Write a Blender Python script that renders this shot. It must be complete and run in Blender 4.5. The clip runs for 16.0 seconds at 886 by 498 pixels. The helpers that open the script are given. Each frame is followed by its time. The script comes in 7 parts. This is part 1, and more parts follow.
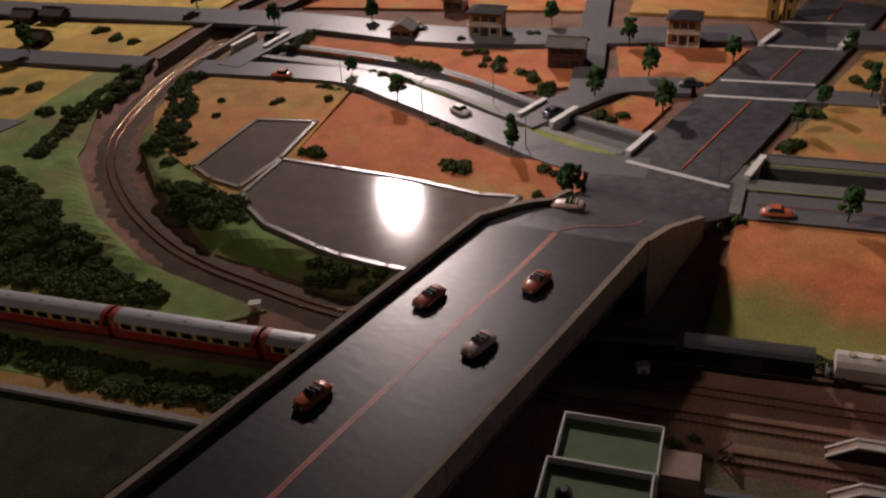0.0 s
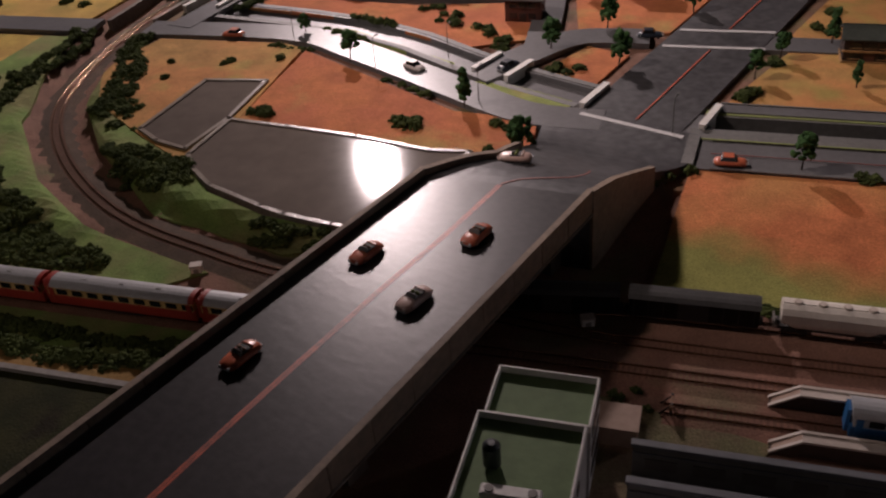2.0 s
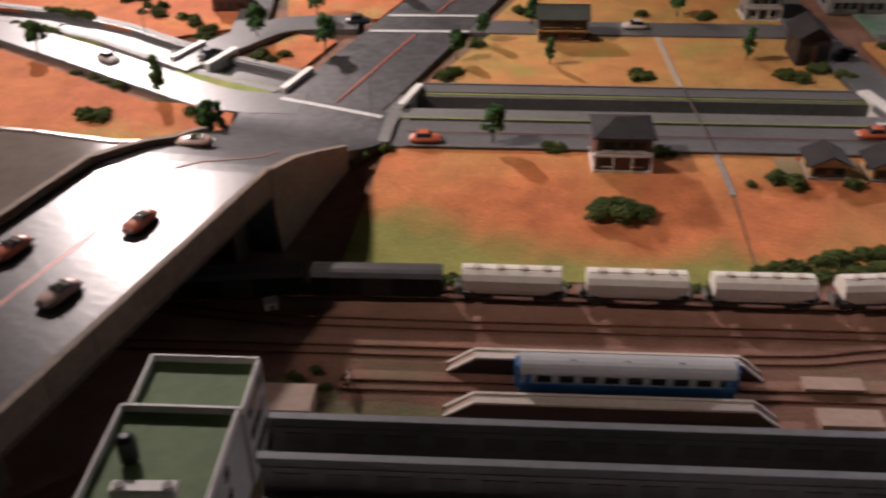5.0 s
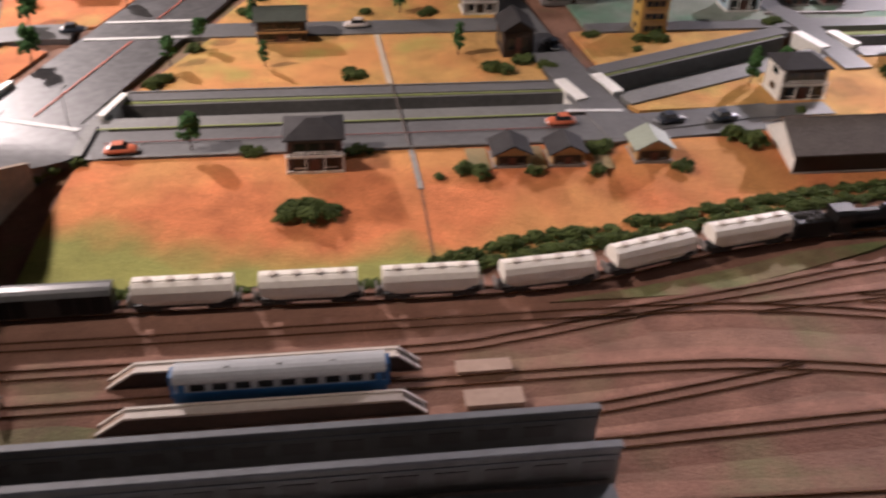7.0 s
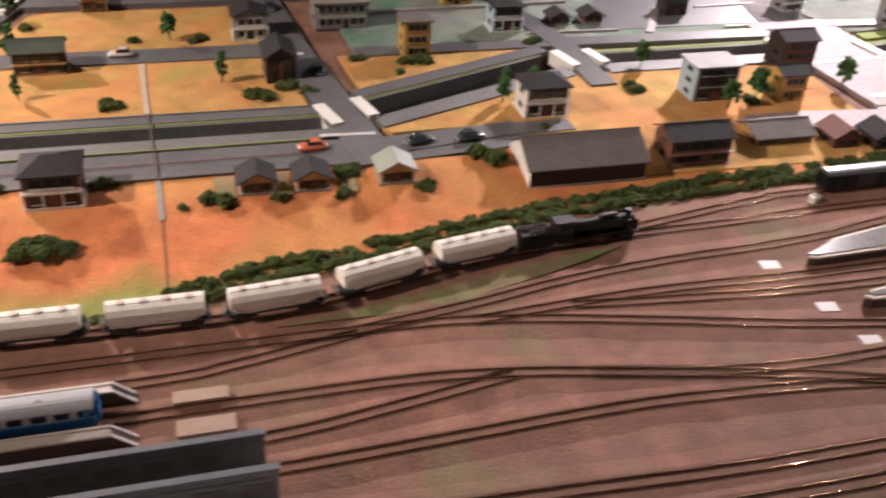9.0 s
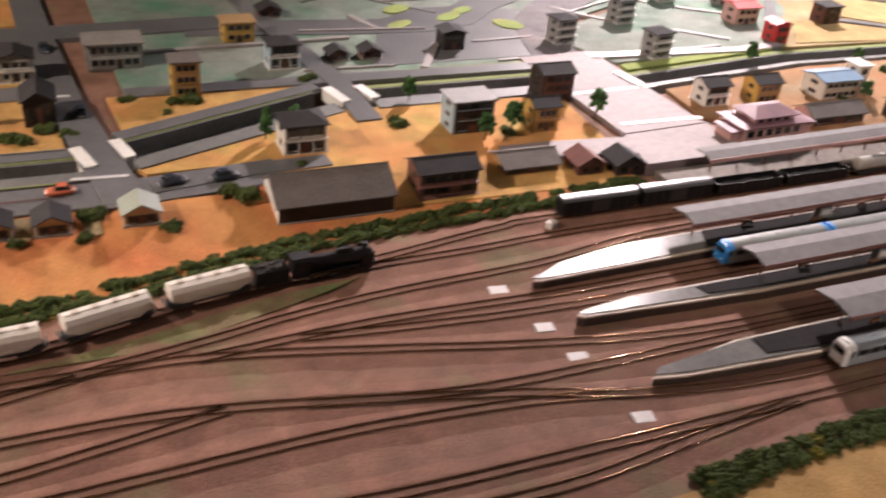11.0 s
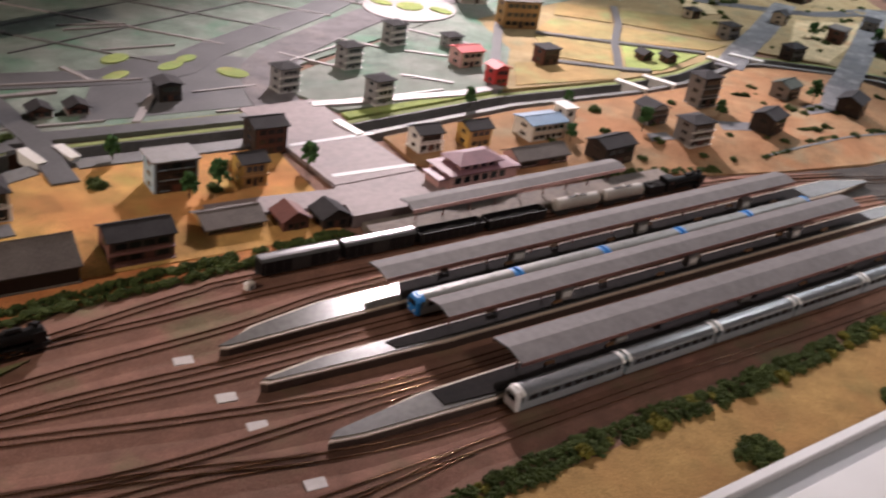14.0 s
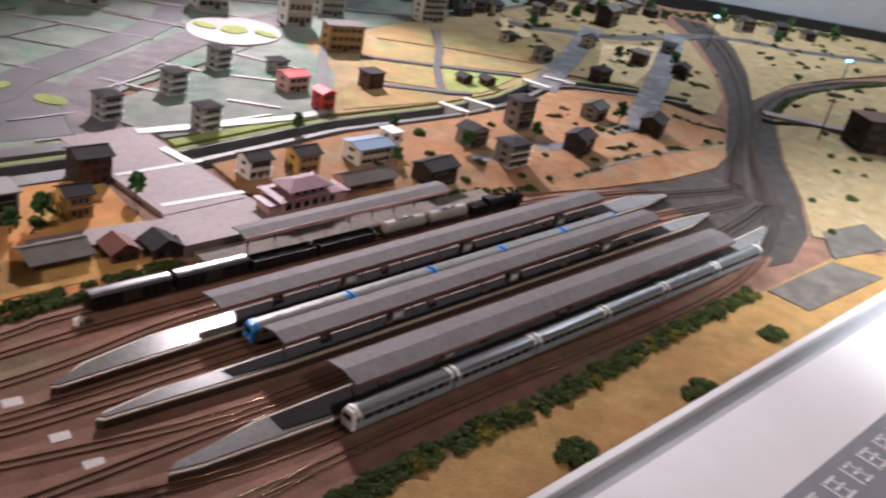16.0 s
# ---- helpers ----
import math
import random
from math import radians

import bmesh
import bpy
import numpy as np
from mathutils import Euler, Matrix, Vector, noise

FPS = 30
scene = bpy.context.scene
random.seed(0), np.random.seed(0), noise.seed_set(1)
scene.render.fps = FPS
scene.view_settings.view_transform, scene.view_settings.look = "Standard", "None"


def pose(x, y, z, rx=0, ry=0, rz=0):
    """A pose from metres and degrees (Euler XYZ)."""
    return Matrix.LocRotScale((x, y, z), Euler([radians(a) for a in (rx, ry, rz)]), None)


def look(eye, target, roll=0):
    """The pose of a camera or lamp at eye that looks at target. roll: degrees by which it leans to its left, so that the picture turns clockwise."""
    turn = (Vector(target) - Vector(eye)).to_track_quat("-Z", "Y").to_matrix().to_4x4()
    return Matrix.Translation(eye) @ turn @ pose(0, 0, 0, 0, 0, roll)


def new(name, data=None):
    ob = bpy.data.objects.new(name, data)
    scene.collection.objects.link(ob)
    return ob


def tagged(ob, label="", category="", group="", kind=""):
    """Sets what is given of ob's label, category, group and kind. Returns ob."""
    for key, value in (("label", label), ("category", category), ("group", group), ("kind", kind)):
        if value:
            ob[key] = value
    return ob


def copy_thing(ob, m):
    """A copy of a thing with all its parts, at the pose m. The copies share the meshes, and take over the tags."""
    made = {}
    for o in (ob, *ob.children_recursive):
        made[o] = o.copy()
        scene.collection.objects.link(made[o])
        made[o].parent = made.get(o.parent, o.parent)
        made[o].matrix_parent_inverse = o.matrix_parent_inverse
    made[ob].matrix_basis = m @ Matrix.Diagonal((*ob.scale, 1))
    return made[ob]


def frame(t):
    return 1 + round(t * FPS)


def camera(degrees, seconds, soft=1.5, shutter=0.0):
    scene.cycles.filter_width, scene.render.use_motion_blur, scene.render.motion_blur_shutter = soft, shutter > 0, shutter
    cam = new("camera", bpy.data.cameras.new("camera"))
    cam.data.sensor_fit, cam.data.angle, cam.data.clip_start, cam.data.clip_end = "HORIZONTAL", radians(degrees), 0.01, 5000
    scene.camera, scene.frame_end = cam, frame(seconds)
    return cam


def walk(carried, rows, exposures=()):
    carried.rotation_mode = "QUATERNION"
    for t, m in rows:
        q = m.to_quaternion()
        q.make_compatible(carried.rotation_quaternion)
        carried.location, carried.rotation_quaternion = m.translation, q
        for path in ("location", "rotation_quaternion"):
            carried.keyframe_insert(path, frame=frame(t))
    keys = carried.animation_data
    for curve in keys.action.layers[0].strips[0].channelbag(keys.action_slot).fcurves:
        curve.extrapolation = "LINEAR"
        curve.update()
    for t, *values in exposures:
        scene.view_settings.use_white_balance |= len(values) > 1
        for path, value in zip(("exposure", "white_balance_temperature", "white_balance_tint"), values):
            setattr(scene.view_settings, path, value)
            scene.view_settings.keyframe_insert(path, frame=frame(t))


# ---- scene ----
cam = camera(50.9, 16.0, 2.2, 1.0)
PATH = [
    (0, (-0.026, 0.026, 0.884), (-0.569, 1.624, -0.19), -3.8),
    (0.5, (-0.021, 0.036, 0.874), (-0.559, 1.618, -0.224), -4.2),
    (1, (-0.008, 0.046, 0.861), (-0.542, 1.62, -0.253), -4.5),
    (1.5, (0.014, 0.061, 0.849), (-0.517, 1.624, -0.281), -5.0),
    (2, (0.037, 0.063, 0.846), (-0.48, 1.628, -0.287), -4.8),
    (2.5, (0.048, 0.061, 0.846), (-0.445, 1.633, -0.288), -4.4),
    (3, (0.069, 0.064, 0.837), (-0.373, 1.646, -0.304), -4.0),
    (5.5, (0.246, 0.111, 0.766), (0.225, 1.766, -0.358), -0.1),
    (6, (0.315, 0.11, 0.776), (0.358, 1.754, -0.362), 0.0),
    (6.5, (0.38, 0.101, 0.798), (0.524, 1.733, -0.35), 1.0),
    (7, (0.432, 0.092, 0.795), (0.656, 1.722, -0.342), 1.5),
    (7.5, (0.466, 0.093, 0.795), (0.778, 1.715, -0.332), 2.5),
    (8, (0.519, 0.073, 0.814), (0.888, 1.686, -0.309), 2.9),
    (8.5, (0.58, 0.045, 0.837), (1.013, 1.648, -0.278), 3.3),
    (9, (0.632, 0.027, 0.847), (1.122, 1.617, -0.263), 3.7),
    (9.5, (0.694, -0.005, 0.87), (1.232, 1.573, -0.234), 3.9),
    (10, (0.748, -0.036, 0.881), (1.355, 1.527, -0.208), 4.4),
    (12.5, (0.997, -0.136, 0.967), (1.878, 1.35, -0.041), 7.0),
    (13, (1.031, -0.145, 0.976), (1.972, 1.308, -0.026), 7.3),
    (13.5, (1.046, -0.156, 0.994), (2.049, 1.263, 0.004), 8.2),
    (14, (1.059, -0.161, 1.005), (2.142, 1.212, 0.035), 9.0),
    (14.5, (1.061, -0.175, 1.022), (2.208, 1.162, 0.075), 9.5),
    (15, (1.051, -0.184, 1.041), (2.28, 1.101, 0.125), 10.1),
    (15.5, (1.031, -0.193, 1.05), (2.324, 1.035, 0.144), 11.1),
    (16, (1.02, -0.204, 1.066), (2.381, 0.961, 0.176), 12.2),
]
walk(cam, [(t, look(eye, target, roll)) for t, eye, target, roll in PATH], [(0, -1.2, 6500, 18), (3.2, -1.15, 6300, 22), (5.2, -0.1, 6300, 14), (7, 0.35, 6200, 14), (9.5, 0.66, 6500, 12), (12.5, 0.27, 6700, 12), (14.5, -0.05, 6400, 12), (16, -0.05, 6200, 13)])

# ---- light and exposure ----
world = bpy.data.worlds.new("room_light")
world.use_nodes = True
scene.world = world
world.node_tree.nodes["Background"].inputs[0].default_value = (0.75, 0.85, 1.0, 1)
world.node_tree.nodes["Background"].inputs[1].default_value = 0.003


def lamp(name, kind, at, to, watts, colour, size, cone=110):
    data = bpy.data.lights.new(name, kind)
    data.energy, data.color = watts, colour
    if kind == "AREA":
        data.shape, data.size = "DISK", size
    else:
        data.shadow_soft_size = size
    if kind == "SPOT":
        data.spot_size, data.spot_blend = radians(cone), 0.7
    ob = new(name, data)
    ob.matrix_world = look(at, to)
    return ob


# gallery lamps over the layout: behind the pond, behind the station town, beside the bridge
lamp("spot_pond", "SPOT", (-1.95, 4.9, 2.1), (-1.3, 1.75, 0), 1050, (1.0, 0.84, 0.77), 0.09, 62)
lamp("spot_town", "SPOT", (4.1, 4.35, 2.15), (2.74, 1.44, 0), 1100, (1.0, 0.86, 0.88), 0.12, 55)
# unseen fill, added to brighten the far end
lamp("fill_far", "SPOT", (6.2, 4.5, 2.2), (5.1, 2.0, 0), 75, (1.0, 0.9, 0.86), 0.12, 62)
lamp("spot_bridge", "SPOT", (-2.9, 1.05, 2.95), (0.95, 2.4, 0), 680, (1.0, 0.82, 0.7), 0.12, 42)
# unseen fills over the aisle side, added to brighten tracks, yard, front and ledge
lamp("fill_tracks", "SPOT", (1.05, -1.2, 2.95), (1.05, 1.2, 0), 9, (1.0, 0.82, 0.72), 0.2, 40)
lamp("fill_yard", "SPOT", (2.6, -1.6, 2.9), (2.7, 0.7, 0), 150, (1.0, 0.86, 0.8), 0.2, 36)
lamp("fill_front", "SPOT", (-0.9, -1.3, 2.9), (-1.35, 1.35, 0), 85, (1.0, 0.82, 0.66), 0.15, 28)
lamp("fill_aisle", "SPOT", (4.4, -0.9, 2.9), (4.25, -0.22, 0), 1060, (0.95, 0.97, 1.0), 0.15, 54)
# unseen fill, added to lift the far wall
lamp("fill_wall", "AREA", (6.2, 2.2, 3.0), (7.4, 2.6, 0.6), 150, (0.9, 0.95, 1.0), 0.8)

# ---- materials ----
MATS = {}


def mat(name, c1, c2=None, scale=60.0, rough=0.7, metal=0.0, bump=0.15, fine=8.0, spec=0.5, emit=0.0):
    """Two colours mixed by broad and fine noise, with fine relief."""
    if name in MATS:
        return MATS[name]
    m = bpy.data.materials.new(name)
    m.use_nodes = True
    n, l = m.node_tree.nodes, m.node_tree.links
    b = n["Principled BSDF"]
    c2 = c2 or tuple(v * 0.75 for v in c1)
    geo = n.new("ShaderNodeNewGeometry")
    big, small = n.new("ShaderNodeTexNoise"), n.new("ShaderNodeTexNoise")
    big.inputs["Scale"].default_value, small.inputs["Scale"].default_value = scale / fine, scale
    big.inputs["Detail"].default_value, small.inputs["Detail"].default_value = 4, 6
    l.new(geo.outputs["Position"], big.inputs["Vector"])
    l.new(geo.outputs["Position"], small.inputs["Vector"])
    add = n.new("ShaderNodeMath")
    add.operation = "ADD"
    l.new(big.outputs["Fac"], add.inputs[0])
    l.new(small.outputs["Fac"], add.inputs[1])
    ramp = n.new("ShaderNodeMapRange")
    ramp.inputs["From Min"].default_value, ramp.inputs["From Max"].default_value = 0.72, 1.28
    l.new(add.outputs[0], ramp.inputs["Value"])
    mix = n.new("ShaderNodeMix")
    mix.data_type = "RGBA"
    mix.inputs[6].default_value, mix.inputs[7].default_value = (*c1, 1), (*c2, 1)
    l.new(ramp.outputs[0], mix.inputs[0])
    l.new(mix.outputs[2], b.inputs["Base Color"])
    b.inputs["Roughness"].default_value, b.inputs["Metallic"].default_value = rough, metal
    b.inputs["Specular IOR Level"].default_value = spec
    if bump:
        bp = n.new("ShaderNodeBump")
        bp.inputs["Strength"].default_value, bp.inputs["Distance"].default_value = bump, 0.002
        l.new(small.outputs["Fac"], bp.inputs["Height"])
        l.new(bp.outputs[0], b.inputs["Normal"])
    if emit:
        b.inputs["Emission Color"].default_value, b.inputs["Emission Strength"].default_value = (*c1, 1), emit
    MATS[name] = m
    return m


def mottled(name, base, spots, edge, scale=6.0, rough=0.9, grade=None):
    """Painted and flocked scenery: a base colour with large soft patches of a second and a third; grade: world y from which to which the third colour fades out."""
    m = mat(name, tuple(v * 1.12 for v in base), tuple(v * 0.68 for v in base), 260, rough, 0, 0.7, 12, 0.2)
    n, l = m.node_tree.nodes, m.node_tree.links
    b = n["Principled BSDF"]
    geo = n["Geometry"]
    first = b.inputs["Base Color"].links[0].from_socket
    for k, (colour, seed) in enumerate(((spots, 0.0), (edge, 7.3))):
        tex = n.new("ShaderNodeTexNoise")
        tex.noise_dimensions = "4D"
        tex.inputs["W"].default_value, tex.inputs["Scale"].default_value, tex.inputs["Detail"].default_value = seed, scale * (1 + 0.6 * k), 5
        l.new(geo.outputs["Position"], tex.inputs["Vector"])
        r = n.new("ShaderNodeMapRange")
        r.inputs["From Min"].default_value, r.inputs["From Max"].default_value = (0.42, 0.6) if k == 0 else (0.54, 0.7)
        r.clamp = True
        value = tex.outputs["Fac"]
        if k == 1 and grade:
            sep = n.new("ShaderNodeSeparateXYZ")
            l.new(geo.outputs["Position"], sep.inputs[0])
            g = n.new("ShaderNodeMapRange")
            g.inputs["From Min"].default_value, g.inputs["From Max"].default_value = grade
            g.inputs["To Min"].default_value, g.inputs["To Max"].default_value = 0.32, -0.12
            lean = n.new("ShaderNodeMapRange")
            lean.inputs["From Min"].default_value, lean.inputs["From Max"].default_value = 0.02, 0.32
            lean.inputs["To Min"].default_value, lean.inputs["To Max"].default_value = -0.09, 0.0
            l.new(sep.outputs[0], lean.inputs["Value"])
            both = n.new("ShaderNodeMath")
            both.operation = "ADD"
            l.new(sep.outputs[1], both.inputs[0])
            l.new(lean.outputs[0], both.inputs[1])
            l.new(both.outputs[0], g.inputs["Value"])
            s = n.new("ShaderNodeMath")
            s.operation = "ADD"
            soft = n.new("ShaderNodeMath")
            soft.operation = "MULTIPLY_ADD"
            soft.inputs[1].default_value, soft.inputs[2].default_value = 0.4, 0.3
            l.new(value, soft.inputs[0])
            l.new(soft.outputs[0], s.inputs[0])
            l.new(g.outputs[0], s.inputs[1])
            value = s.outputs[0]
        l.new(value, r.inputs["Value"])
        mix = n.new("ShaderNodeMix")
        mix.data_type = "RGBA"
        l.new(r.outputs[0], mix.inputs[0])
        l.new(first, mix.inputs[6])
        mix.inputs[7].default_value = (*colour, 1)
        first = mix.outputs[2]
    # dust and grit: a fine speckle and a broader fading, both multiplied in
    for size, low, high in ((520.0, 0.66, 1.34), (16.0, 0.86, 1.14)):
        tex = n.new("ShaderNodeTexNoise")
        tex.inputs["Scale"].default_value, tex.inputs["Detail"].default_value = size, 3
        l.new(geo.outputs["Position"], tex.inputs["Vector"])
        r = n.new("ShaderNodeMapRange")
        r.inputs["From Min"].default_value, r.inputs["From Max"].default_value = 0.32, 0.68
        r.inputs["To Min"].default_value, r.inputs["To Max"].default_value = low, high
        l.new(tex.outputs["Fac"], r.inputs["Value"])
        mul = n.new("ShaderNodeVectorMath")
        mul.operation = "MULTIPLY"
        l.new(first, mul.inputs[0])
        l.new(r.outputs[0], mul.inputs[1])
        first = mul.outputs[0]
    l.new(first, b.inputs["Base Color"])
    return m


M_BALLAST = mottled("ballast", (0.235, 0.126, 0.088), (0.2, 0.112, 0.08), (0.155, 0.14, 0.07), 4, 0.85)
M_ROADBED = mottled("roadbed", (0.235, 0.12, 0.085), (0.2, 0.108, 0.077), (0.16, 0.125, 0.072), 4, 0.9)
# copy of the roadbed for the loop, shade mixed into a darker brown
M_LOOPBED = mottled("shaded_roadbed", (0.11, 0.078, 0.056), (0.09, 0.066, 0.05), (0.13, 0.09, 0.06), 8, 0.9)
M_ASPHALT = mat("asphalt", (0.105, 0.105, 0.11), (0.03, 0.03, 0.033), 60, 0.42, 0, 0.12, 9)
M_DECK = mat("bridge_asphalt", (0.05, 0.048, 0.05), (0.026, 0.025, 0.027), 90, 0.3, 0, 0.13, 14)


def brushed(m, angle, stretch, scale):
    """Stretches the fine relief of a material along one direction in plan."""
    n, l = m.node_tree.nodes, m.node_tree.links
    mp = n.new("ShaderNodeMapping")
    mp.vector_type = "TEXTURE"
    mp.inputs["Rotation"].default_value, mp.inputs["Scale"].default_value = (0, 0, angle), (1, stretch, 1)
    tex = n.new("ShaderNodeTexNoise")
    tex.inputs["Scale"].default_value, tex.inputs["Detail"].default_value = scale, 5
    l.new(n["Geometry"].outputs["Position"], mp.inputs["Vector"])
    l.new(mp.outputs[0], tex.inputs["Vector"])
    l.new(tex.outputs["Fac"], n["Bump"].inputs["Height"])
    return m


brushed(M_DECK, radians(70.7), 1.9, 85)
M_STREET = mat("grey_street", (0.16, 0.16, 0.165), (0.115, 0.115, 0.12), 90, 0.33, 0, 0.12, 10)
M_AVENUE = mottled("worn_avenue", (0.2, 0.185, 0.19), (0.165, 0.155, 0.16), (0.235, 0.21, 0.205), 6)
M_PLAZA = mat("pale_paving", (0.255, 0.2, 0.198), (0.185, 0.148, 0.146), 60, 0.62, 0, 0.1, 10, 0.25)
M_PALEST = mat("white_town_street", (0.34, 0.31, 0.3), (0.26, 0.235, 0.23), 80, 0.45, 0, 0.08, 10)
M_PARAPET = mat("tan_concrete", (0.27, 0.2, 0.145), (0.17, 0.125, 0.09), 90, 0.75, 0, 0.3)
M_PEACH = mottled("peach_ground", (0.35, 0.205, 0.105), (0.33, 0.165, 0.08), (0.29, 0.22, 0.13), 5)
M_KERB = mat("grey_kerb", (0.16, 0.16, 0.155), (0.11, 0.11, 0.105), 120, 0.6)
M_CONC = mat("concrete", (0.3, 0.28, 0.26), (0.2, 0.185, 0.17), 90, 0.75, 0, 0.3)
M_STONE = mat("brown_concrete", (0.2, 0.165, 0.135), (0.12, 0.1, 0.085), 60, 0.8, 0, 0.4)
M_WHITE = mat("white_paint", (0.78, 0.77, 0.74), (0.66, 0.64, 0.6), 120, 0.5, 0, 0.08)
M_LINE = mat("white_line", (0.62, 0.62, 0.62), (0.45, 0.45, 0.45), 200, 0.6, 0, 0.05)
M_RED = mat("red_line", (0.66, 0.13, 0.06), (0.4, 0.08, 0.045), 200, 0.6, 0, 0.05)
M_REDWORN = mat("worn_red_line", (0.62, 0.13, 0.065), (0.26, 0.09, 0.07), 110, 0.4, 0, 0.1, 4)
M_REDDULL = mat("faded_red_line", (0.34, 0.12, 0.1), (0.22, 0.1, 0.09), 200, 0.6, 0, 0.05)
M_WETSTONE = mat("wet_stone", (0.3, 0.26, 0.215), (0.18, 0.15, 0.12), 140, 0.28, 0, 0.4)
M_WATER = mat("pond_resin", (0.2, 0.17, 0.15), (0.15, 0.128, 0.113), 26, 0.07, 0, 0.03, 6)
M_MOSS = mottled("mossy_ground", (0.17, 0.12, 0.075), (0.13, 0.12, 0.06), (0.2, 0.13, 0.08), 12)
M_VERGE = mottled("grassy_verge", (0.2, 0.155, 0.085), (0.16, 0.185, 0.075), (0.23, 0.13, 0.09), 9)
M_GREYBED = mottled("grey_ballast", (0.066, 0.058, 0.052), (0.05, 0.044, 0.04), (0.085, 0.066, 0.052), 14)
M_FARSTREET = mottled("worn_grey_street", (0.2, 0.2, 0.205), (0.15, 0.15, 0.16), (0.29, 0.28, 0.28), 14)
M_CREAMPLOT = mottled("cream_gravel_plot", (0.6, 0.47, 0.28), (0.5, 0.4, 0.24), (0.56, 0.36, 0.2), 9)
M_PADDY = mottled("grey_paddy", (0.13, 0.12, 0.1), (0.1, 0.09, 0.08), (0.15, 0.13, 0.1), 9)
M_CANAL = mat("canal_wall", (0.15, 0.147, 0.142), (0.1, 0.1, 0.094), 90, 0.6)
M_BANK = mat("mown_verge", (0.24, 0.28, 0.09), (0.17, 0.2, 0.07), 300, 0.9, 0, 0.6)
M_ORANGE = mottled("orange_field", (0.56, 0.2, 0.075), (0.46, 0.15, 0.07), (0.42, 0.27, 0.09), 5)
M_SLOPE = mottled("sloping_field", (0.56, 0.19, 0.075), (0.5, 0.23, 0.08), (0.24, 0.24, 0.068), 5, 0.9, (1.13, 1.32))
M_TAN = mottled("tan_field", (0.52, 0.3, 0.1), (0.54, 0.25, 0.09), (0.42, 0.31, 0.09), 6)
M_YELLOW = mottled("yellow_field", (0.56, 0.4, 0.1), (0.48, 0.31, 0.09), (0.36, 0.3, 0.08), 6)
M_GREENF = mottled("green_field", (0.2, 0.3, 0.085), (0.22, 0.22, 0.09), (0.15, 0.24, 0.065), 9)
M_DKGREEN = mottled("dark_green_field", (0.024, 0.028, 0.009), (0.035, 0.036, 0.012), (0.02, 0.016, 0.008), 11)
M_TEAL = mottled("teal_flock", (0.2, 0.255, 0.21), (0.23, 0.25, 0.22), (0.1, 0.22, 0.145), 3.5)
M_LIME = mottled("lime_flock", (0.29, 0.35, 0.11), (0.24, 0.31, 0.1), (0.34, 0.31, 0.12), 8)
M_SAND = mottled("sand_field", (0.36, 0.275, 0.15), (0.31, 0.225, 0.115), (0.24, 0.21, 0.12), 7)
M_PLOT = mottled("ochre_plot", (0.33, 0.27, 0.12), (0.37, 0.25, 0.11), (0.26, 0.28, 0.12), 5)
M_PALEPATH = mat("pale_path", (0.5, 0.42, 0.33), (0.4, 0.33, 0.25), 150, 0.8, 0, 0.3)
M_SEAM = mat("board_seam", (0.14, 0.1, 0.08), (0.08, 0.06, 0.05), 200, 0.9)
M_SLEEPFAR = mat("greyed_sleeper", (0.085, 0.072, 0.063), (0.06, 0.052, 0.045), 300, 0.9)
M_OCHRE = mottled("ochre_field", (0.36, 0.225, 0.08), (0.31, 0.18, 0.065), (0.25, 0.18, 0.065), 6)
M_RAIL = mat("rail_steel", (0.3, 0.16, 0.085), (0.2, 0.105, 0.06), 400, 0.16, 0.9, 0.0, 8, 0.5)
M_SLEEPER = mat("sleeper", (0.19, 0.1, 0.068), (0.13, 0.068, 0.046), 300, 0.85, 0, 0.2, 8, 0.25)
M_LEAF = mat("bush_flock", (0.095, 0.125, 0.038), (0.028, 0.04, 0.015), 420, 0.95, 0, 1.0, 10, 0.1)
M_LEAF2 = mat("tree_flock", (0.07, 0.15, 0.05), (0.025, 0.06, 0.024), 420, 0.95, 0, 1.0, 10, 0.1)
M_LEAF3 = mat("yellow_flock", (0.2, 0.17, 0.03), (0.1, 0.1, 0.02), 420, 0.95, 0, 1.0, 10, 0.1)
M_PALE = mat("pale_stone", (0.56, 0.5, 0.44), (0.46, 0.4, 0.35), 120, 0.6)
M_BARK = mat("bark", (0.07, 0.045, 0.03), (0.04, 0.028, 0.02), 400, 0.9)

# ---- mesh helpers ----


def box(bm, x0, x1, y0, y1, z0, z1, bevel=0.0):
    g = bmesh.ops.create_cube(bm, size=1.0)
    for v in g["verts"]:
        v.co = Vector((x0 + (v.co.x + 0.5) * (x1 - x0), y0 + (v.co.y + 0.5) * (y1 - y0), z0 + (v.co.z + 0.5) * (z1 - z0)))
    if bevel:
        edges = {e for v in g["verts"] for e in v.link_edges}
        bmesh.ops.bevel(bm, geom=list(edges), offset=bevel, segments=1, affect="EDGES")
    return bm


def rod(bm, p, q, r0, r1=None, sides=8):
    p, q = Vector(p), Vector(q)
    r1 = r0 if r1 is None else r1
    g = bmesh.ops.create_cone(bm, cap_ends=True, segments=sides, radius1=r0, radius2=max(r1, 1e-5), depth=(q - p).length)
    m = Matrix.Translation((p + q) / 2) @ (q - p).to_track_quat("Z", "Y").to_matrix().to_4x4()
    bmesh.ops.transform(bm, matrix=m, verts=g["verts"])
    return bm


def loft(bm, rings, caps=True):
    """Skin between rings of equal length."""
    made = [[bm.verts.new(p) for p in ring] for ring in rings]
    n = len(made[0])
    for a, b in zip(made, made[1:]):
        for i in range(n):
            bm.faces.new((a[i], a[(i + 1) % n], b[(i + 1) % n], b[i]))
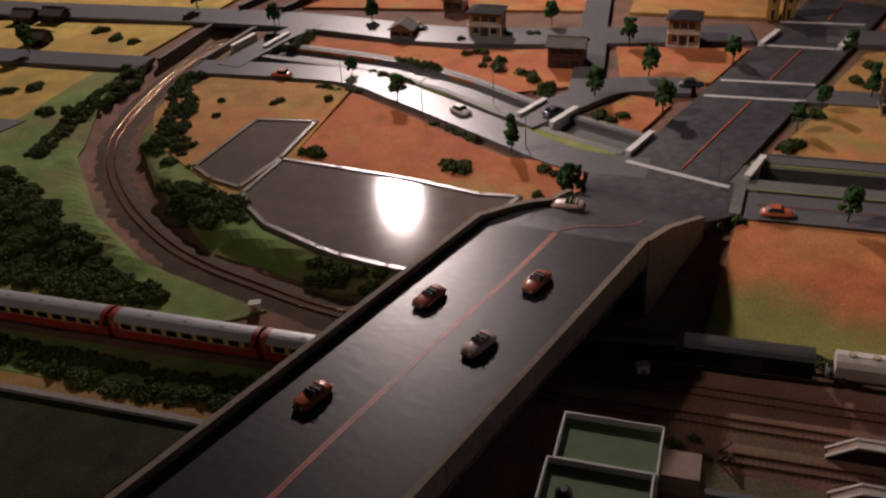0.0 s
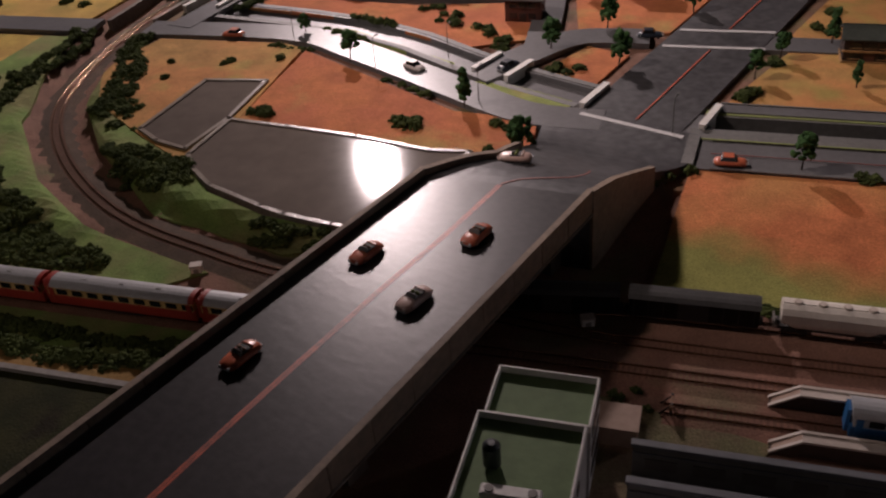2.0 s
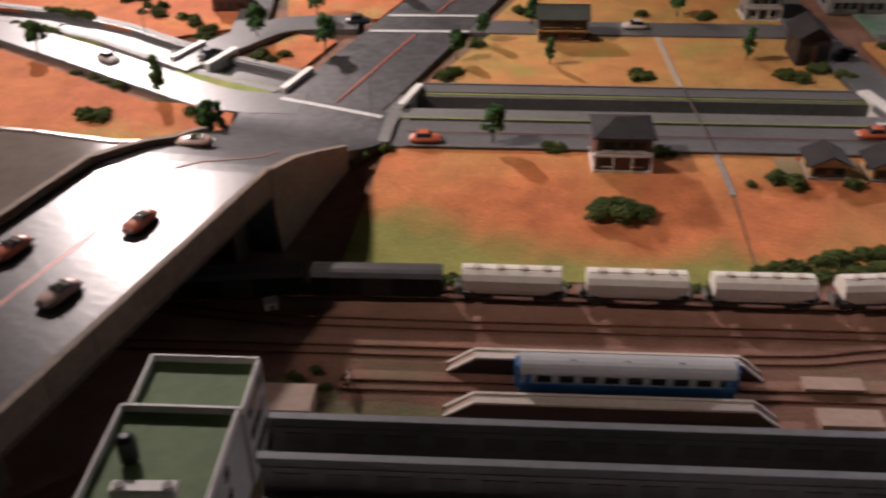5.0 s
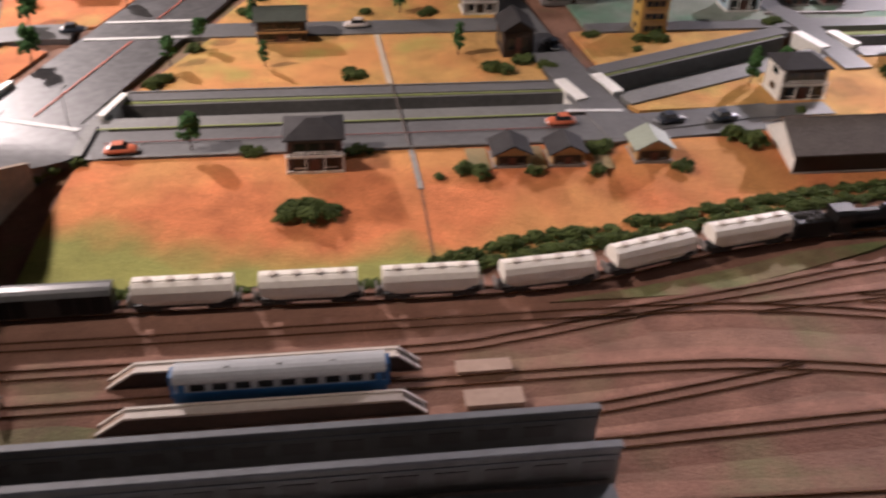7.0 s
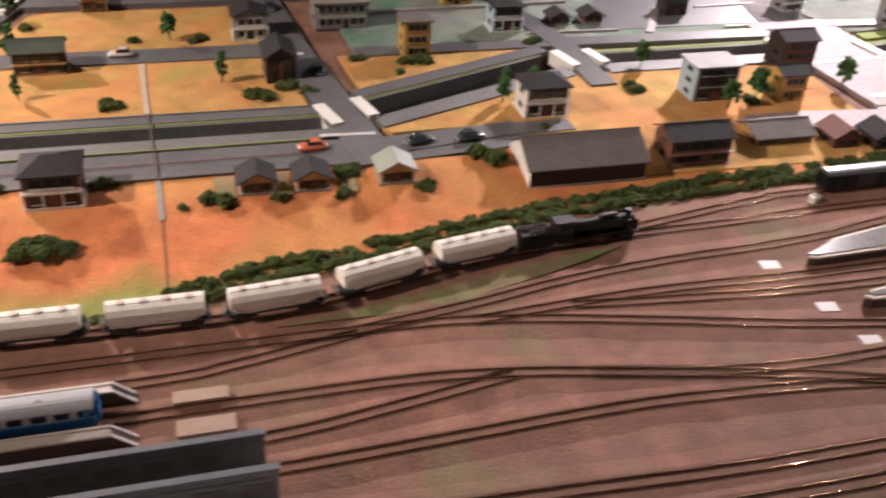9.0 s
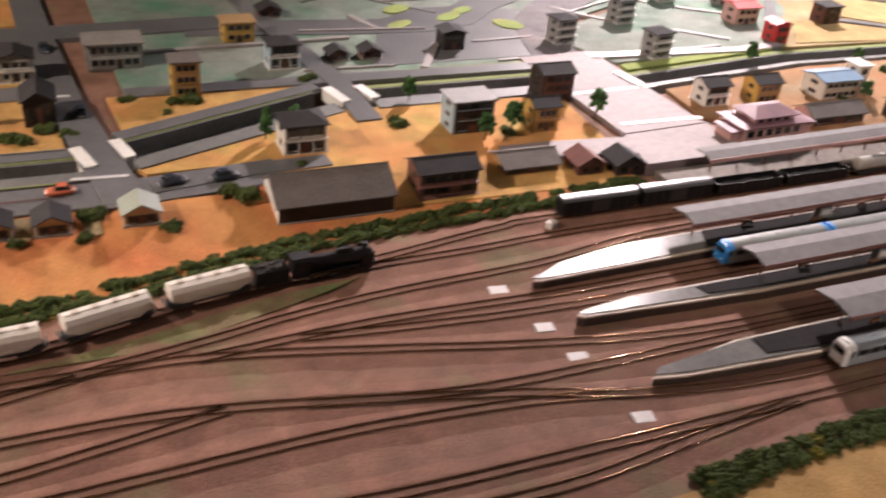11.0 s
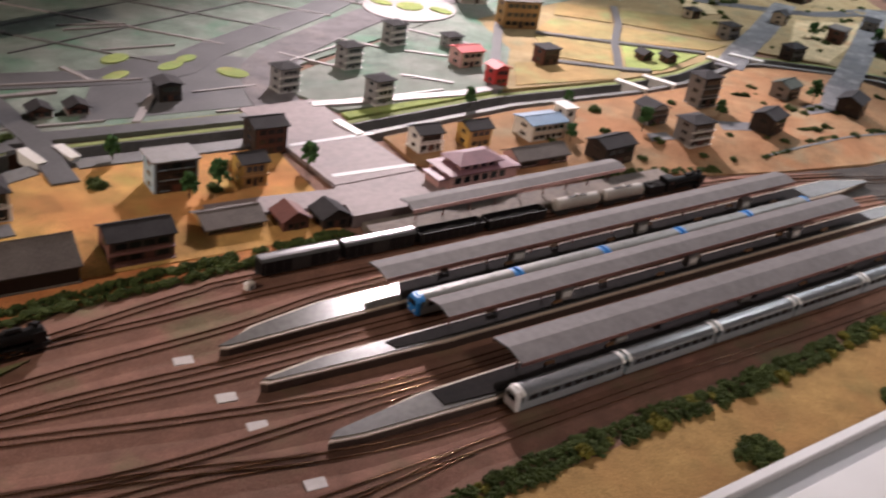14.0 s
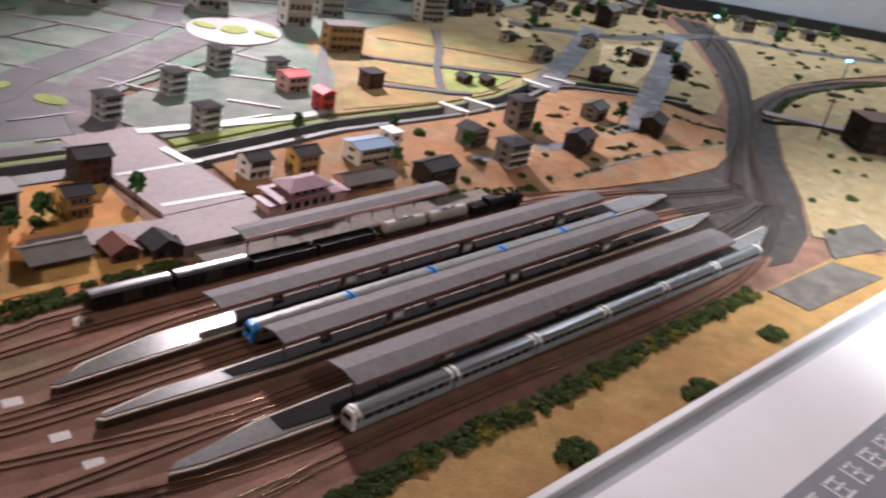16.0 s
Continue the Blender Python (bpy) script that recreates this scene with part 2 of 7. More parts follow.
    if caps:
        bm.faces.new(list(reversed(made[0])))
        bm.faces.new(made[-1])
    return bm


def part(name, bm, material, parent=None, label="", smooth=False, normals=True):
    if normals:
        bmesh.ops.recalc_face_normals(bm, faces=bm.faces)
    me = bpy.data.meshes.new(name)
    bm.to_mesh(me)
    bm.free()
    if smooth:
        for p in me.polygons:
            p.use_smooth = True
    me.materials.append(material)
    ob = new(name, me)
    ob.parent = parent
    if label:
        ob["label"] = label
    return ob


def thing(name, label, category, group="", kind=""):
    return tagged(new(name), label, category, group, kind)


def B():
    return bmesh.new()


# ---- the ground ----
TOWN = 0.03
LOOP = [(-0.3, 1.09), (-0.58, 1.115), (-0.75, 1.158), (-0.88, 1.2), (-1.0, 1.262), (-1.135, 1.365), (-1.245, 1.48), (-1.322, 1.6), (-1.36, 1.712), (-1.385, 1.84), (-1.4, 1.98), (-1.4, 2.12), (-1.375, 2.36), (-1.31, 2.6)]
CURVE_E = [(3.55, 0.86), (3.8, 0.93), (4.05, 1.08), (4.35, 1.28), (4.97, 1.63), (5.5, 1.98), (6.0, 2.38), (6.4, 2.8)]
BRANCH = [(4.75, 1.42), (5.1, 1.575), (5.4, 1.65), (5.68, 1.69), (6.2, 1.68), (6.8, 1.56)]
CANAL_W = [(-1.2, 2.14), (-0.95, 2.1), (-0.78, 2.06), (-0.62, 1.985), (-0.483, 1.895), (-0.342, 1.815), (-0.19, 1.745)]
CANAL_1 = [(0.035, 1.665), (0.89, 1.66)]
CANAL_2 = [(0.965, 1.705), (1.44, 1.895)]
CANAL_3 = [(1.545, 1.895), (2.03, 1.9)]
CANAL_4 = [(2.27, 1.85), (2.85, 1.925), (3.4, 1.92), (3.7, 1.95), (4.05, 2.06), (4.2, 2.03), (4.45, 1.87), (4.64, 1.7)]


def smooth01(v):
    v = min(1.0, max(0.0, v))
    return v * v * (3 - 2 * v)


def near(x, y, line):
    best = 9.0
    for (ax, ay), (bx, by) in zip(line, line[1:]):
        dx, dy = bx - ax, by - ay
        t = min(1.0, max(0.0, ((x - ax) * dx + (y - ay) * dy) / (dx * dx + dy * dy)))
        best = min(best, math.hypot(x - ax - t * dx, y - ay - t * dy))
    return best


def hgt(x, y):
    """Height of the scenery: the yard is low, the town a step higher, the railway loop in a cutting."""
    foot = 1.14 if x < 0.55 else 1.14 + 0.2 * smooth01((x - 0.55) / 0.8)
    if x > 3.0:
        foot -= 0.2 * smooth01((x - 3.0) / 1.0)
    z = TOWN * smooth01((y - foot) / (0.28 if x < 0.9 else 0.2))
    if x < -0.2:
        z = TOWN * smooth01((y - 1.12) / 0.12) * smooth01((near(x, y, LOOP) - 0.036) / 0.055)
    elif x < 0.0:
        z = z * (x + 0.2) / 0.2 + TOWN * smooth01((y - 1.2) / 0.2) * -x / 0.2
    if x > 3.4:
        z *= smooth01((near(x, y, CURVE_E) - 0.14) / 0.25)
    if x > 4.5:
        z *= smooth01((near(x, y, BRANCH) - 0.04) / 0.1)
    return z


def spline(pts, step=0.03):
    """A smooth line through the points."""
    out = []
    P = [Vector(p) for p in pts]
    for i in range(len(P) - 1):
        a, b, c, d = P[max(i - 1, 0)], P[i], P[i + 1], P[min(i + 2, len(P) - 1)]
        n = max(1, int((c - b).length / step))
        for k in range(n):
            t = k / n
            out.append(0.5 * ((2 * b) + (c - a) * t + (2 * a - 5 * b + 4 * c - d) * t * t + (3 * b - a - 3 * c + d) * t ** 3))
    out.append(P[-1])
    return out


def sides(line, left, right):
    """The lines at two distances to the left of a line."""
    L, R = [], []
    for i, p in enumerate(line):
        t = (line[min(i + 1, len(line) - 1)] - line[max(i - 1, 0)]).normalized()
        n = Vector((-t.y, t.x))
        L.append(p.xy + n * left)
        R.append(p.xy + n * right)
    return L, R


def ribbon(name, pts, left, right, material, off=0.003, thick=0.01, parent=None, label="", zf=None, step=0.03, curved=True):
    """A draped solid strip along a line, between two distances to its left."""
    line = spline([Vector(p[:2]) for p in pts], step) if curved else dense(pts, step)
    L, R = sides(line, left, right)
    zf = zf or hgt
    rings = []
    for a, b in zip(L, R):
        za, zb = zf(a.x, a.y) + off, zf(b.x, b.y) + off
        rings.append([(a.x, a.y, za), (b.x, b.y, zb), (b.x, b.y, zb - thick), (a.x, a.y, za - thick)])
    return part(name, loft(B(), rings), material, parent, label)


def dense(pts, step):
    out = []
    for a, b in zip(pts, pts[1:]):
        a, b = Vector(a[:2]), Vector(b[:2])
        n = max(1, int((b - a).length / step))
        out += [a + (b - a) * k / n for k in range(n)]
    return out + [Vector(pts[-1][:2])]


def patch(name, poly, material, off=0.002, thick=0.008, parent=None, label="", step=0.05, zf=None):
    """A draped solid sheet over a polygon."""
    bm = B()
    bm.faces.new([bm.verts.new((x, y, 0)) for x, y in poly])
    xs, ys = [p[0] for p in poly], [p[1] for p in poly]
    for axis, lo, hi in ((0, min(xs), max(xs)), (1, min(ys), max(ys))):
        k = math.floor(lo / step) + 1
        while k * step < hi:
            co, no = [0, 0, 0], [0, 0, 0]
            co[axis], no[axis] = k * step, 1
            bmesh.ops.bisect_plane(bm, geom=bm.verts[:] + bm.edges[:] + bm.faces[:], plane_co=co, plane_no=no)
            k += 1
    zf = zf or hgt
    for v in bm.verts:
        v.co.z = zf(v.co.x, v.co.y) + off
    edge = [e for e in bm.edges if e.is_boundary]
    g = bmesh.ops.extrude_edge_only(bm, edges=edge)
    for v in g["geom"]:
        if isinstance(v, bmesh.types.BMVert):
            v.co.z -= thick
    return part(name, bm, material, parent, label)


def ground_sheet():
    x0, x1, y0, y1, s = -4.0, 9.0, 0.33, 5.0, 0.03
    nx, ny = int((x1 - x0) / s) + 1, int((y1 - y0) / s) + 1
    canals = [(c, 0.06) for c in (CANAL_W, CANAL_1, CANAL_2, CANAL_3, CANAL_4)]
    verts, faces = [], []
    for j in range(ny):
        for i in range(nx):
            x, y = x0 + i * s, y0 + j * s
            z = hgt(x, y)
            if 1.5 < y < 2.3 and x < 5.0:
                for c, w in canals:
                    if near(x, y, c) < w:
                        z = -0.02 if c is not CANAL_W else 0.012
            verts.append((x, y, z - 0.004 * (z > 0.002) + 0.0012 * noise.noise(Vector((x * 14, y * 14, 0)))))
    for j in range(ny - 1):
        for i in range(nx - 1):
            a = j * nx + i
            faces.append((a, a + 1, a + nx + 1, a + nx))
    me = bpy.data.meshes.new("ground")
    me.from_pydata(verts, [], faces)
    me.materials.append(M_BALLAST)
    for p in me.polygons:
        p.use_smooth = True
    return tagged(new("ground", me), "reddish-brown ballast ground of the model railway layout", "ground", kind="structure")


ground_sheet()


FIELDS = []


def field(poly, material, label, off=0.002, **kw):
    """A painted or flocked sheet; each lies a hair above the one before."""
    FIELDS.append(label)
    off += 0.0002 * (len(FIELDS) % 12)
    return tagged(patch("field", poly, material, off, **kw), label, "field", kind="structure")


ROADS = []


def road(pts, width, label, material=None, off=0.005, curved=False, shift=0.0, **kw):
    """A road on the town level; each lies a hair above the one before, so that crossings stay clean."""
    ROADS.append(label)
    off += 0.00012 * (len(ROADS) % 20)
    kw.setdefault("zf", lambda x, y: TOWN)
    return tagged(ribbon("road", pts, width / 2 + shift, -width / 2 + shift, material or M_STREET, off, 0.012, curved=curved, **kw), label, "road", kind="structure")


# fields beside and behind the yard
field([(-0.02, 1.16), (0.55, 1.16), (0.9, 1.225), (1.25, 1.31), (1.9, 1.36), (1.9, 1.4), (1.2, 1.52), (1.2, 1.49), (0.02, 1.49)], M_SLOPE, "orange field sloping down to a green strip by the tracks")
field([(0.07, 1.748), (0.86, 1.735), (0.84, 2.01), (0.19, 2.01)], M_TAN, "tan field with a pale footpath between two streets")
field([(0.19, 2.085), (0.82, 2.075), (0.8, 2.34), (0.29, 2.34)], M_TAN, "tan field behind the upper street")
field([(0.33, 2.5), (0.8, 2.5), (0.78, 2.9), (0.45, 2.9)], M_TAN, "tan field at the back of the town")
field([(0.98, 1.76), (1.42, 1.95), (1.44, 1.98), (0.96, 1.99)], M_TAN, "orange verge beside the upper canal")
field([(1.0, 1.6), (1.44, 1.61), (1.44, 1.81), (0.985, 1.625)], M_TAN, "orange ground between canal and lane")
field([(1.25, 1.4), (2.0, 1.39), (2.02, 1.8), (1.48, 1.82), (1.25, 1.72)], M_TAN, "golden orange ground under the houses beside the station", 0.003)
field([(2.32, 1.6), (2.6, 1.44), (3.0, 1.395), (3.16, 1.34), (3.41, 1.285), (3.76, 1.225), (4.08, 1.225), (4.26, 1.28), (4.56, 1.47), (4.6, 1.63), (4.4, 1.82), (4.15, 1.955), (4.02, 1.975), (3.7, 1.87), (3.4, 1.85), (2.85, 1.85), (2.33, 1.78)], M_PEACH, "peach-coloured ground under the houses beyond the station", 0.003)
field([(-0.86, 1.52), (-0.37, 1.47), (-0.28, 1.4), (-0.26, 1.5), (-0.27, 1.63), (-0.44, 1.645), (-0.71, 1.81), (-0.86, 1.9)], M_ORANGE, "reddish orange field beside the pond", 0.0035, step=0.02)
field([(-1.03, 1.46), (-0.9, 1.38), (-0.86, 1.54), (-0.87, 1.91), (-0.93, 1.935), (-1.25, 1.93), (-1.3, 1.75), (-1.2, 1.58)], M_TAN, "tan field behind the small pond", 0.0035, step=0.02)
field([(-0.34, 1.72), (-0.22, 1.68), (-0.22, 1.72), (-0.4, 1.8), (-0.44, 1.78)], M_LIME, "yellow-green verge by the stream")
field([(-0.3, 1.86), (-0.19, 1.79), (-0.135, 1.96), (-0.23, 2.0)], M_ORANGE, "small orange plot between two roads")
field([(-0.26, 2.07), (-0.06, 2.09), (0.02, 2.32), (-0.3, 2.29)], M_ORANGE, "orange plot behind the cross street")
field([(-1.13, 2.16), (-0.78, 2.1), (-0.5, 1.96), (-0.37, 2.02), (-0.36, 2.26), (-0.68, 2.21), (-1.13, 2.25)], M_ORANGE, "orange field with scattered shrubs")
field([(-0.88, 2.05), (-0.5, 1.86), (-0.5, 1.875), (-0.79, 2.035)], M_LIME, "narrow verge beside the stream")
field([(-2.6, 2.04), (-1.52, 2.04), (-1.5, 2.28), (-2.6, 2.22)], M_YELLOW, "yellow field with a few farmhouses")
field([(-2.6, 1.3), (-1.62, 1.3), (-1.52, 1.92), (-2.6, 1.92)], M_YELLOW, "yellow field behind the hedge")
field([(-2.6, 2.42), (-1.5, 2.42), (-1.45, 2.9), (-2.6, 2.9)], M_YELLOW, "yellow field at the back")
field([(-1.25, 2.48), (-0.4, 2.55), (-0.4, 2.95), (-1.25, 2.95)], M_ORANGE, "orange field behind the north street")
field([(-0.3, 2.55), (0.08, 2.55), (0.2, 2.95), (-0.3, 2.95)], M_TAN, "tan field at the back of the crossing")
field([(-2.0, 1.42), (-1.62, 1.42), (-1.56, 1.62), (-2.0, 1.62)], M_KERB, "grey paddy behind the hedge", 0.004)
field([(-2.2, 0.87), (-0.62, 0.87), (-0.6, 0.96), (-2.2, 0.96)], M_GREENF, "green strip with a hedge beside the track")
field([(-2.2, 0.838), (-0.62, 0.838), (-0.62, 0.868), (-2.2, 0.868)], M_OCHRE, "ochre strip between hedge and paddy")
field([(-2.2, 1.02), (-0.9, 1.02), (-0.75, 1.06), (-0.7, 1.1), (-0.98, 1.18), (-1.15, 1.29), (-1.34, 1.5), (-1.43, 1.7), (-1.5, 1.92), (-1.58, 1.92), (-1.6, 1.3), (-2.2, 1.3)], M_GREENF, "grassy bank inside the railway curve", 0.0035, step=0.02)
field([(-0.6, 1.165), (-0.88, 1.24), (-1.1, 1.42), (-1.25, 1.6), (-1.3, 1.78), (-1.2, 1.7), (-1.02, 1.46), (-0.88, 1.37), (-0.79, 1.285), (-0.66, 1.23), (-0.46, 1.2)], M_GREENF, "grass between the curved track and the pond", 0.0035, step=0.02)
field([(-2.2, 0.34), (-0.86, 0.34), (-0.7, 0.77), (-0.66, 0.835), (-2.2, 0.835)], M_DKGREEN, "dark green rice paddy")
field([(-0.4, 0.36), (-0.06, 0.36), (0.15, 0.9), (-0.13, 0.96), (-0.25, 0.6)], M_MOSS, "mossy waste ground by the bridge")
field([(1.2, 0.36), (1.87, 0.36), (1.87, 0.584), (1.3, 0.58)], M_OCHRE, "dry ground at the layout edge")
field([(1.86, 0.36), (4.2, 0.36), (3.9, 0.63), (3.3, 0.625), (1.86, 0.585)], M_OCHRE, "ochre meadow along the layout edge")
field([(3.36, 0.5), (3.82, 0.48), (3.75, 0.615), (3.35, 0.62)], M_PADDY, "grey paddy at the layout edge", 0.005)
field([(3.78, 0.62), (4.1, 0.56), (4.2, 0.7), (3.95, 0.74)], M_PADDY, "second grey paddy at the layout edge", 0.005)
field([(3.88, 0.74), (4.16, 0.91), (4.47, 1.14), (4.82, 1.35), (5.15, 1.53), (5.6, 1.63), (6.2, 1.62), (8.6, 1.3), (8.6, 0.4), (4.2, 0.4)], M_SAND, "sandy plain inside the far curve", 0.003, step=0.1)
field([(5.15, 1.66), (5.7, 1.75), (6.2, 1.74), (8.6, 1.4), (8.6, 3.0), (6.6, 2.8), (6.1, 2.3), (5.6, 1.93)], M_SAND, "sandy ground between the two far tracks", 0.003, step=0.1)
field([(4.7, 1.6), (5.0, 1.73), (5.45, 2.07), (5.9, 2.5), (6.4, 3.4), (4.8, 3.0), (4.6, 2.5), (4.28, 2.14), (4.5, 1.93)], M_SAND, "sandy town ground at the far end", 0.003, step=0.1)
field([(4.4, 2.04), (4.53, 1.93), (5.0, 2.12), (5.38, 2.33), (4.98, 2.44)], M_CREAMPLOT, "cream gravel plots dotted with shrubs between the far streets", 0.0045, step=0.1)
field([(4.4, 2.62), (4.75, 2.58), (5.05, 2.7), (5.4, 3.0), (4.7, 2.9)], M_CREAMPLOT, "cream gravel plots behind the grey street", 0.0045, step=0.1)
field([(1.0, 2.02), (2.04, 2.02), (2.04, 2.2), (3.2, 2.75), (3.2, 4.6), (0.9, 4.6)], M_TEAL, "flat teal green town ground", 0.002, step=0.2)
field([(2.3, 1.98), (2.9, 2.0), (3.2, 2.35), (3.3, 2.7), (3.2, 2.75), (2.2, 2.22)], M_TEAL, "teal green blocks under the town houses", 0.003, step=0.2)
field([(3.2, 2.75), (3.3, 2.7), (4.0, 2.9), (4.8, 3.05), (6.2, 3.4), (5.0, 4.4), (3.2, 4.6)], M_TEAL, "teal green plain at the back of the far town", 0.002, step=0.2)
field([(2.9, 2.01), (3.4, 1.995), (3.7, 2.02), (4.25, 2.16), (4.6, 2.5), (4.8, 3.02), (4.0, 2.9), (3.3, 2.7)], M_SAND, "sandy paths between the town plots", 0.0005, step=0.1)
field([(2.98, 2.03), (3.4, 2.0), (3.48, 2.06), (3.3, 2.2), (3.12, 2.22)], M_PLOT, "ochre plot beside the red house", 0.003, step=0.2)
field([(3.52, 2.07), (3.66, 2.03), (3.98, 2.14), (3.71, 2.3)], M_LIME, "light green plot with two huts", 0.003, step=0.2)
field([(3.3, 2.26), (3.5, 2.11), (3.68, 2.32), (3.42, 2.48)], M_PLOT, "ochre plot in the town plain", 0.003, step=0.2)
field([(3.45, 2.52), (3.72, 2.36), (3.88, 2.53), (3.66, 2.66)], M_PLOT, "tan plot in the town plain", 0.003, step=0.2)
field([(3.75, 2.34), (4.07, 2.17), (4.23, 2.21), (3.91, 2.5)], M_PLOT, "second tan plot in the town plain", 0.003, step=0.2)
field([(3.94, 2.55), (4.25, 2.27), (4.5, 2.5), (4.1, 2.72)], M_PLOT, "second ochre plot in the town plain", 0.003, step=0.2)
field([(3.7, 2.7), (3.9, 2.56), (4.06, 2.75), (3.85, 2.85)], M_PLOT, "small ochre plot in the town plain", 0.003, step=0.2)
field([(1.62, 2.07), (2.2, 2.07), (2.24, 2.22), (2.46, 2.45), (2.33, 2.47), (2.24, 2.43), (2.12, 2.5), (1.92, 2.51), (1.76, 2.42), (1.68, 2.22)], M_STREET, "grey paved open ground beside the forecourt", 0.0035, step=0.2)


def oval(cx, cy, rx, ry, rot, n=28):
    c, s = math.cos(rot), math.sin(rot)
    return [(cx + rx * math.cos(a) * c - ry * math.sin(a) * s, cy + rx * math.cos(a) * s + ry * math.sin(a) * c) for a in (2 * math.pi * k / n for k in range(n))]


for cx, cy, rx, ry in ((2.13, 2.32, 0.035, 0.05), (1.84, 2.5, 0.05, 0.03), (1.975, 2.41, 0.05, 0.025), (2.04, 2.46, 0.04, 0.022), (1.8, 2.36, 0.05, 0.022)):
    field(oval(cx, cy, rx, ry, 0.6), M_LIME, "oval lime green lawn in the paving", 0.0065)
field([(1.6, 1.98), (2.04, 1.98), (2.04, 2.03), (1.6, 2.03)], M_LIME, "lime green verge above the canal", 0.004)
field([(2.3, 1.92), (2.85, 1.99), (2.85, 2.02), (2.3, 1.96)], M_LIME, "lime green verge above the far canal", 0.004)

# ---- roads ----
AX = Vector((0.33, 0.944))
road([(-0.115, 1.6), (0.27, 2.7)], 0.2, "grey asphalt avenue with a red centre line", M_ASPHALT, 0.0065)
road([(0.0, 1.538), (1.0, 1.535), (1.25, 1.56)], 0.098, "grey street with a thin red centre line", M_STREET, 0.005)
road([(0.01, 1.616), (0.9, 1.612)], 0.036, "narrow grey canal-side lane", M_KERB, 0.006)
road([(0.06, 1.722), (0.88, 1.715)], 0.034, "grey lane above the canal", M_STREET, 0.006)
road([(0.1, 2.045), (0.85, 2.04)], 0.075, "grey upper street", M_STREET, 0.005)
road([(0.955, 1.48), (0.93, 1.62), (0.91, 1.74), (0.87, 1.98), (0.83, 2.4), (0.78, 3.2)], 0.08, "grey cross road over the canal", M_STREET, 0.0075)
road([(0.96, 1.775), (1.44, 1.965)], 0.04, "grey lane above the slanting canal", M_STREET, 0.006)
road([(0.985, 1.635), (1.46, 1.82)], 0.03, "grey lane below the slanting canal", M_KERB, 0.006)
road([(1.0, 1.54), (1.2, 1.572), (1.36, 1.578)], 0.05, "narrow grey lane behind the warehouse", M_STREET, 0.006)
road([(1.505, 1.745), (1.503, 1.8), (1.5, 1.98), (1.46, 2.2), (1.35, 2.9)], 0.06, "grey cross road over the upper canal", M_STREET, 0.0075)
road([(1.0, 2.0), (1.47, 2.0), (2.1, 1.995)], 0.05, "grey street at the foot of the teal blocks", M_STREET, 0.006)
road([(1.55, 1.825), (2.06, 1.83)], 0.035, "grey lane below the canal", M_KERB, 0.006)
road([(-0.15, 1.64), (-0.3, 1.655), (-0.46, 1.745), (-0.72, 1.9), (-0.92, 1.99), (-1.32, 1.99)], 0.085, "pale grey street running beside the pond field", M_STREET, 0.0065, True)
road([(-1.47, 1.988), (-2.6, 1.975)], 0.085, "grey country road west of the railway", M_STREET, 0.0065)
road([(-0.44, 1.8), (-0.37, 1.9), (-0.26, 2.03), (-0.1, 2.05)], 0.085, "grey street crossing the stream bridge", M_STREET, 0.0075, True)
road([(-0.33, 1.95), (-0.35, 2.2), (-0.38, 2.45), (-0.42, 2.9)], 0.07, "grey side street behind the stream bridge", M_STREET, 0.007, True)
road([(-2.6, 2.33), (-1.3, 2.36), (-0.7, 2.3), (0.02, 2.42)], 0.12, "grey north street", M_STREET, 0.0065, True)
road([(-1.24, 2.0), (-1.2, 2.2), (-1.15, 2.34)], 0.07, "grey lane beside the railway cutting", M_STREET, 0.0072)
road([(0.2, 2.42), (0.8, 2.42), (1.3, 2.45)], 0.1, "grey back street", M_STREET, 0.006)
field([(3.5, 0.7), (3.62, 0.68), (3.87, 0.75), (4.16, 0.92), (4.47, 1.15), (4.82, 1.36), (5.1, 1.53), (5.6, 1.93), (6.12, 2.3), (6.5, 2.75), (6.35, 2.9), (6.0, 2.5), (5.45, 2.02), (4.95, 1.67), (4.58, 1.46), (4.26, 1.28), (4.08, 1.225), (3.76, 1.215), (3.41, 1.27), (3.2, 1.25), (3.35, 0.9)], M_GREYBED, "grey ballasted ground under the far curve", 0.001, step=0.1)
road([(4.93, 1.49), (5.1, 1.29), (5.27, 1.14), (5.7, 0.9), (6.2, 0.8)], 0.06, "pale grey road across the sandy plain", M_PLAZA, 0.006, step=0.1)
road([(2.18, 1.56), (2.165, 1.8), (2.15, 2.06)], 0.235, "pale station forecourt road", M_PLAZA, 0.0079)
road([(2.15, 2.04), (2.2, 2.25), (2.34, 2.45), (2.88, 2.8), (3.09, 2.87), (4.1, 3.3)], 0.14, "wide pale diagonal avenue", M_AVENUE, 0.005, True, step=0.1)
road([(1.2, 2.42), (1.9, 2.36), (2.1, 2.5), (2.9, 3.05), (3.2, 3.6)], 0.12, "grey boulevard over the teal plain", M_STREET, 0.0045, True, step=0.1)
# the disc's pale colour stands in for lamp glare on the roundabout
tagged(patch("road", oval(3.09, 2.86, 0.21, 0.17, 0.4), M_PALEST, 0.009, step=0.2), "roundabout on the town plain, glare put in as pale colour", "road", kind="structure")
for cx, cy, rx, ry in ((3.09, 2.86, 0.06, 0.05), (3.0, 2.93, 0.03, 0.05), (3.19, 2.79, 0.03, 0.05)):
    field(oval(cx, cy, rx, ry, 0.4), M_LIME, "lime green lawn inside the roundabout", 0.011)
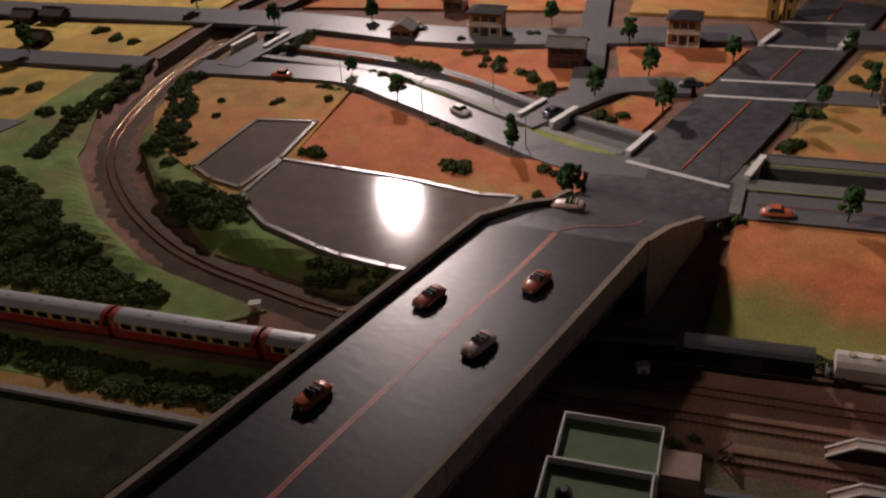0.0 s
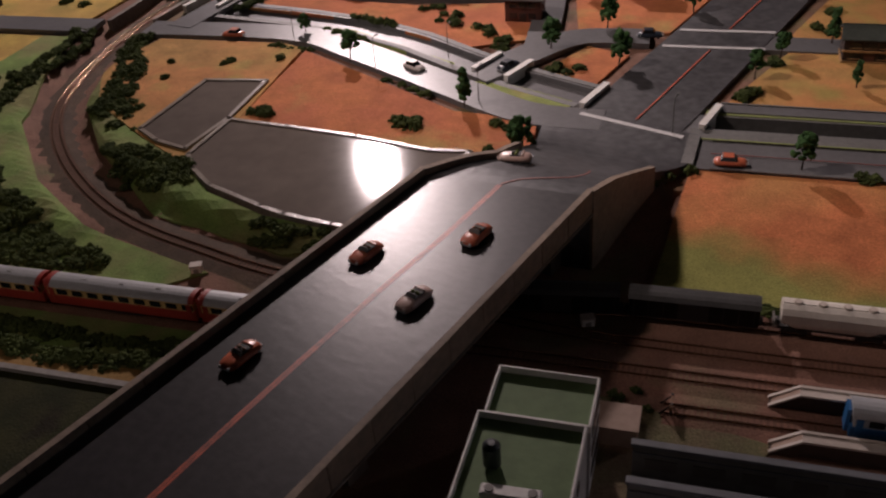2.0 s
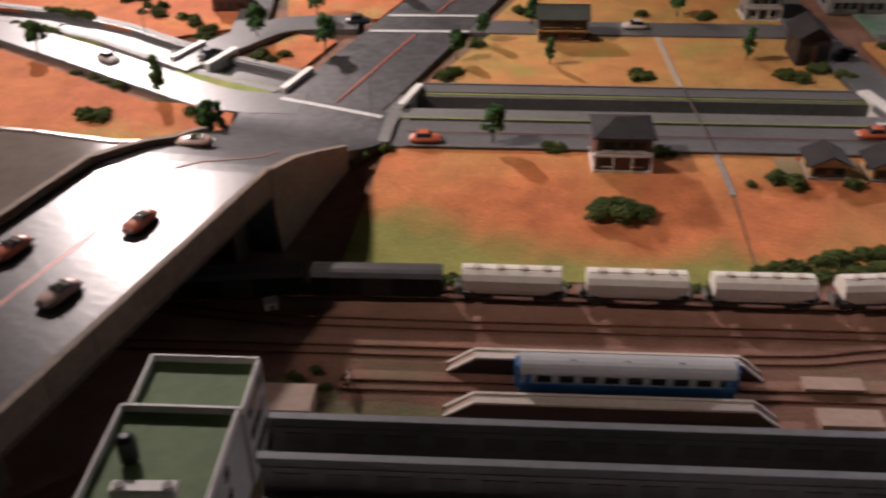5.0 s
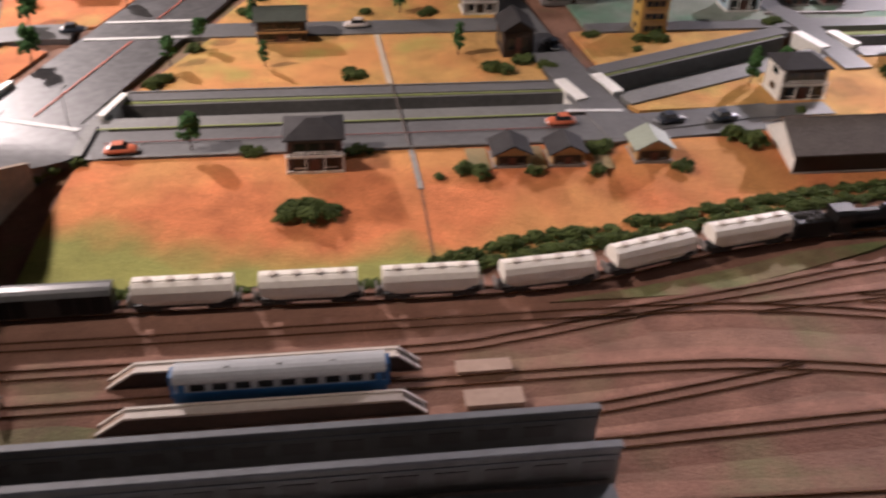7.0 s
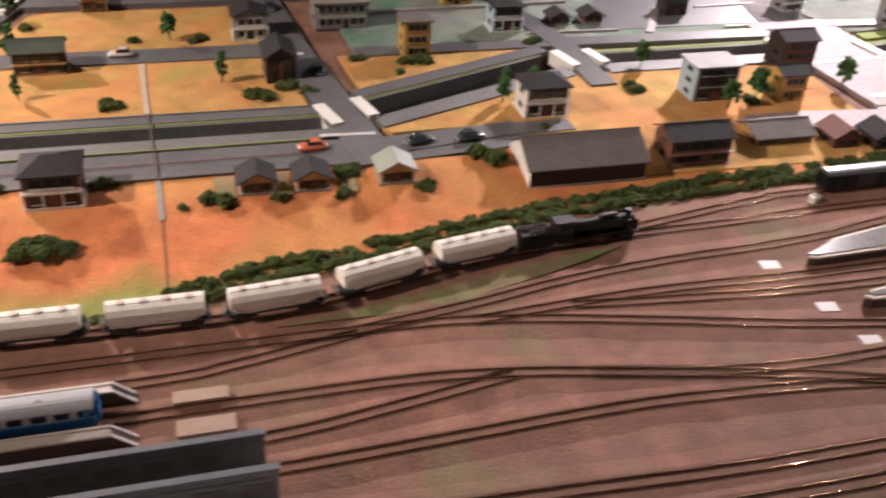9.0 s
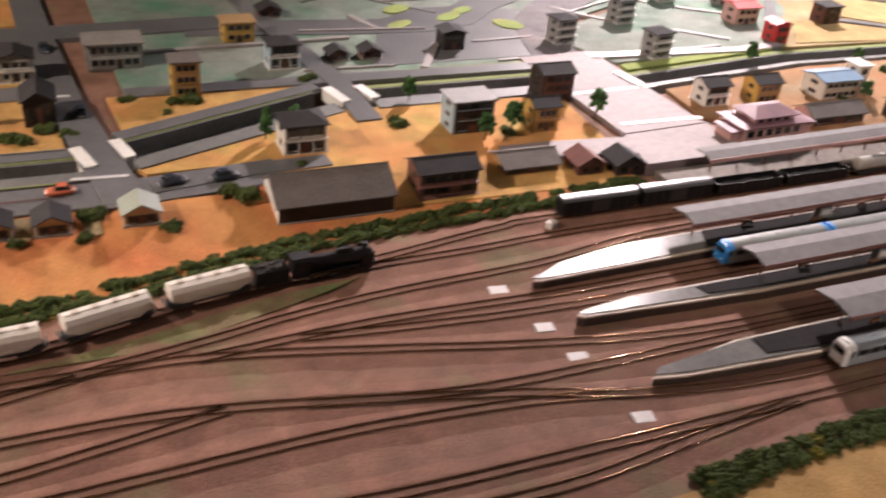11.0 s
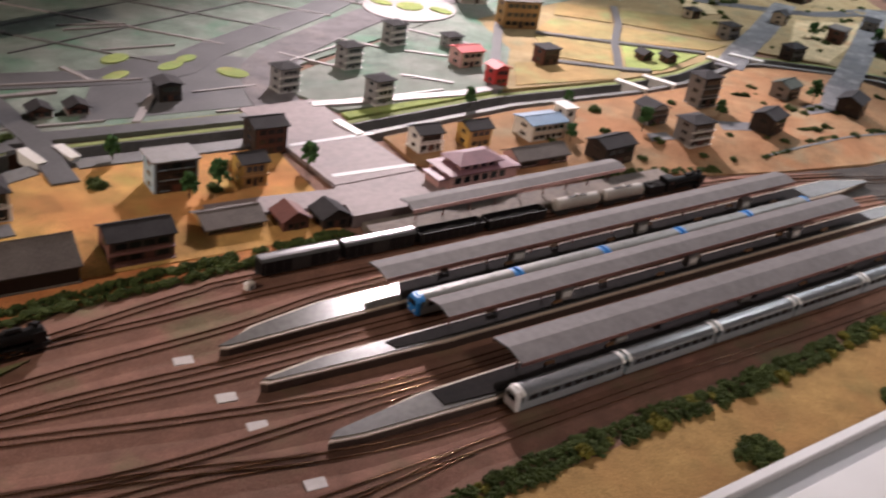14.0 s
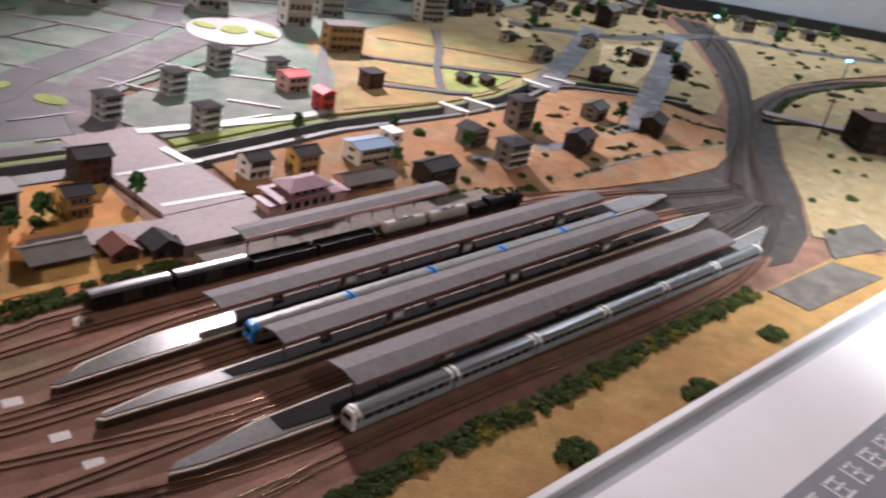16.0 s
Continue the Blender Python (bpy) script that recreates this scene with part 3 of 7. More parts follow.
for a, b, w in (((1.96, 2.2), (2.15, 2.21), 0.008), ((1.97, 2.05), (2.17, 2.055), 0.009), ((1.82, 2.58), (2.05, 2.59), 0.007), ((1.68, 2.46), (1.73, 2.33), 0.016), ((1.44, 2.068), (1.68, 2.062), 0.007), ((1.76, 2.83), (1.97, 2.815), 0.008), ((1.77, 2.782), (1.98, 2.792), 0.008),
                ((2.34, 2.46), (2.48, 2.29), 0.009), ((2.61, 2.56), (2.71, 2.45), 0.011), ((2.92, 2.62), (3.07, 2.42), 0.013), ((2.78, 2.4), (2.92, 2.31), 0.012), ((2.64, 2.195), (2.77, 2.09), 0.012), ((2.91, 3.29), (3.05, 3.18), 0.012), ((2.69, 3.15), (2.93, 2.91), 0.011), ((2.3, 2.36), (2.66, 2.53), 0.007), ((2.24, 2.02), (2.7, 2.045), 0.009)):
    road([a, b], w, "white narrow town street", M_PALEST, 0.0062, step=0.1)
U, V = Vector((0.51, 0.235)), Vector((0.23, -0.212))
for k in range(4):
    o = Vector((1.98, 2.79)) + Vector((-0.1, 0.19)) * k
    road([tuple(o - U * 0.8), tuple(o), tuple(o + U * 1.0)], 0.009, "thin dark joint between two flocked plots", M_KERB, 0.0058, step=0.1)
for k in range(-2, 4):
    o = Vector((2.23, 2.9)) + U * 0.5 * k
    road([tuple(o + V), tuple(o - V * 1.7)], 0.009, "thin grey lane between two flocked plots", M_PALEST if k % 2 else M_KERB, 0.0056, step=0.1)
for a, b, w in (((1.0, 2.25), (1.62, 2.28), 0.016), ((1.5, 2.35), (1.86, 2.32), 0.008), ((1.1, 2.9), (1.6, 2.78), 0.012), ((1.75, 2.03), (1.85, 2.2), 0.02), ((3.3, 3.3), (4.2, 2.95), 0.02)):
    road([a, b], w, "pale narrow town street", M_PALEST, 0.0075, step=0.1)
road([(2.24, 2.03), (2.74, 2.0), (2.9, 2.02)], 0.035, "white street above the far canal", M_PALEST, 0.008)
road([(2.86, 2.0), (3.35, 2.62), (3.5, 2.75)], 0.035, "grey lane beside the ochre plots", M_STREET, 0.0065, step=0.1)
road([(3.28, 2.2), (3.5, 2.07), (3.6, 2.03)], 0.03, "grey lane between the plots", M_STREET, 0.0068, step=0.1)
road([(3.44, 2.5), (3.7, 2.335), (4.02, 2.15)], 0.028, "second grey lane between the plots", M_STREET, 0.0068, step=0.1)
road([(3.48, 2.07), (3.7, 2.33), (3.92, 2.54), (4.1, 2.76)], 0.03, "long grey lane across the plots", M_STREET, 0.0071, step=0.1)
road([(3.98, 1.99), (4.13, 2.08), (4.25, 2.15), (4.58, 2.32), (4.88, 2.49), (5.2, 2.67)], 0.11, "worn grey street over the far canal", M_FARSTREET, 0.0072, step=0.1)
road([(4.06, 1.56), (4.25, 1.68), (4.47, 1.79), (4.9, 2.02), (5.73, 2.48)], 0.11, "wide worn street leading into the far town", M_FARSTREET, 0.0074, step=0.1)
road([(4.68, 2.82), (4.95, 2.64), (5.33, 2.49), (6.01, 2.53), (6.31, 2.43), (6.42, 2.14), (7.08, 1.79)], 0.09, "dark grey road at the back of the far town", M_ASPHALT, 0.006, True, step=0.1, zf=None)
for p, q in (((3.44, 1.36), (3.72, 1.355)), ((3.97, 1.365), (4.36, 1.375)), ((3.72, 1.355), (3.97, 1.365))):
    tagged(ribbon("kerb", [p, q], 0.004, -0.004, M_KERB, 0.006, 0.008, curved=False), "thin grey kerb across the peach ground", "kerb", kind="structure")
for poly in ([(3.42, 1.53), (3.46, 1.59), (3.57, 1.55), (3.54, 1.49)], [(3.1, 1.53), (3.13, 1.58), (3.2, 1.57), (3.19, 1.52)], [(3.88, 1.54), (3.93, 1.61), (4.1, 1.6), (4.05, 1.53)]):
    field(poly, M_FARSTREET, "small grey yard between the houses", 0.0055)
tagged(patch("road", [(1.735, 1.512), (1.87, 1.484), (2.05, 1.46), (2.065, 1.54), (1.875, 1.558), (1.74, 1.56)], M_PLAZA, 0.0058, 0.03, zf=lambda x, y: TOWN), "pale paved lane behind the station huts", "road", kind="structure")
tagged(patch("road", [(2.03, 1.405), (2.32, 1.41), (2.3, 1.62), (2.07, 1.62)], M_PLAZA, 0.006, 0.03, zf=lambda x, y: TOWN), "pale pinkish station forecourt", "road", kind="structure")
tagged(patch("road", [(-0.03, 1.57), (0.05, 1.57), (0.05, 1.632), (0.032, 1.69), (0.0, 1.7), (-0.03, 1.62)], M_STREET, 0.0048, 0.03, zf=lambda x, y: TOWN), "grey asphalt corner where the street meets the avenue", "road", kind="structure")
tagged(patch("field", [(0.72, 1.084), (0.92, 1.083), (1.0, 1.095), (1.12, 1.128), (1.24, 1.165), (1.3, 1.19), (1.12, 1.17), (0.97, 1.128), (0.83, 1.102)], M_VERGE, 0.0045, 0.006, step=0.03), "thin green mossy strip between the main tracks", "field", kind="structure")

# ---- ponds ----


def pond(poly, label, z=0.012):
    p = thing("pond", label, "pond", kind="structure")
    part("water", patchmesh(poly, z, 0.03), M_WATER, p, "still grey resin water")
    closed = poly + [poly[0]]
    for a, b in zip(closed, closed[1:]):
        d = (Vector(b) - Vector(a)).normalized() * 0.003
        ribbon("bank", [tuple(Vector(a) - d), tuple(Vector(b) + d)], 0.0042, -0.0042, M_WETSTONE, z + 0.003, 0.045, p, zf=lambda x, y: 0, curved=False, step=0.02)
    return p


def patchmesh(poly, z, thick):
    bm = B()
    top = [bm.verts.new((x, y, z)) for x, y in poly]
    low = [bm.verts.new((x, y, z - thick)) for x, y in poly]
    bm.faces.new(top)
    bm.faces.new(list(reversed(low)))
    for i in range(len(poly)):
        j = (i + 1) % len(poly)
        bm.faces.new((top[i], low[i], low[j], top[j]))
    return bm


pond([(-0.874, 1.544), (-0.744, 1.531), (-0.595, 1.512), (-0.44, 1.479), (-0.366, 1.484), (-0.392, 1.417), (-0.46, 1.21), (-0.53, 1.215), (-0.622, 1.231), (-0.671, 1.248), (-0.794, 1.3), (-0.853, 1.35), (-0.889, 1.398)], "large grey pond reflecting a bright lamp", 0.0372)
pond([(-0.906, 1.417), (-0.88, 1.55), (-0.878, 1.727), (-1.015, 1.713), (-1.04, 1.48), (-0.98, 1.44)], "small grey pond with a stone edge", 0.0372)
tagged(ribbon("kerb", [(-2.2, 0.836), (-0.66, 0.834)], 0.005, -0.005, M_CONC, 0.009, 0.012, curved=False), "grey kerb beside the rice paddy", "kerb", kind="structure")

# ---- canals ----


def canal(line, width, label, verge=M_BANK, depth=0.032, inside=M_CANAL):
    c = thing("canal", label, "canal", kind="structure")
    flat = lambda x, y: TOWN
    w = width / 2
    ribbon("bed", line, w, -w, inside, -depth, 0.006, c, "dark stream bed", flat, curved=False)
    for s in (1, -1):
        a, b = (w + 0.004, w - 0.002) if s > 0 else (-w + 0.002, -w - 0.004)
        ribbon("wall", line, a, b, inside, 0.003, 0.04, c, "", flat, curved=False)
        a, b = (w + 0.02, w + 0.004) if s > 0 else (-w - 0.004, -w - 0.02)
        ribbon("bank", line, a, b, verge if s > 0 else M_KERB, 0.0045, 0.05, c, "yellow-green mown verge" if s > 0 else "", flat, curved=False)
    return c


canal(CANAL_W, 0.07, "dark stream channel through the orange fields", M_KERB, 0.01, M_STREET)
canal(CANAL_1, 0.056, "straight dark canal with a yellow-green verge")
canal(CANAL_2, 0.075, "slanting dark canal with a yellow-green verge")
canal(CANAL_3, 0.06, "dark canal below the teal blocks")
canal(CANAL_4, 0.06, "dark canal beyond the station forecourt")


def bar_wall(p, q, w=0.019, h=0.011, label="white concrete bridge parapet"):
    p, q = Vector(p), Vector(q)
    n = Vector((-(q - p).y, (q - p).x)).normalized() * w / 2
    bm = B()
    z = TOWN - 0.02
    rings = []
    for e in (p, q):
        a, b = e + n, e - n
        rings.append([(a.x, a.y, z), (b.x, b.y, z), (b.x, b.y, TOWN + h - 0.003), (b.x - n.x * 0.3, b.y - n.y * 0.3, TOWN + h), (a.x + n.x * 0.3, a.y + n.y * 0.3, TOWN + h), (a.x, a.y, TOWN + h - 0.003)])
    return tagged(part("bridge_parapet", loft(bm, rings), M_WHITE), label, "parapet", kind="structure")


for p, q in (((-0.196, 1.69), (-0.16, 1.79)), ((0.03, 1.63), (0.058, 1.72)), ((-0.446, 1.828), (-0.406, 1.917)), ((-0.369, 1.796), (-0.331, 1.884)), ((-1.2, 2.13), (-1.18, 2.24)), ((-1.29, 2.12), (-1.27, 2.22)), ((0.045, 2.33), (0.085, 2.43)), ((0.225, 2.33), (0.26, 2.43))):
    bar_wall(p, q, 0.01, 0.016)
for p, q in (((0.876, 1.729), (0.901, 1.639)), ((0.954, 1.75), (0.977, 1.665)), ((1.457, 1.937), (1.481, 1.847)), ((1.536, 1.937), (1.557, 1.856)), ((2.03, 1.945), (2.06, 1.845)), ((2.25, 1.9), (2.27, 1.8)), ((3.38, 1.98), (3.42, 1.87)), ((3.52, 1.99), (3.57, 1.88)), ((3.98, 2.1), (4.02, 1.99)), ((4.12, 2.11), (4.2, 2.0))):
    bar_wall(p, q, 0.02, 0.0125)

# ---- painted lines ----


def stripe(p, q, w, material, label, off=0.0085, zf=None):
    return tagged(ribbon("road_marking", [p, q], w / 2, -w / 2, material, off, 0.0015, curved=False, zf=zf), label, "road marking", kind="structure")


for p, q in (((-0.195, 1.662), (0.0, 1.592)), ((-0.07, 2.003), (0.141, 2.006)), ((-0.039, 2.097), (0.163, 2.1)), ((0.037, 2.333), (0.232, 2.328)), ((0.09, 2.51), (0.293, 2.511))):
    stripe(p, q, 0.011, M_LINE, "white stop line across the avenue")
stripe((-0.088, 1.652), (0.03, 1.99), 0.0026, M_RED, "red centre line of the avenue")
stripe((0.067, 2.112), (0.14, 2.32), 0.0026, M_RED, "red centre line of the avenue")
stripe((0.205, 2.53), (0.25, 2.68), 0.0026, M_RED, "red centre line of the avenue")
stripe((0.05, 1.54), (0.85, 1.537), 0.0013, M_REDDULL, "thin red centre line of the street", 0.0085)
stripe((0.86, 1.598), (0.965, 1.592), 0.01, M_LINE, "white stop line by the canal bridge", 0.0095)
stripe((2.08, 1.6), (2.31, 1.595), 0.016, M_LINE, "white stop line at the station", 0.009)
stripe((2.06, 1.79), (2.31, 1.8), 0.014, M_LINE, "white stop line in the forecourt", 0.009)
stripe((0.855, 2.0), (0.885, 2.001), 0.012, M_LINE, "white line by the upper street", 0.0095)
stripe((0.03, 1.5915), (0.85, 1.589), 0.004, M_BANK, "thin yellow-green verge between street and lane", 0.0085)
stripe((0.05, 1.4885), (0.95, 1.486), 0.004, M_CANAL, "dark kerb along the street", 0.0085)
stripe((0.06, 1.74), (0.87, 1.733), 0.004, M_KERB, "grey kerb of the canal lane", 0.0085)
for x0, x1 in ((0.655, 0.69), (0.76, 0.785), (0.87, 0.9), (1.21, 1.24)):
    stripe(((x0 + x1) / 2, 1.405), ((x0 + x1) / 2, 1.478), x1 - x0, M_SAND, "pale sandy yard between the huts", 0.0045)
stripe((0.012, 1.495), (0.02, 1.6), 0.02, M_KERB, "pale kerb at the street corner", 0.0105)
stripe((0.548, 1.75), (0.538, 2.0), 0.011, M_PALEPATH, "pale footpath across the tan field", 0.0045)
stripe((0.562, 1.489), (0.55, 1.732), 0.002, M_SEAM, "dark seam where two layout boards meet", 0.0105)
stripe((0.572, 1.18), (0.568, 1.36), 0.0016, M_SEAM, "thin seam down the orange slope", 0.0035)
stripe((0.564, 1.485), (0.568, 1.36), 0.009, M_CONC, "pale stepped footpath down the slope", 0.004)

# ---- the road bridge ----
DECK = 0.132
P0 = Vector((-0.249, 1.257))


def ramp(x, y):
    s = (Vector((x, y)) - P0).dot(AX)
    return DECK - (DECK - TOWN - 0.0075) * smooth01((s + 0.02) / 0.36)


def beam(bm, p, q, w, z0, z1, zt=None):
    """A beam between two plan points; zt gives the height of its top at each end."""
    p, q = Vector(p), Vector(q)
    n = Vector((-(q - p).y, (q - p).x)).normalized() * w / 2
    rings = []
    for e, t in ((p, z1), (q, zt or z1)):
        rings.append([(e.x + n.x, e.y + n.y, z0), (e.x - n.x, e.y - n.y, z0), (e.x - n.x, e.y - n.y, t), (e.x + n.x, e.y + n.y, t)])
    return loft(bm, rings)


def road_bridge():
    b = thing("road_bridge", "grey asphalt road bridge with brown concrete parapets over the tracks", "bridge", kind="structure")
    L0, L1 = Vector((-0.69, 0.355)), Vector((-0.372, 1.24))
    R0, R1 = Vector((-0.394, 0.36)), Vector((-0.113, 1.215))
    part("deck", patchmesh([tuple(L0), tuple(R0), tuple(R1), tuple(L1)], DECK, 0.016), M_DECK, b)
    part("ramp", patch_ramp([(-0.372, 1.24), (-0.113, 1.215), (-0.04, 1.42), (0.012, 1.49), (0.03, 1.605), (-0.195, 1.675), (-0.262, 1.655), (-0.25, 1.5), (-0.276, 1.33)]), M_ASPHALT, b, "sloping grey asphalt approach")
    for side, a, c in (("left", L0, L1), ("right", R0, R1)):
        n = 12
        for k in range(n):
            p, q = a.lerp(c, k / n), a.lerp(c, (k + 1) / n - 0.0015)
            part("parapet_panel", beam(B(), p, q, 0.007, DECK - 0.028, DECK + 0.0105), M_PARAPET, b)
        part("coping", beam(B(), a, c, 0.009, DECK + 0.0105, DECK + 0.013), M_PARAPET, b, "worn tan coping")
        part("ledge", beam(B(), a, c, 0.012, DECK - 0.031, DECK - 0.028), M_STONE, b)
    for p, q in (((-0.113, 1.215), (-0.04, 1.42)), ((-0.372, 1.24), (-0.276, 1.33)), ((-0.276, 1.33), (-0.262, 1.42))):
        m = [Vector(p).lerp(Vector(q), k / 3) for k in range(4)]
        for u, v in zip(m, m[1:]):
            part("wing_wall", beam(B(), u, v, 0.01, -0.01, ramp(*u) + 0.011, ramp(*v) + 0.011), M_PARAPET, b)
    for s in (0.5, 0.02):
        u = P0 - AX * s
        n = Vector((AX.y, -AX.x)) * 0.1
        part("pier", beam(B(), u - n, u + n, 0.035, -0.01, DECK - 0.0165), M_STONE, b)
    part("abutment", beam(B(), L1 + Vector((0.01, 0.02)), R1 + Vector((-0.01, 0.02)), 0.03, -0.01, DECK - 0.0165), M_STONE, b)
    part("girder", beam(B(), (L0 + R0) / 2, (L1 + R1) / 2, 0.1, DECK - 0.045, DECK - 0.0165), M_STONE, b)
    return b


def patch_ramp(poly):
    bm = B()
    bm.faces.new([bm.verts.new((x, y, 0)) for x, y in poly])
    for k in range(-16, 70):
        for axis in (0, 1):
            co, no = [0, 0, 0], [0, 0, 0]
            co[axis], no[axis] = k * 0.025, 1
            bmesh.ops.bisect_plane(bm, geom=bm.verts[:] + bm.edges[:] + bm.faces[:], plane_co=co, plane_no=no)
    for v in bm.verts:
        v.co.z = ramp(v.co.x, v.co.y)
    g = bmesh.ops.extrude_edge_only(bm, edges=[e for e in bm.edges if e.is_boundary])
    for v in g["geom"]:
        if isinstance(v, bmesh.types.BMVert):
            v.co.z = -0.01
    return bm


road_bridge()
flat_deck = lambda x, y: DECK
CL = [(-0.52, 0.38), (-0.464, 0.569), (-0.421, 0.71), (-0.378, 0.843), (-0.339, 0.96), (-0.294, 1.085), (-0.25, 1.226)]
for s, w in ((0.0021, 0.0017), (-0.0021, 0.0017)):
    tagged(ribbon("road_marking", CL, s + w, s - w, M_REDWORN, 0.0003, 0.002, zf=flat_deck), "worn double red centre line on the bridge", "road marking", kind="structure")
tagged(ribbon("road_marking", [(-0.249, 1.228), (-0.22, 1.25), (-0.19, 1.262), (-0.155, 1.28), (-0.135, 1.309), (-0.131, 1.339)], 0.0016, -0.0016, M_REDDULL, 0.0008, 0.002, zf=ramp, step=0.015), "red line curving towards the side street", "road marking", kind="structure")

# ---- tracks ----


def east(y, off, last=4.62):
    """The rest of a yard track: it draws in to one of the two lines of the far curve."""
    line = spline([Vector(p) for p in CURVE_E], 0.08)
    goal = -0.012 if off > 0 else -0.06
    out = [(3.3, y)]
    for a, b in zip(line, line[1:]):
        d = off + (goal - off) * smooth01((a.x - 3.85) / 0.75)
        n = Vector((-(b - a).y, (b - a).x)).normalized() * d
        if 3.85 < a.x + n.x < last:
            out.append((a.x + n.x, a.y + n.y))
    return out


TRACKS = {
    "main": LOOP[::-1] + [(0.0, 1.118), (0.65, 1.116), (0.816, 1.138), (1.006, 1.185), (1.21, 1.213), (1.53, 1.222), (1.8, 1.235), (2.6, 1.238)] + east(1.238, 0.09, 9),
    "second": [(-0.42, 1.102), (-0.15, 1.062), (0.1, 1.053), (0.83, 1.053), (1.05, 1.036), (1.28, 0.988), (1.505, 0.936), (1.8, 0.89), (2.2, 0.885)] + east(0.885, -0.03),
    "third": [(-2.4, 0.985), (-0.6, 0.988), (-0.2, 0.998), (0.5, 1.0), (0.66, 1.014), (0.83, 1.047)],
    "fan_a": [(0.83, 1.053), (1.02, 1.083), (1.17, 1.112), (1.35, 1.133), (1.64, 1.15), (1.9, 1.188), (2.3, 1.192)] + east(1.192, 0.06),
    "fan_c": [(1.0, 1.043), (1.29, 1.06), (1.6, 1.053), (1.85, 1.054), (2.2, 1.057)] + east(1.072, 0.05),
    "fan_d": [(1.16, 1.05), (1.38, 1.028), (1.6, 1.014), (2.0, 1.015)] + east(1.026, 0.02),
    "fan_e": [(1.13, 0.9), (1.286, 0.87), (1.449, 0.856), (1.7, 0.856), (2.2, 0.856)] + east(0.856, -0.05, 9),
    "bay": [(0.02, 0.935), (0.525, 0.937), (0.858, 0.937), (1.013, 0.923), (1.17, 0.893), (1.438, 0.832), (1.62, 0.778), (1.85, 0.745), (2.2, 0.742)] + east(0.742, -0.07),
    "bay_low": [(0.4, 0.865), (0.678, 0.869), (0.848, 0.89), (1.02, 0.918)],
    "low": [(0.3, 0.815), (0.686, 0.815), (0.905, 0.821), (1.14, 0.828), (1.3, 0.822), (1.474, 0.806), (1.62, 0.778)],
    "front": [(0.7, 0.72), (1.013, 0.708), (1.233, 0.697), (1.451, 0.694), (2.2, 0.69)] + east(0.69, -0.1),
    "front_low": [(0.95, 0.65), (1.28, 0.645), (1.45, 0.645), (1.65, 0.668), (1.85, 0.691)],
    "branch": BRANCH,
    "siding": [(1.21, 1.213), (1.42, 1.25), (1.62, 1.284), (1.8, 1.295), (3.0, 1.297), (3.3, 1.265), (3.6, 1.2)],
}
TLINE = {k: spline([Vector(p) for p in v], 0.02) for k, v in TRACKS.items()}


RAIL = [(0.0008, 0.002), (0.0008, 0.006), (0.0006, 0.0068), (0.0002, 0.0072), (-0.0002, 0.0072), (-0.0006, 0.0068), (-0.0008, 0.006), (-0.0008, 0.002)]


def track(key, label):
    line = TLINE[key]
    t = thing("railway_track", label, "track", kind="structure")
    zf = lambda x, y: 0.0
    L, R = sides(line, 0.055, -0.055)
    rings = [[(a.x, a.y, -0.0025), (b.x, b.y, -0.0025), (b.x * 0.65 + a.x * 0.35, b.y * 0.65 + a.y * 0.35, 0.0042), (a.x * 0.65 + b.x * 0.35, a.y * 0.65 + b.y * 0.35, 0.0042)] for a, b in zip(L, R)]
    cut = [i for i, p in enumerate(line) if p.x > 3.55]
    near_bed, far_bed = (rings[:cut[0] + 1], rings[cut[0]:]) if cut else (rings, [])
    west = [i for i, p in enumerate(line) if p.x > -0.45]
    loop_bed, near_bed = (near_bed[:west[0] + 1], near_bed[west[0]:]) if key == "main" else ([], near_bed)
    for bed, material, label in ((loop_bed, M_LOOPBED, "brown ballast with shade in its dark colour"), (near_bed, M_ROADBED, ""), (far_bed, M_GREYBED, "grey ballast")):
        if len(bed) > 1:
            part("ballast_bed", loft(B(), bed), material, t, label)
    for s in (0.00825, -0.00825):
        rows = [sides(line, s + d, s + d)[0] for d, z in RAIL]
        part("rail", loft(B(), [[(p.x, p.y, z) for p, (d, z) in zip(ring, RAIL)] for ring in zip(*rows)]), M_RAIL, t, smooth=True)
    verts, faces, carry = [], [], 0.0
    for a, b in zip(line, line[1:]):
        d = b - a
        u = d.normalized()
        n = Vector((-u.y, u.x))
        s = carry
        while s < d.length:
            c = a + u * s
            k = len(verts)
            for z in (0.003, 0.0049):
                for e, f in ((1, 1), (1, -1), (-1, -1), (-1, 1)):
                    p = c + u * 0.0017 * e + n * 0.0145 * f
                    verts.append((p.x, p.y, z))
            faces += [(k + 4, k + 5, k + 6, k + 7), (k, k + 4, k + 7, k + 3), (k + 1, k + 2, k + 6, k + 5), (k, k + 1, k + 5, k + 4), (k + 3, k + 7, k + 6, k + 2)]
            s += 0.0078
        carry = s - d.length
    boxes = len(verts) // 8
    split = [k for k in range(boxes) if verts[k * 8][0] > 3.55]
    cut = split[0] if split else boxes
    for lo, hi, material, label in ((0, cut, M_SLEEPER, "brown sleepers"), (cut, boxes, M_SLEEPFAR, "greyed sleepers")):
        if hi > lo:
            me = bpy.data.meshes.new("sleepers")
            me.from_pydata(verts[lo * 8:hi * 8], [], [tuple(i - lo * 8 for i in f) for f in faces[lo * 5:hi * 5]])
            me.materials.append(material)
            ob = new("sleepers", me)
            ob.parent = t
            tagged(ob, label, kind="stuff")
    return t


for key in TRACKS:
    track(key, "brown railway track with dark sleepers in ballast")

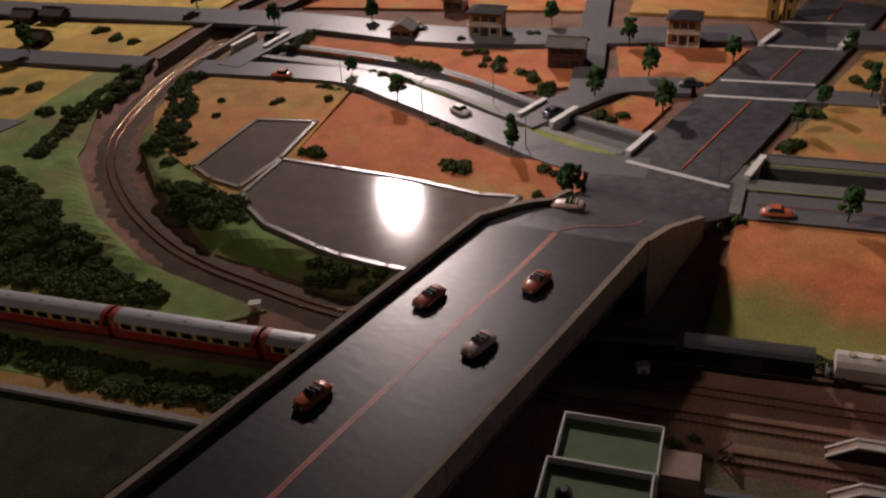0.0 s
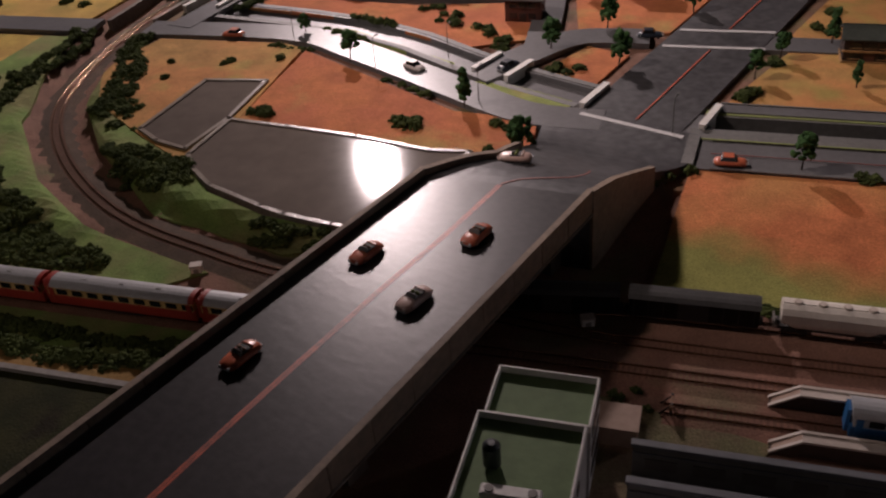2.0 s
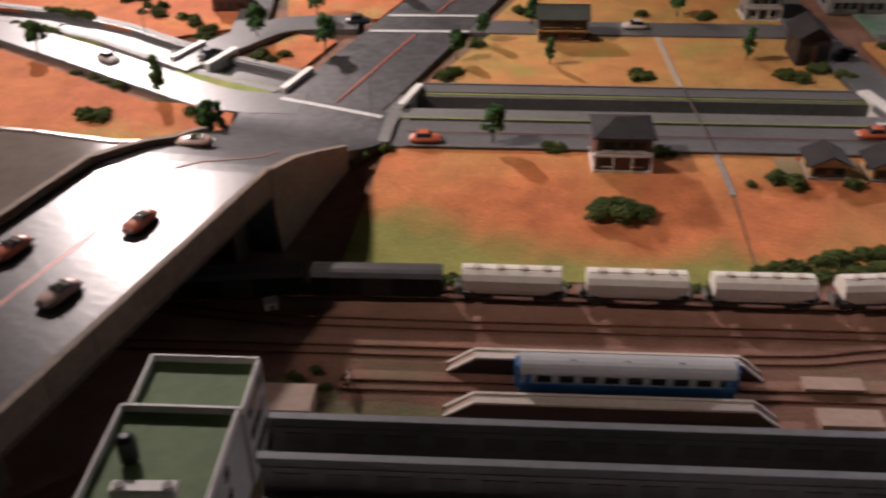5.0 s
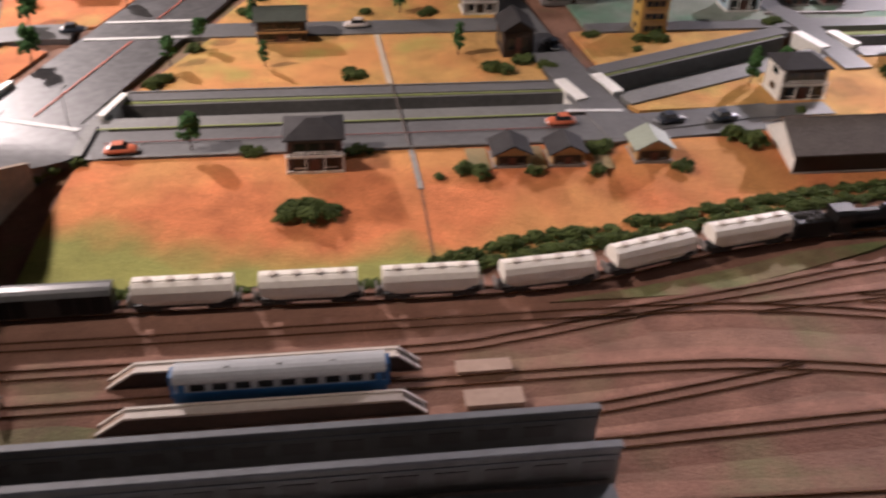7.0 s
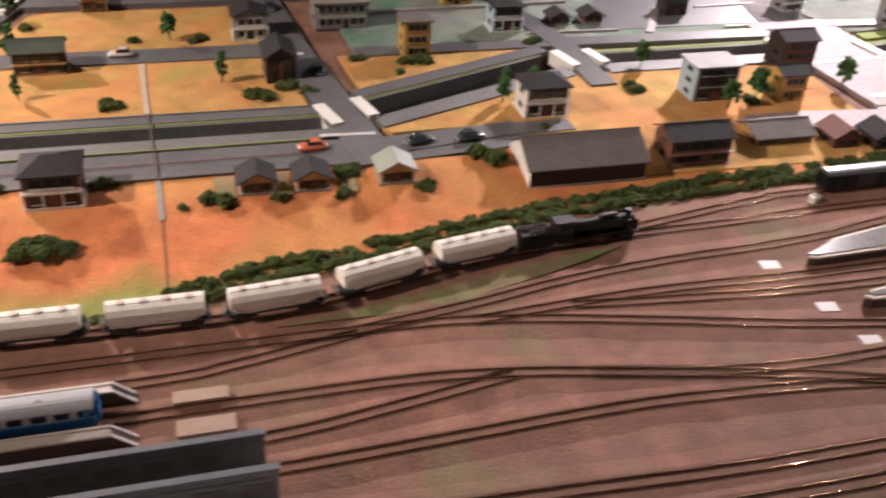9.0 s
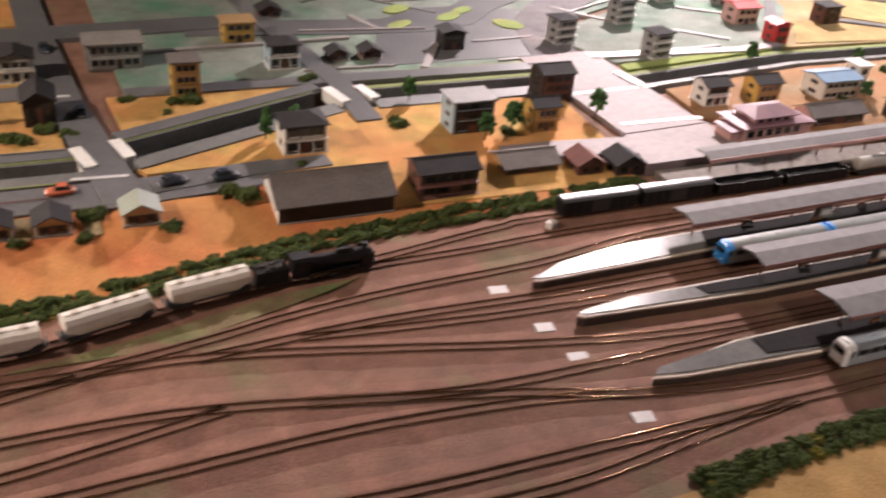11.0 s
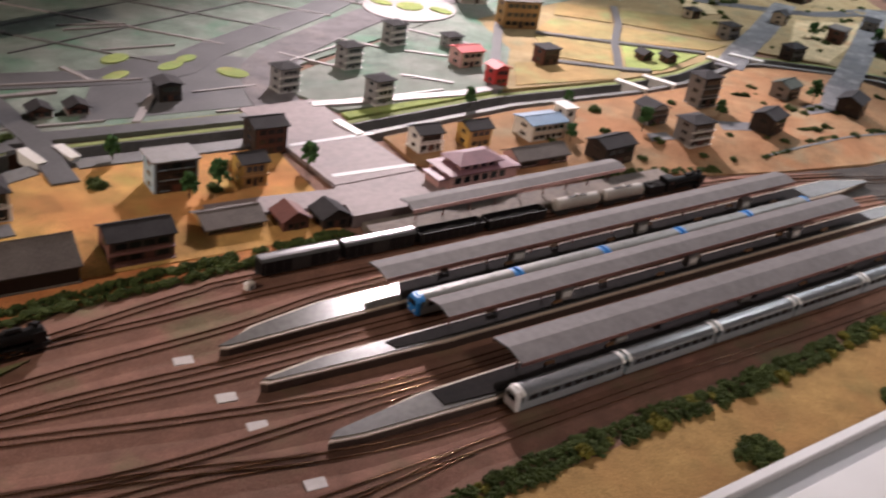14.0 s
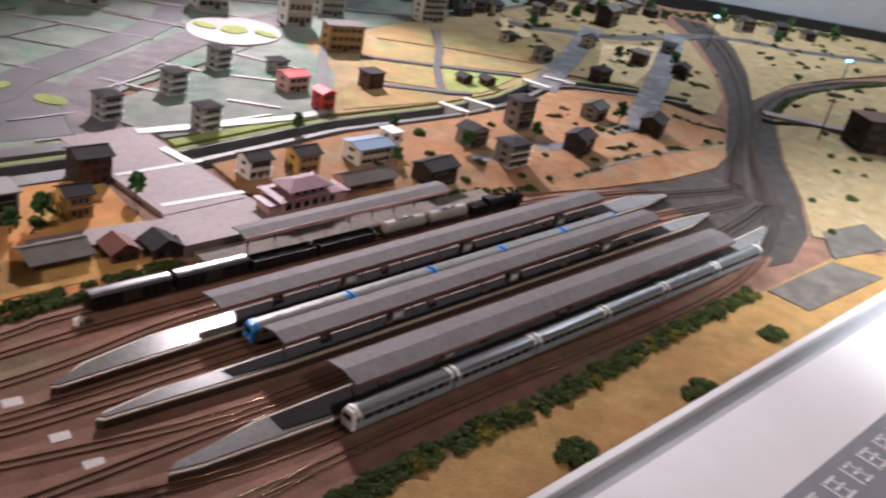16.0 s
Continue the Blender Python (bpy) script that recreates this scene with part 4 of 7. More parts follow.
# ---- white layout edge and room ----
M_EDGE = mat("white_laminate", (0.8, 0.79, 0.78), (0.75, 0.74, 0.73), 8, 0.35, 0, 0.02)
M_WALL = mat("room_wall", (0.5, 0.52, 0.56), (0.46, 0.48, 0.52), 6, 0.8, 0, 0.02)
M_DARK = mat("dark_trim", (0.02, 0.022, 0.026), (0.015, 0.016, 0.018), 60, 0.5)
M_GROOVE = mat("grey_plastic_strip", (0.42, 0.43, 0.44), (0.37, 0.38, 0.39), 20, 0.5, 0, 0.03)
M_SIGN = mat("grey_sign", (0.25, 0.25, 0.27), (0.22, 0.22, 0.24), 30, 0.5, 0, 0.03)


def edge_board():
    e = thing("layout_edge", "white laminate barrier along the front of the layout", "barrier", kind="structure")
    part("lip", box(B(), -4.0, 9.0, 0.354, 0.372, -0.9, 0.12, 0.002), M_EDGE, e)
    part("groove", box(B(), 1.6, 9.0, 0.318, 0.3538, 0.085, 0.108, 0.001), M_GROOVE, e, "grey recessed strip")
    part("top_panel", box(B(), 1.6, 9.0, -0.05, 0.3178, 0.085, 0.112, 0.002), M_EDGE, e, "flat white ledge")
    part("front_panel", box(B(), 1.6, 9.0, 0.28, 0.3255, -0.9, 0.085), M_EDGE, e)
    sign = part("sign_band", box(B(), 2.3, 3.6, 0.02, 0.133, 0.112, 0.1145), M_SIGN, e, "grey sign strip with pale unreadable lettering")
    rng = random.Random(4)
    for k in range(14):
        x = 2.45 + k * 0.075
        for dx, dy, w, h in ((-0.022, 0.0, 0.006, 0.05), (0.004, 0.02, 0.034, 0.006), (0.004, 0.0, 0.034, 0.006), (0.004, -0.022, 0.034, 0.006), (0.008, 0.0, 0.006, 0.044)):
            w *= rng.uniform(0.8, 1.1)
            part("lettering_bar", box(B(), x + dx - w / 2, x + dx + w / 2, 0.085 + dy - h / 2, 0.085 + dy + h / 2, 0.1145, 0.1155), M_EDGE, sign)
    return e


edge_board()


def slab(name, x0, x1, y0, y1, z0, z1, material, label):
    return tagged(part(name, box(B(), x0, x1, y0, y1, z0, z1), material), label, name.split("_")[0], kind="structure")


# unseen walls and ceiling, coloured dark to keep bounce light off the layout
M_PLAINW = mat("low_bounce_wall", (0.12, 0.12, 0.13), (0.1, 0.1, 0.11), 6, 0.85, 0, 0.02)
M_CEIL = mat("ceiling_board", (0.08, 0.08, 0.08), (0.07, 0.07, 0.07), 5, 0.9)
M_FLOOR = mat("floor_carpet", (0.08, 0.08, 0.085), (0.06, 0.06, 0.065), 90, 0.95)
slab("floor", -6, 11, -4, 8.5, -1.0, -0.9, M_FLOOR, "dark grey room floor")
slab("ceiling", -6, 11, -4, 8.5, 3.2, 3.3, M_CEIL, "unseen room ceiling, dark to limit bounce light")
slab("wall_south", -6, 11, -4.2, -4, -0.9, 3.2, M_PLAINW, "unseen room wall, dark to limit bounce light")
slab("wall_north", -6, 11, 8.5, 8.7, -0.9, 3.2, M_PLAINW, "unseen room wall, dark to limit bounce light")
slab("wall_west", -6.2, -6, -4, 8.5, -0.9, 3.2, M_PLAINW, "unseen room wall, dark to limit bounce light")
slab("wall_east", 11, 11.2, -4, 8.5, -0.9, 3.2, M_PLAINW, "unseen room wall, dark to limit bounce light")


def far_wall():
    w = thing("wall_far", "grey wall with a dark skirting behind the layout", "wall", kind="structure")
    p, q = Vector((5.2, 4.18)), Vector((9.6, 0.75))
    part("board", beam(B(), p, q, 0.06, -0.9, 2.6), M_WALL, w)
    n = Vector((-(q - p).y, (q - p).x)).normalized() * -0.05
    part("skirting", beam(B(), p + n, q + n, 0.03, -0.02, 0.1), M_DARK, w, "dark skirting board")


far_wall()

# ---- rolling stock ----
M_BLACK = mat("black_metal", (0.006, 0.006, 0.007), (0.011, 0.01, 0.01), 300, 0.55, 0, 0.1, 8, 0.22)
M_UNDER = mat("underframe_black", (0.018, 0.017, 0.016), (0.03, 0.026, 0.024), 300, 0.7)
M_GLASS = mat("dark_window", (0.015, 0.017, 0.02), (0.02, 0.022, 0.025), 50, 0.12, 0, 0)
M_ROOFG = mat("pale_grey_roof", (0.42, 0.43, 0.44), (0.34, 0.35, 0.36), 200, 0.4, 0.1, 0.06)
M_CREAM = mat("cream_livery", (0.6, 0.42, 0.15), (0.5, 0.35, 0.12), 200, 0.45, 0, 0.03)
M_REDL = mat("red_livery", (0.36, 0.035, 0.02), (0.28, 0.028, 0.018), 200, 0.45, 0, 0.03)
M_BLUEL = mat("blue_livery", (0.02, 0.13, 0.33), (0.015, 0.1, 0.26), 200, 0.45, 0, 0.03)
M_SKYBLUE = mat("bright_blue_livery", (0.03, 0.25, 0.65), (0.02, 0.2, 0.55), 200, 0.4, 0, 0.03)
M_SILVER = mat("silver_livery", (0.3, 0.33, 0.34), (0.24, 0.265, 0.275), 200, 0.32, 0.2, 0.03)
M_SILROOF = mat("grey_ribbed_roof", (0.24, 0.25, 0.255), (0.18, 0.19, 0.195), 200, 0.2, 0.35, 0.02)
M_SAGE = mat("sage_grey_roof", (0.2, 0.205, 0.19), (0.155, 0.16, 0.148), 200, 0.4, 0, 0.06)
M_BAND = mat("dark_window_band", (0.07, 0.078, 0.085), (0.05, 0.056, 0.06), 200, 0.3, 0, 0.02)
M_PALEBLUE = mat("pale_blue_gangway", (0.22, 0.42, 0.5), (0.18, 0.36, 0.43), 200, 0.5)
M_HOPPER = mat("off_white_hopper", (0.74, 0.7, 0.63), (0.62, 0.58, 0.52), 160, 0.5, 0, 0.08)


def bogie(parent, x):
    bm = B()
    box(bm, x - 0.017, x + 0.017, -0.0125, -0.0095, 0.011, 0.016)
    box(bm, x - 0.017, x + 0.017, 0.0095, 0.0125, 0.011, 0.016)
    for dx in (-0.011, 0.011):
        for s in (-1, 1):
            rod(bm, (x + dx, s * 0.0068, 0.0122), (x + dx, s * 0.0095, 0.0122), 0.0055, sides=12)
        rod(bm, (x + dx, -0.007, 0.0122), (x + dx, 0.007, 0.0122), 0.0012, sides=6)
    return part("bogie", bm, M_UNDER, parent)


def coach(label, length, lower, upper, roof, ends, group, band=None):
    c = thing("passenger_coach", label, "railway coach", group)
    a, w = length / 2, 0.0172
    part("body", box(B(), -a, a, -w, w, 0.0145, 0.031, 0.001), lower, c)
    part("window_band", box(B(), -a + 0.003, a - 0.003, -w + 0.0008, w - 0.0008, 0.031, 0.0455), upper, c)
    arc = [(w + 0.0006, 0.0455)] + [(w * math.cos(t), 0.0465 + 0.0085 * math.sin(t)) for t in (0.25, 0.6, 1.0, 1.35, 1.79, 2.14, 2.54, 2.89)] + [(-w - 0.0006, 0.0455)]
    part("roof", loft(B(), [[(x, y, z) for y, z in arc] for x in (-a + 0.001, a - 0.001)]), roof, c, smooth=False)
    for x in (-a + 0.0005, a - 0.0085):
        part("roof_end", loft(B(), [[(x + dx, y * 1.03, z + 0.0005) for y, z in arc] for dx in (0, 0.008)]), band or ends, c)
    n = max(5, int(length / 0.026))
    for s in (-1, 1):
        for k in range(n):
            x = -a + (k + 0.75) * length / (n + 0.5)
            part("window", box(B(), x, x + 0.0175, s * w - 0.0005, s * w + 0.0005, 0.0335, 0.0428), M_GLASS, c)
        for x in (-a + 0.006, a - 0.013):
            part("door", box(B(), x, x + 0.008, s * w - 0.0007, s * w + 0.0007, 0.0165, 0.0435), lower, c)
    for s in (-1, 1):
        part("end_gangway", box(B(), s * a, s * (a + 0.0045), -0.0095, 0.0095, 0.0165, 0.05), ends, c)
    part("underframe", box(B(), -a + 0.006, a - 0.006, -0.0125, 0.0125, 0.0095, 0.0145), M_UNDER, c)
    part("equipment_box", box(B(), -0.028, 0.03, -0.0145, 0.0145, 0.0085, 0.0125), M_UNDER, c)
    for x in (-a + 0.035, a - 0.035):
        bogie(c, x)
    for x in (-a * 0.5, 0.0, a * 0.5):
        part("roof_vent", box(B(), x - 0.004, x + 0.004, -0.003, 0.003, 0.0535, 0.0558, 0.0008), roof, c)
    return c


def nose(parent, a, material):
    """A cab front at the low-x end of a coach."""
    rings = []
    for dx, s in ((0.0, 1.0), (-0.005, 0.98), (-0.008, 0.93), (-0.0095, 0.82)):
        rings.append([(-a + dx, y * s, 0.031 + (z - 0.031) * s) for y, z in ((-0.0172, 0.0145), (0.0172, 0.0145), (0.0172, 0.044), (0.011, 0.053), (-0.011, 0.053), (-0.0172, 0.044))])
    part("cab_front", loft(B(), rings), material, parent)
    part("windscreen", box(B(), -a - 0.0108, -a - 0.008, -0.0115, 0.0115, 0.0345, 0.0455, 0.0008), M_GLASS, parent)
    for s in (-1, 1):
        part("headlight", rod(B(), (-a - 0.009, s * 0.009, 0.0245), (-a - 0.0112, s * 0.009, 0.0245), 0.002), M_WHITE, parent)


def hopper(label):
    h = thing("hopper_wagon", label, "hopper wagon", "hopper wagons of the goods train")
    a, w = 0.066, 0.0175
    prof = [(-0.013, 0.02), (0.013, 0.02), (w, 0.029), (w, 0.043), (0.013, 0.0505), (0.006, 0.053), (-0.006, 0.053), (-0.013, 0.0505), (-w, 0.043), (-w, 0.029)]
    rings = []
    for x, lift in ((-a, 0.011), (-a + 0.02, 0.0), (a - 0.02, 0.0), (a, 0.011)):
        rings.append([(x, y, max(z, 0.02 + lift)) for y, z in prof])
    part("tank_body", loft(B(), rings), M_HOPPER, h)
    part("roof_walk", box(B(), -a + 0.002, a - 0.002, -0.003, 0.003, 0.053, 0.0542), M_HOPPER, h)
    for k in range(4):
        x = -a + 0.02 + k * (2 * a - 0.04) / 3
        part("hatch", rod(B(), (x, 0, 0.0535), (x, 0, 0.0565), 0.0062, 0.005, 10), M_PALE, h, "pale round hatch")
    part("underframe", box(B(), -a - 0.003, a + 0.003, -0.011, 0.011, 0.0145, 0.0195), M_UNDER, h)
    for s in (-1, 1):
        bm = B()
        loft(bm, [[(s * 0.022 + dx * k, dy * k, z) for dx, dy in ((-0.014, -0.012), (0.014, -0.012), (0.014, 0.012), (-0.014, 0.012))] for z, k in ((0.021, 1.0), (0.0105, 0.45))])
        part("discharge_chute", bm, M_UNDER, h)
        part("end_platform", box(B(), s * (a - 0.002), s * (a + 0.009), -0.011, 0.011, 0.0165, 0.0182), M_CONC, h)
        part("end_rail", box(B(), s * (a + 0.007), s * (a + 0.009), -0.011, 0.011, 0.0182, 0.027), M_CONC, h)
        bogie(h, s * 0.047)
    return h


def steam_loco(label):
    t = thing("steam_locomotive", label, "locomotive")
    part("boiler", rod(B(), (-0.02, 0, 0.036), (0.07, 0, 0.036), 0.0125, sides=16), M_BLACK, t, smooth=False)
    part("smokebox", rod(B(), (0.07, 0, 0.036), (0.094, 0, 0.036), 0.0132, sides=16), M_BLACK, t)
    part("smokebox_door", rod(B(), (0.094, 0, 0.036), (0.097, 0, 0.036), 0.011, 0.008, 16), M_UNDER, t)
    part("chimney", rod(B(), (0.083, 0, 0.046), (0.083, 0, 0.058), 0.0042, 0.0052, 10), M_BLACK, t)
    bm = B()
    box(bm, 0.03, 0.062, -0.006, 0.006, 0.046, 0.0545, 0.003)
    part("dome", bm, M_BLACK, t)
    part("cab", box(B(), -0.05, -0.02, -0.0175, 0.0175, 0.018, 0.05, 0.001), M_BLACK, t)
    part("cab_roof", loft(B(), [[(x, y, z) for y, z in ((-0.0185, 0.05), (0.0185, 0.05), (0.012, 0.0545), (-0.012, 0.0545))] for x in (-0.053, -0.017)]), M_BLACK, t)
    part("running_board", box(B(), -0.02, 0.1, -0.0165, 0.0165, 0.0225, 0.0245), M_BLACK, t)
    part("frame", box(B(), -0.045, 0.1, -0.006, 0.006, 0.01, 0.024), M_UNDER, t)
    for s in (-1, 1):
        for x in (-0.02, 0.001, 0.022, 0.043):
            part("driving_wheel", rod(B(), (x, s * 0.0075, 0.0165), (x, s * 0.0105, 0.0165), 0.0095, sides=16), M_UNDER, t)
        part("coupling_rod", box(B(), -0.022, 0.046, s * 0.011 - 0.0006, s * 0.011 + 0.0006, 0.0145, 0.0168), M_RAIL, t, "steel coupling rod")
        part("cylinder", rod(B(), (0.066, s * 0.0125, 0.0165), (0.086, s * 0.0125, 0.0165), 0.0062, sides=10), M_BLACK, t)
        part("pilot_wheel", rod(B(), (0.09, s * 0.0075, 0.0125), (0.09, s * 0.0105, 0.0125), 0.0055, sides=12), M_UNDER, t)
        part("smoke_deflector", box(B(), 0.074, 0.096, s * 0.0165 - 0.0005, s * 0.0165 + 0.0005, 0.026, 0.047), M_BLACK, t)
        part("cab_window", box(B(), -0.044, -0.028, s * 0.0176 - 0.0004, s * 0.0176 + 0.0004, 0.036, 0.045), M_GLASS, t)
        part("headlamp", rod(B(), (0.098, s * 0.01, 0.028), (0.1005, s * 0.01, 0.028), 0.0022, sides=8), M_WHITE, t, "white headlamp lens")
    part("tender_body", box(B(), -0.112, -0.057, -0.0165, 0.0165, 0.016, 0.041, 0.001), M_BLACK, t)
    bm = B()
    rng = random.Random(3)
    for k in range(26):
        x, y = rng.uniform(-0.106, -0.064), rng.uniform(-0.011, 0.011)
        g = bmesh.ops.create_icosphere(bm, subdivisions=1, radius=rng.uniform(0.003, 0.0055))
        bmesh.ops.translate(bm, vec=(x, y, 0.0425), verts=g["verts"])
    tagged(part("coal_load", bm, M_UNDER, t), "heaped black coal", kind="stuff")
    for x in (-0.1, -0.07):
        bogie(t, x)
    return t


def dark_van(label):
    v = thing("goods_van", label, "goods wagon", "black goods vans")
    part("body", box(B(), -0.087, 0.087, -0.0165, 0.0165, 0.0145, 0.044, 0.001), M_BLACK, v)
    part("roof", loft(B(), [[(x, y, z) for y, z in ((-0.0175, 0.044), (0.0175, 0.044), (0.012, 0.049), (0.005, 0.0505), (-0.005, 0.0505), (-0.012, 0.049))] for x in (-0.088, 0.088)]), M_VANROOF, v, "dark grey rounded roof")
    for s in (-1, 1):
        part("sliding_door", box(B(), -0.02, 0.02, s * 0.0165 - 0.001, s * 0.0165 + 0.001, 0.016, 0.042), M_UNDER, v)
        for k in range(9):
            x = -0.08 + k * 0.02
            part("rib", box(B(), x - 0.0006, x + 0.0006, s * 0.0165 - 0.0007, s * 0.0165 + 0.0007, 0.015, 0.0435), M_UNDER, v)
        bogie(v, s * 0.062)
        part("end_step", box(B(), s * 0.087, s * 0.093, -0.008, 0.008, 0.0135, 0.0165), M_UNDER, v)
    part("underframe", box(B(), -0.08, 0.08, -0.011, 0.011, 0.0095, 0.0145), M_UNDER, v)
    return v


def open_wagon(label):
    v = thing("open_wagon", label, "goods wagon", "black open wagons")
    part("floor", box(B(), -0.086, 0.086, -0.0155, 0.0155, 0.0145, 0.017), M_BLACK, v)
    for s in (-1, 1):
        part("side_board", box(B(), -0.087, 0.087, s * 0.016 - 0.0008, s * 0.016 + 0.0008, 0.0145, 0.038), M_BLACK, v)
        part("end_board", box(B(), s * 0.0865 - 0.0008, s * 0.0865 + 0.0008, -0.015, 0.015, 0.0172, 0.038), M_BLACK, v)
        for k in range(9):
            x = -0.08 + k * 0.02
            part("stake", box(B(), x - 0.0008, x + 0.0008, s * 0.0168, s * 0.0178, 0.015, 0.038), M_UNDER, v)
        bogie(v, s * 0.062)
    part("underframe", box(B(), -0.08, 0.08, -0.011, 0.011, 0.0095, 0.0145), M_UNDER, v)
    heap = [[(x, y, 0.0172 + h * (1 - abs(y) / 0.02)) for y in (-0.0148, -0.008, 0, 0.008, 0.0148)] + [(x, 0.0148, 0.0171), (x, -0.0148, 0.0171)] for x, h in ((-0.084, 0.01), (-0.055, 0.019), (-0.03, 0.015), (0, 0.02), (0.03, 0.015), (0.055, 0.019), (0.084, 0.01))]
    tagged(part("coal_load", loft(B(), heap), M_UNDER, v), "heaped black coal", kind="stuff")
    return v


def tank_wagon(label):
    v = thing("tank_wagon", label, "tank wagon", "tank wagons on the siding")
    part("barrel", rod(B(), (-0.066, 0, 0.0345), (0.066, 0, 0.0345), 0.0155, sides=20), M_TANK, v)
    for s in (-1, 1):
        part("barrel_end", rod(B(), (s * 0.066, 0, 0.0345), (s * 0.071, 0, 0.0345), 0.0153, 0.009, 20), M_TANK, v)
        bogie(v, s * 0.046)
    part("filler_dome", rod(B(), (0, 0, 0.048), (0, 0, 0.054), 0.006, sides=12), M_TANK, v)
    part("walkway", box(B(), -0.03, 0.03, -0.004, 0.004, 0.0495, 0.051), M_UNDER, v)
    part("underframe", box(B(), -0.072, 0.072, -0.011, 0.011, 0.0145, 0.019), M_UNDER, v)
    return v


M_VANROOF = mat("van_roof_grey", (0.1, 0.1, 0.1), (0.07, 0.07, 0.07), 200, 0.3, 0.2, 0.05)
M_TANK = mat("grey_tank", (0.4, 0.37, 0.33), (0.3, 0.28, 0.25), 120, 0.5, 0, 0.06)


def arc_table(line):
    s, out = 0.0, [0.0]
    for a, b in zip(line, line[1:]):
        s += (b - a).length
        out.append(s)
    return out


def on_track(key, s):
    line = TLINE[key]
    tab = arc_table(line)
    for i in range(len(tab) - 1):
        if tab[i + 1] >= s:
            return line[i].lerp(line[i + 1], (s - tab[i]) / (tab[i + 1] - tab[i]))
    return line[-1]


def s_at_x(key, x):
    line = TLINE[key]
    tab = arc_table(line)
    for i in range(len(line) - 1):
        if line[i].x <= x <= line[i + 1].x and tab[i] > 1.0 * (key == "main"):
            return tab[i] + (tab[i + 1] - tab[i]) * (x - line[i].x) / max(1e-6, line[i + 1].x - line[i].x)
    return 0.0


def berth(key, s, half):
    p, q = on_track(key, s - half * 0.7), on_track(key, s + half * 0.7)
    c, d = (p + q) / 2, q - p
    return pose(c.x, c.y, -0.0005, 0, 0, math.degrees(math.atan2(d.y, d.x)))


# the goods train, just short of the station
s = s_at_x("main", 1.335)
loco = steam_loco("black steam locomotive with tender heading the goods train")
loco.matrix_basis = berth("main", s - 0.1, 0.09)
first = hopper("off-white hopper wagon with four roof hatches")
s -= 0.215 + 0.078
first.matrix_basis = berth("main", s, 0.066)
for k in range(1, 6):
    copy_thing(first, berth("main", s - 0.1655 * k, 0.066))
s -= 0.1655 * 5 + 0.18
van = dark_van("long black goods van with a rounded roof")
van.matrix_basis = berth("main", s, 0.087)
for k in (1, 2):
    copy_thing(van, berth("main", s - 0.188 * k, 0.087))
# the dark train on the siding by the station
for k in range(2):
    copy_thing(van, pose(1.84 + k * 0.188, 1.2955, -0.0005))
gondola = open_wagon("black open wagon with a load of coal")
gondola.matrix_basis = pose(2.216, 1.2955, -0.0005)
copy_thing(gondola, pose(2.404, 1.2955, -0.0005))
tank = tank_wagon("pale grey tank wagon on the station siding")
tank.matrix_basis = pose(2.6, 1.297, -0.0005)
copy_thing(tank, pose(2.757, 1.297, -0.0005))
copy_thing(loco, pose(2.96, 1.297, -0.0005))["label"] = "black steam locomotive standing at the station siding"
# red and cream express west of the bridge
rc = coach("red and cream passenger coach with a grey roof", 0.252, M_REDL, M_CREAM, M_ROOFG, M_REDL, "red and cream train")
rc.matrix_basis = pose(-0.514, 0.988, 0)
for k in range(1, 6):
    copy_thing(rc, pose(-0.514 - 0.2595 * k, 0.988 - 0.0008 * k, 0))
# blue coach at the small halt
bc = coach("blue and white single railcar with a pale grey roof", 0.25, M_BLUEL, M_ROOFG, M_ROOFG, M_BLUEL, "", M_ROOFG)
bc.matrix_basis = pose(0.357, 0.937, 0)
# silver train in front of the third platform
sc = coach("silver-grey commuter coach with a ribbed grey roof", 0.245, M_SILVER, M_BAND, M_SILROOF, M_PALEBLUE, "silver train", M_WHITE)
sc.matrix_basis = pose(2.35, 0.742, 0)
for k in range(1, 5):
    copy_thing(sc, pose(2.35 + 0.2525 * k, 0.742, 0))
sf = coach("silver-grey leading coach with a white cab front", 0.245, M_SILVER, M_BAND, M_SILROOF, M_PALEBLUE, "silver train", M_WHITE)
nose(sf, 0.1225, M_WHITE)
sf.matrix_basis = pose(2.0975, 0.742, 0)
# grey and blue train between the first two platforms
gc = coach("grey coach with bright blue ends between the platforms", 0.243, M_SILVER, M_BAND, M_SAGE, M_SKYBLUE, "grey and blue train")
gc.matrix_basis = pose(2.345, 1.0589, 0, 0, 0, 0.75)
for k in range(1, 4):
    copy_thing(gc, pose(2.345 + 0.25 * k, 1.0589 + 0.0034 * k, 0, 0, 0, 0.75))
gf = coach("grey leading coach with a bright blue cab front", 0.243, M_SILVER, M_BAND, M_SAGE, M_SKYBLUE, "grey and blue train")
nose(gf, 0.1215, M_SKYBLUE)
gf.matrix_basis = pose(2.095, 1.0562, 0, 0, 0, 0.4)

# ---- platforms ----
M_PLAT = mat("platform_paving", (0.17, 0.165, 0.155), (0.115, 0.112, 0.106), 80, 0.17, 0, 0.05, 8, 0.38)
M_PEDGE = mat("platform_edge", (0.55, 0.46, 0.36), (0.42, 0.34, 0.26), 150, 0.6)
M_BRICK = mat("brown_platform_wall", (0.06, 0.035, 0.025), (0.04, 0.025, 0.018), 150, 0.8)
M_CANOPY = mat("canopy_roof", (0.16, 0.148, 0.144), (0.115, 0.106, 0.102), 60, 0.7, 0, 0.15, 8, 0.3)
M_FASCIA = mat("canopy_fascia", (0.22, 0.1, 0.08), (0.15, 0.07, 0.06), 150, 0.6)
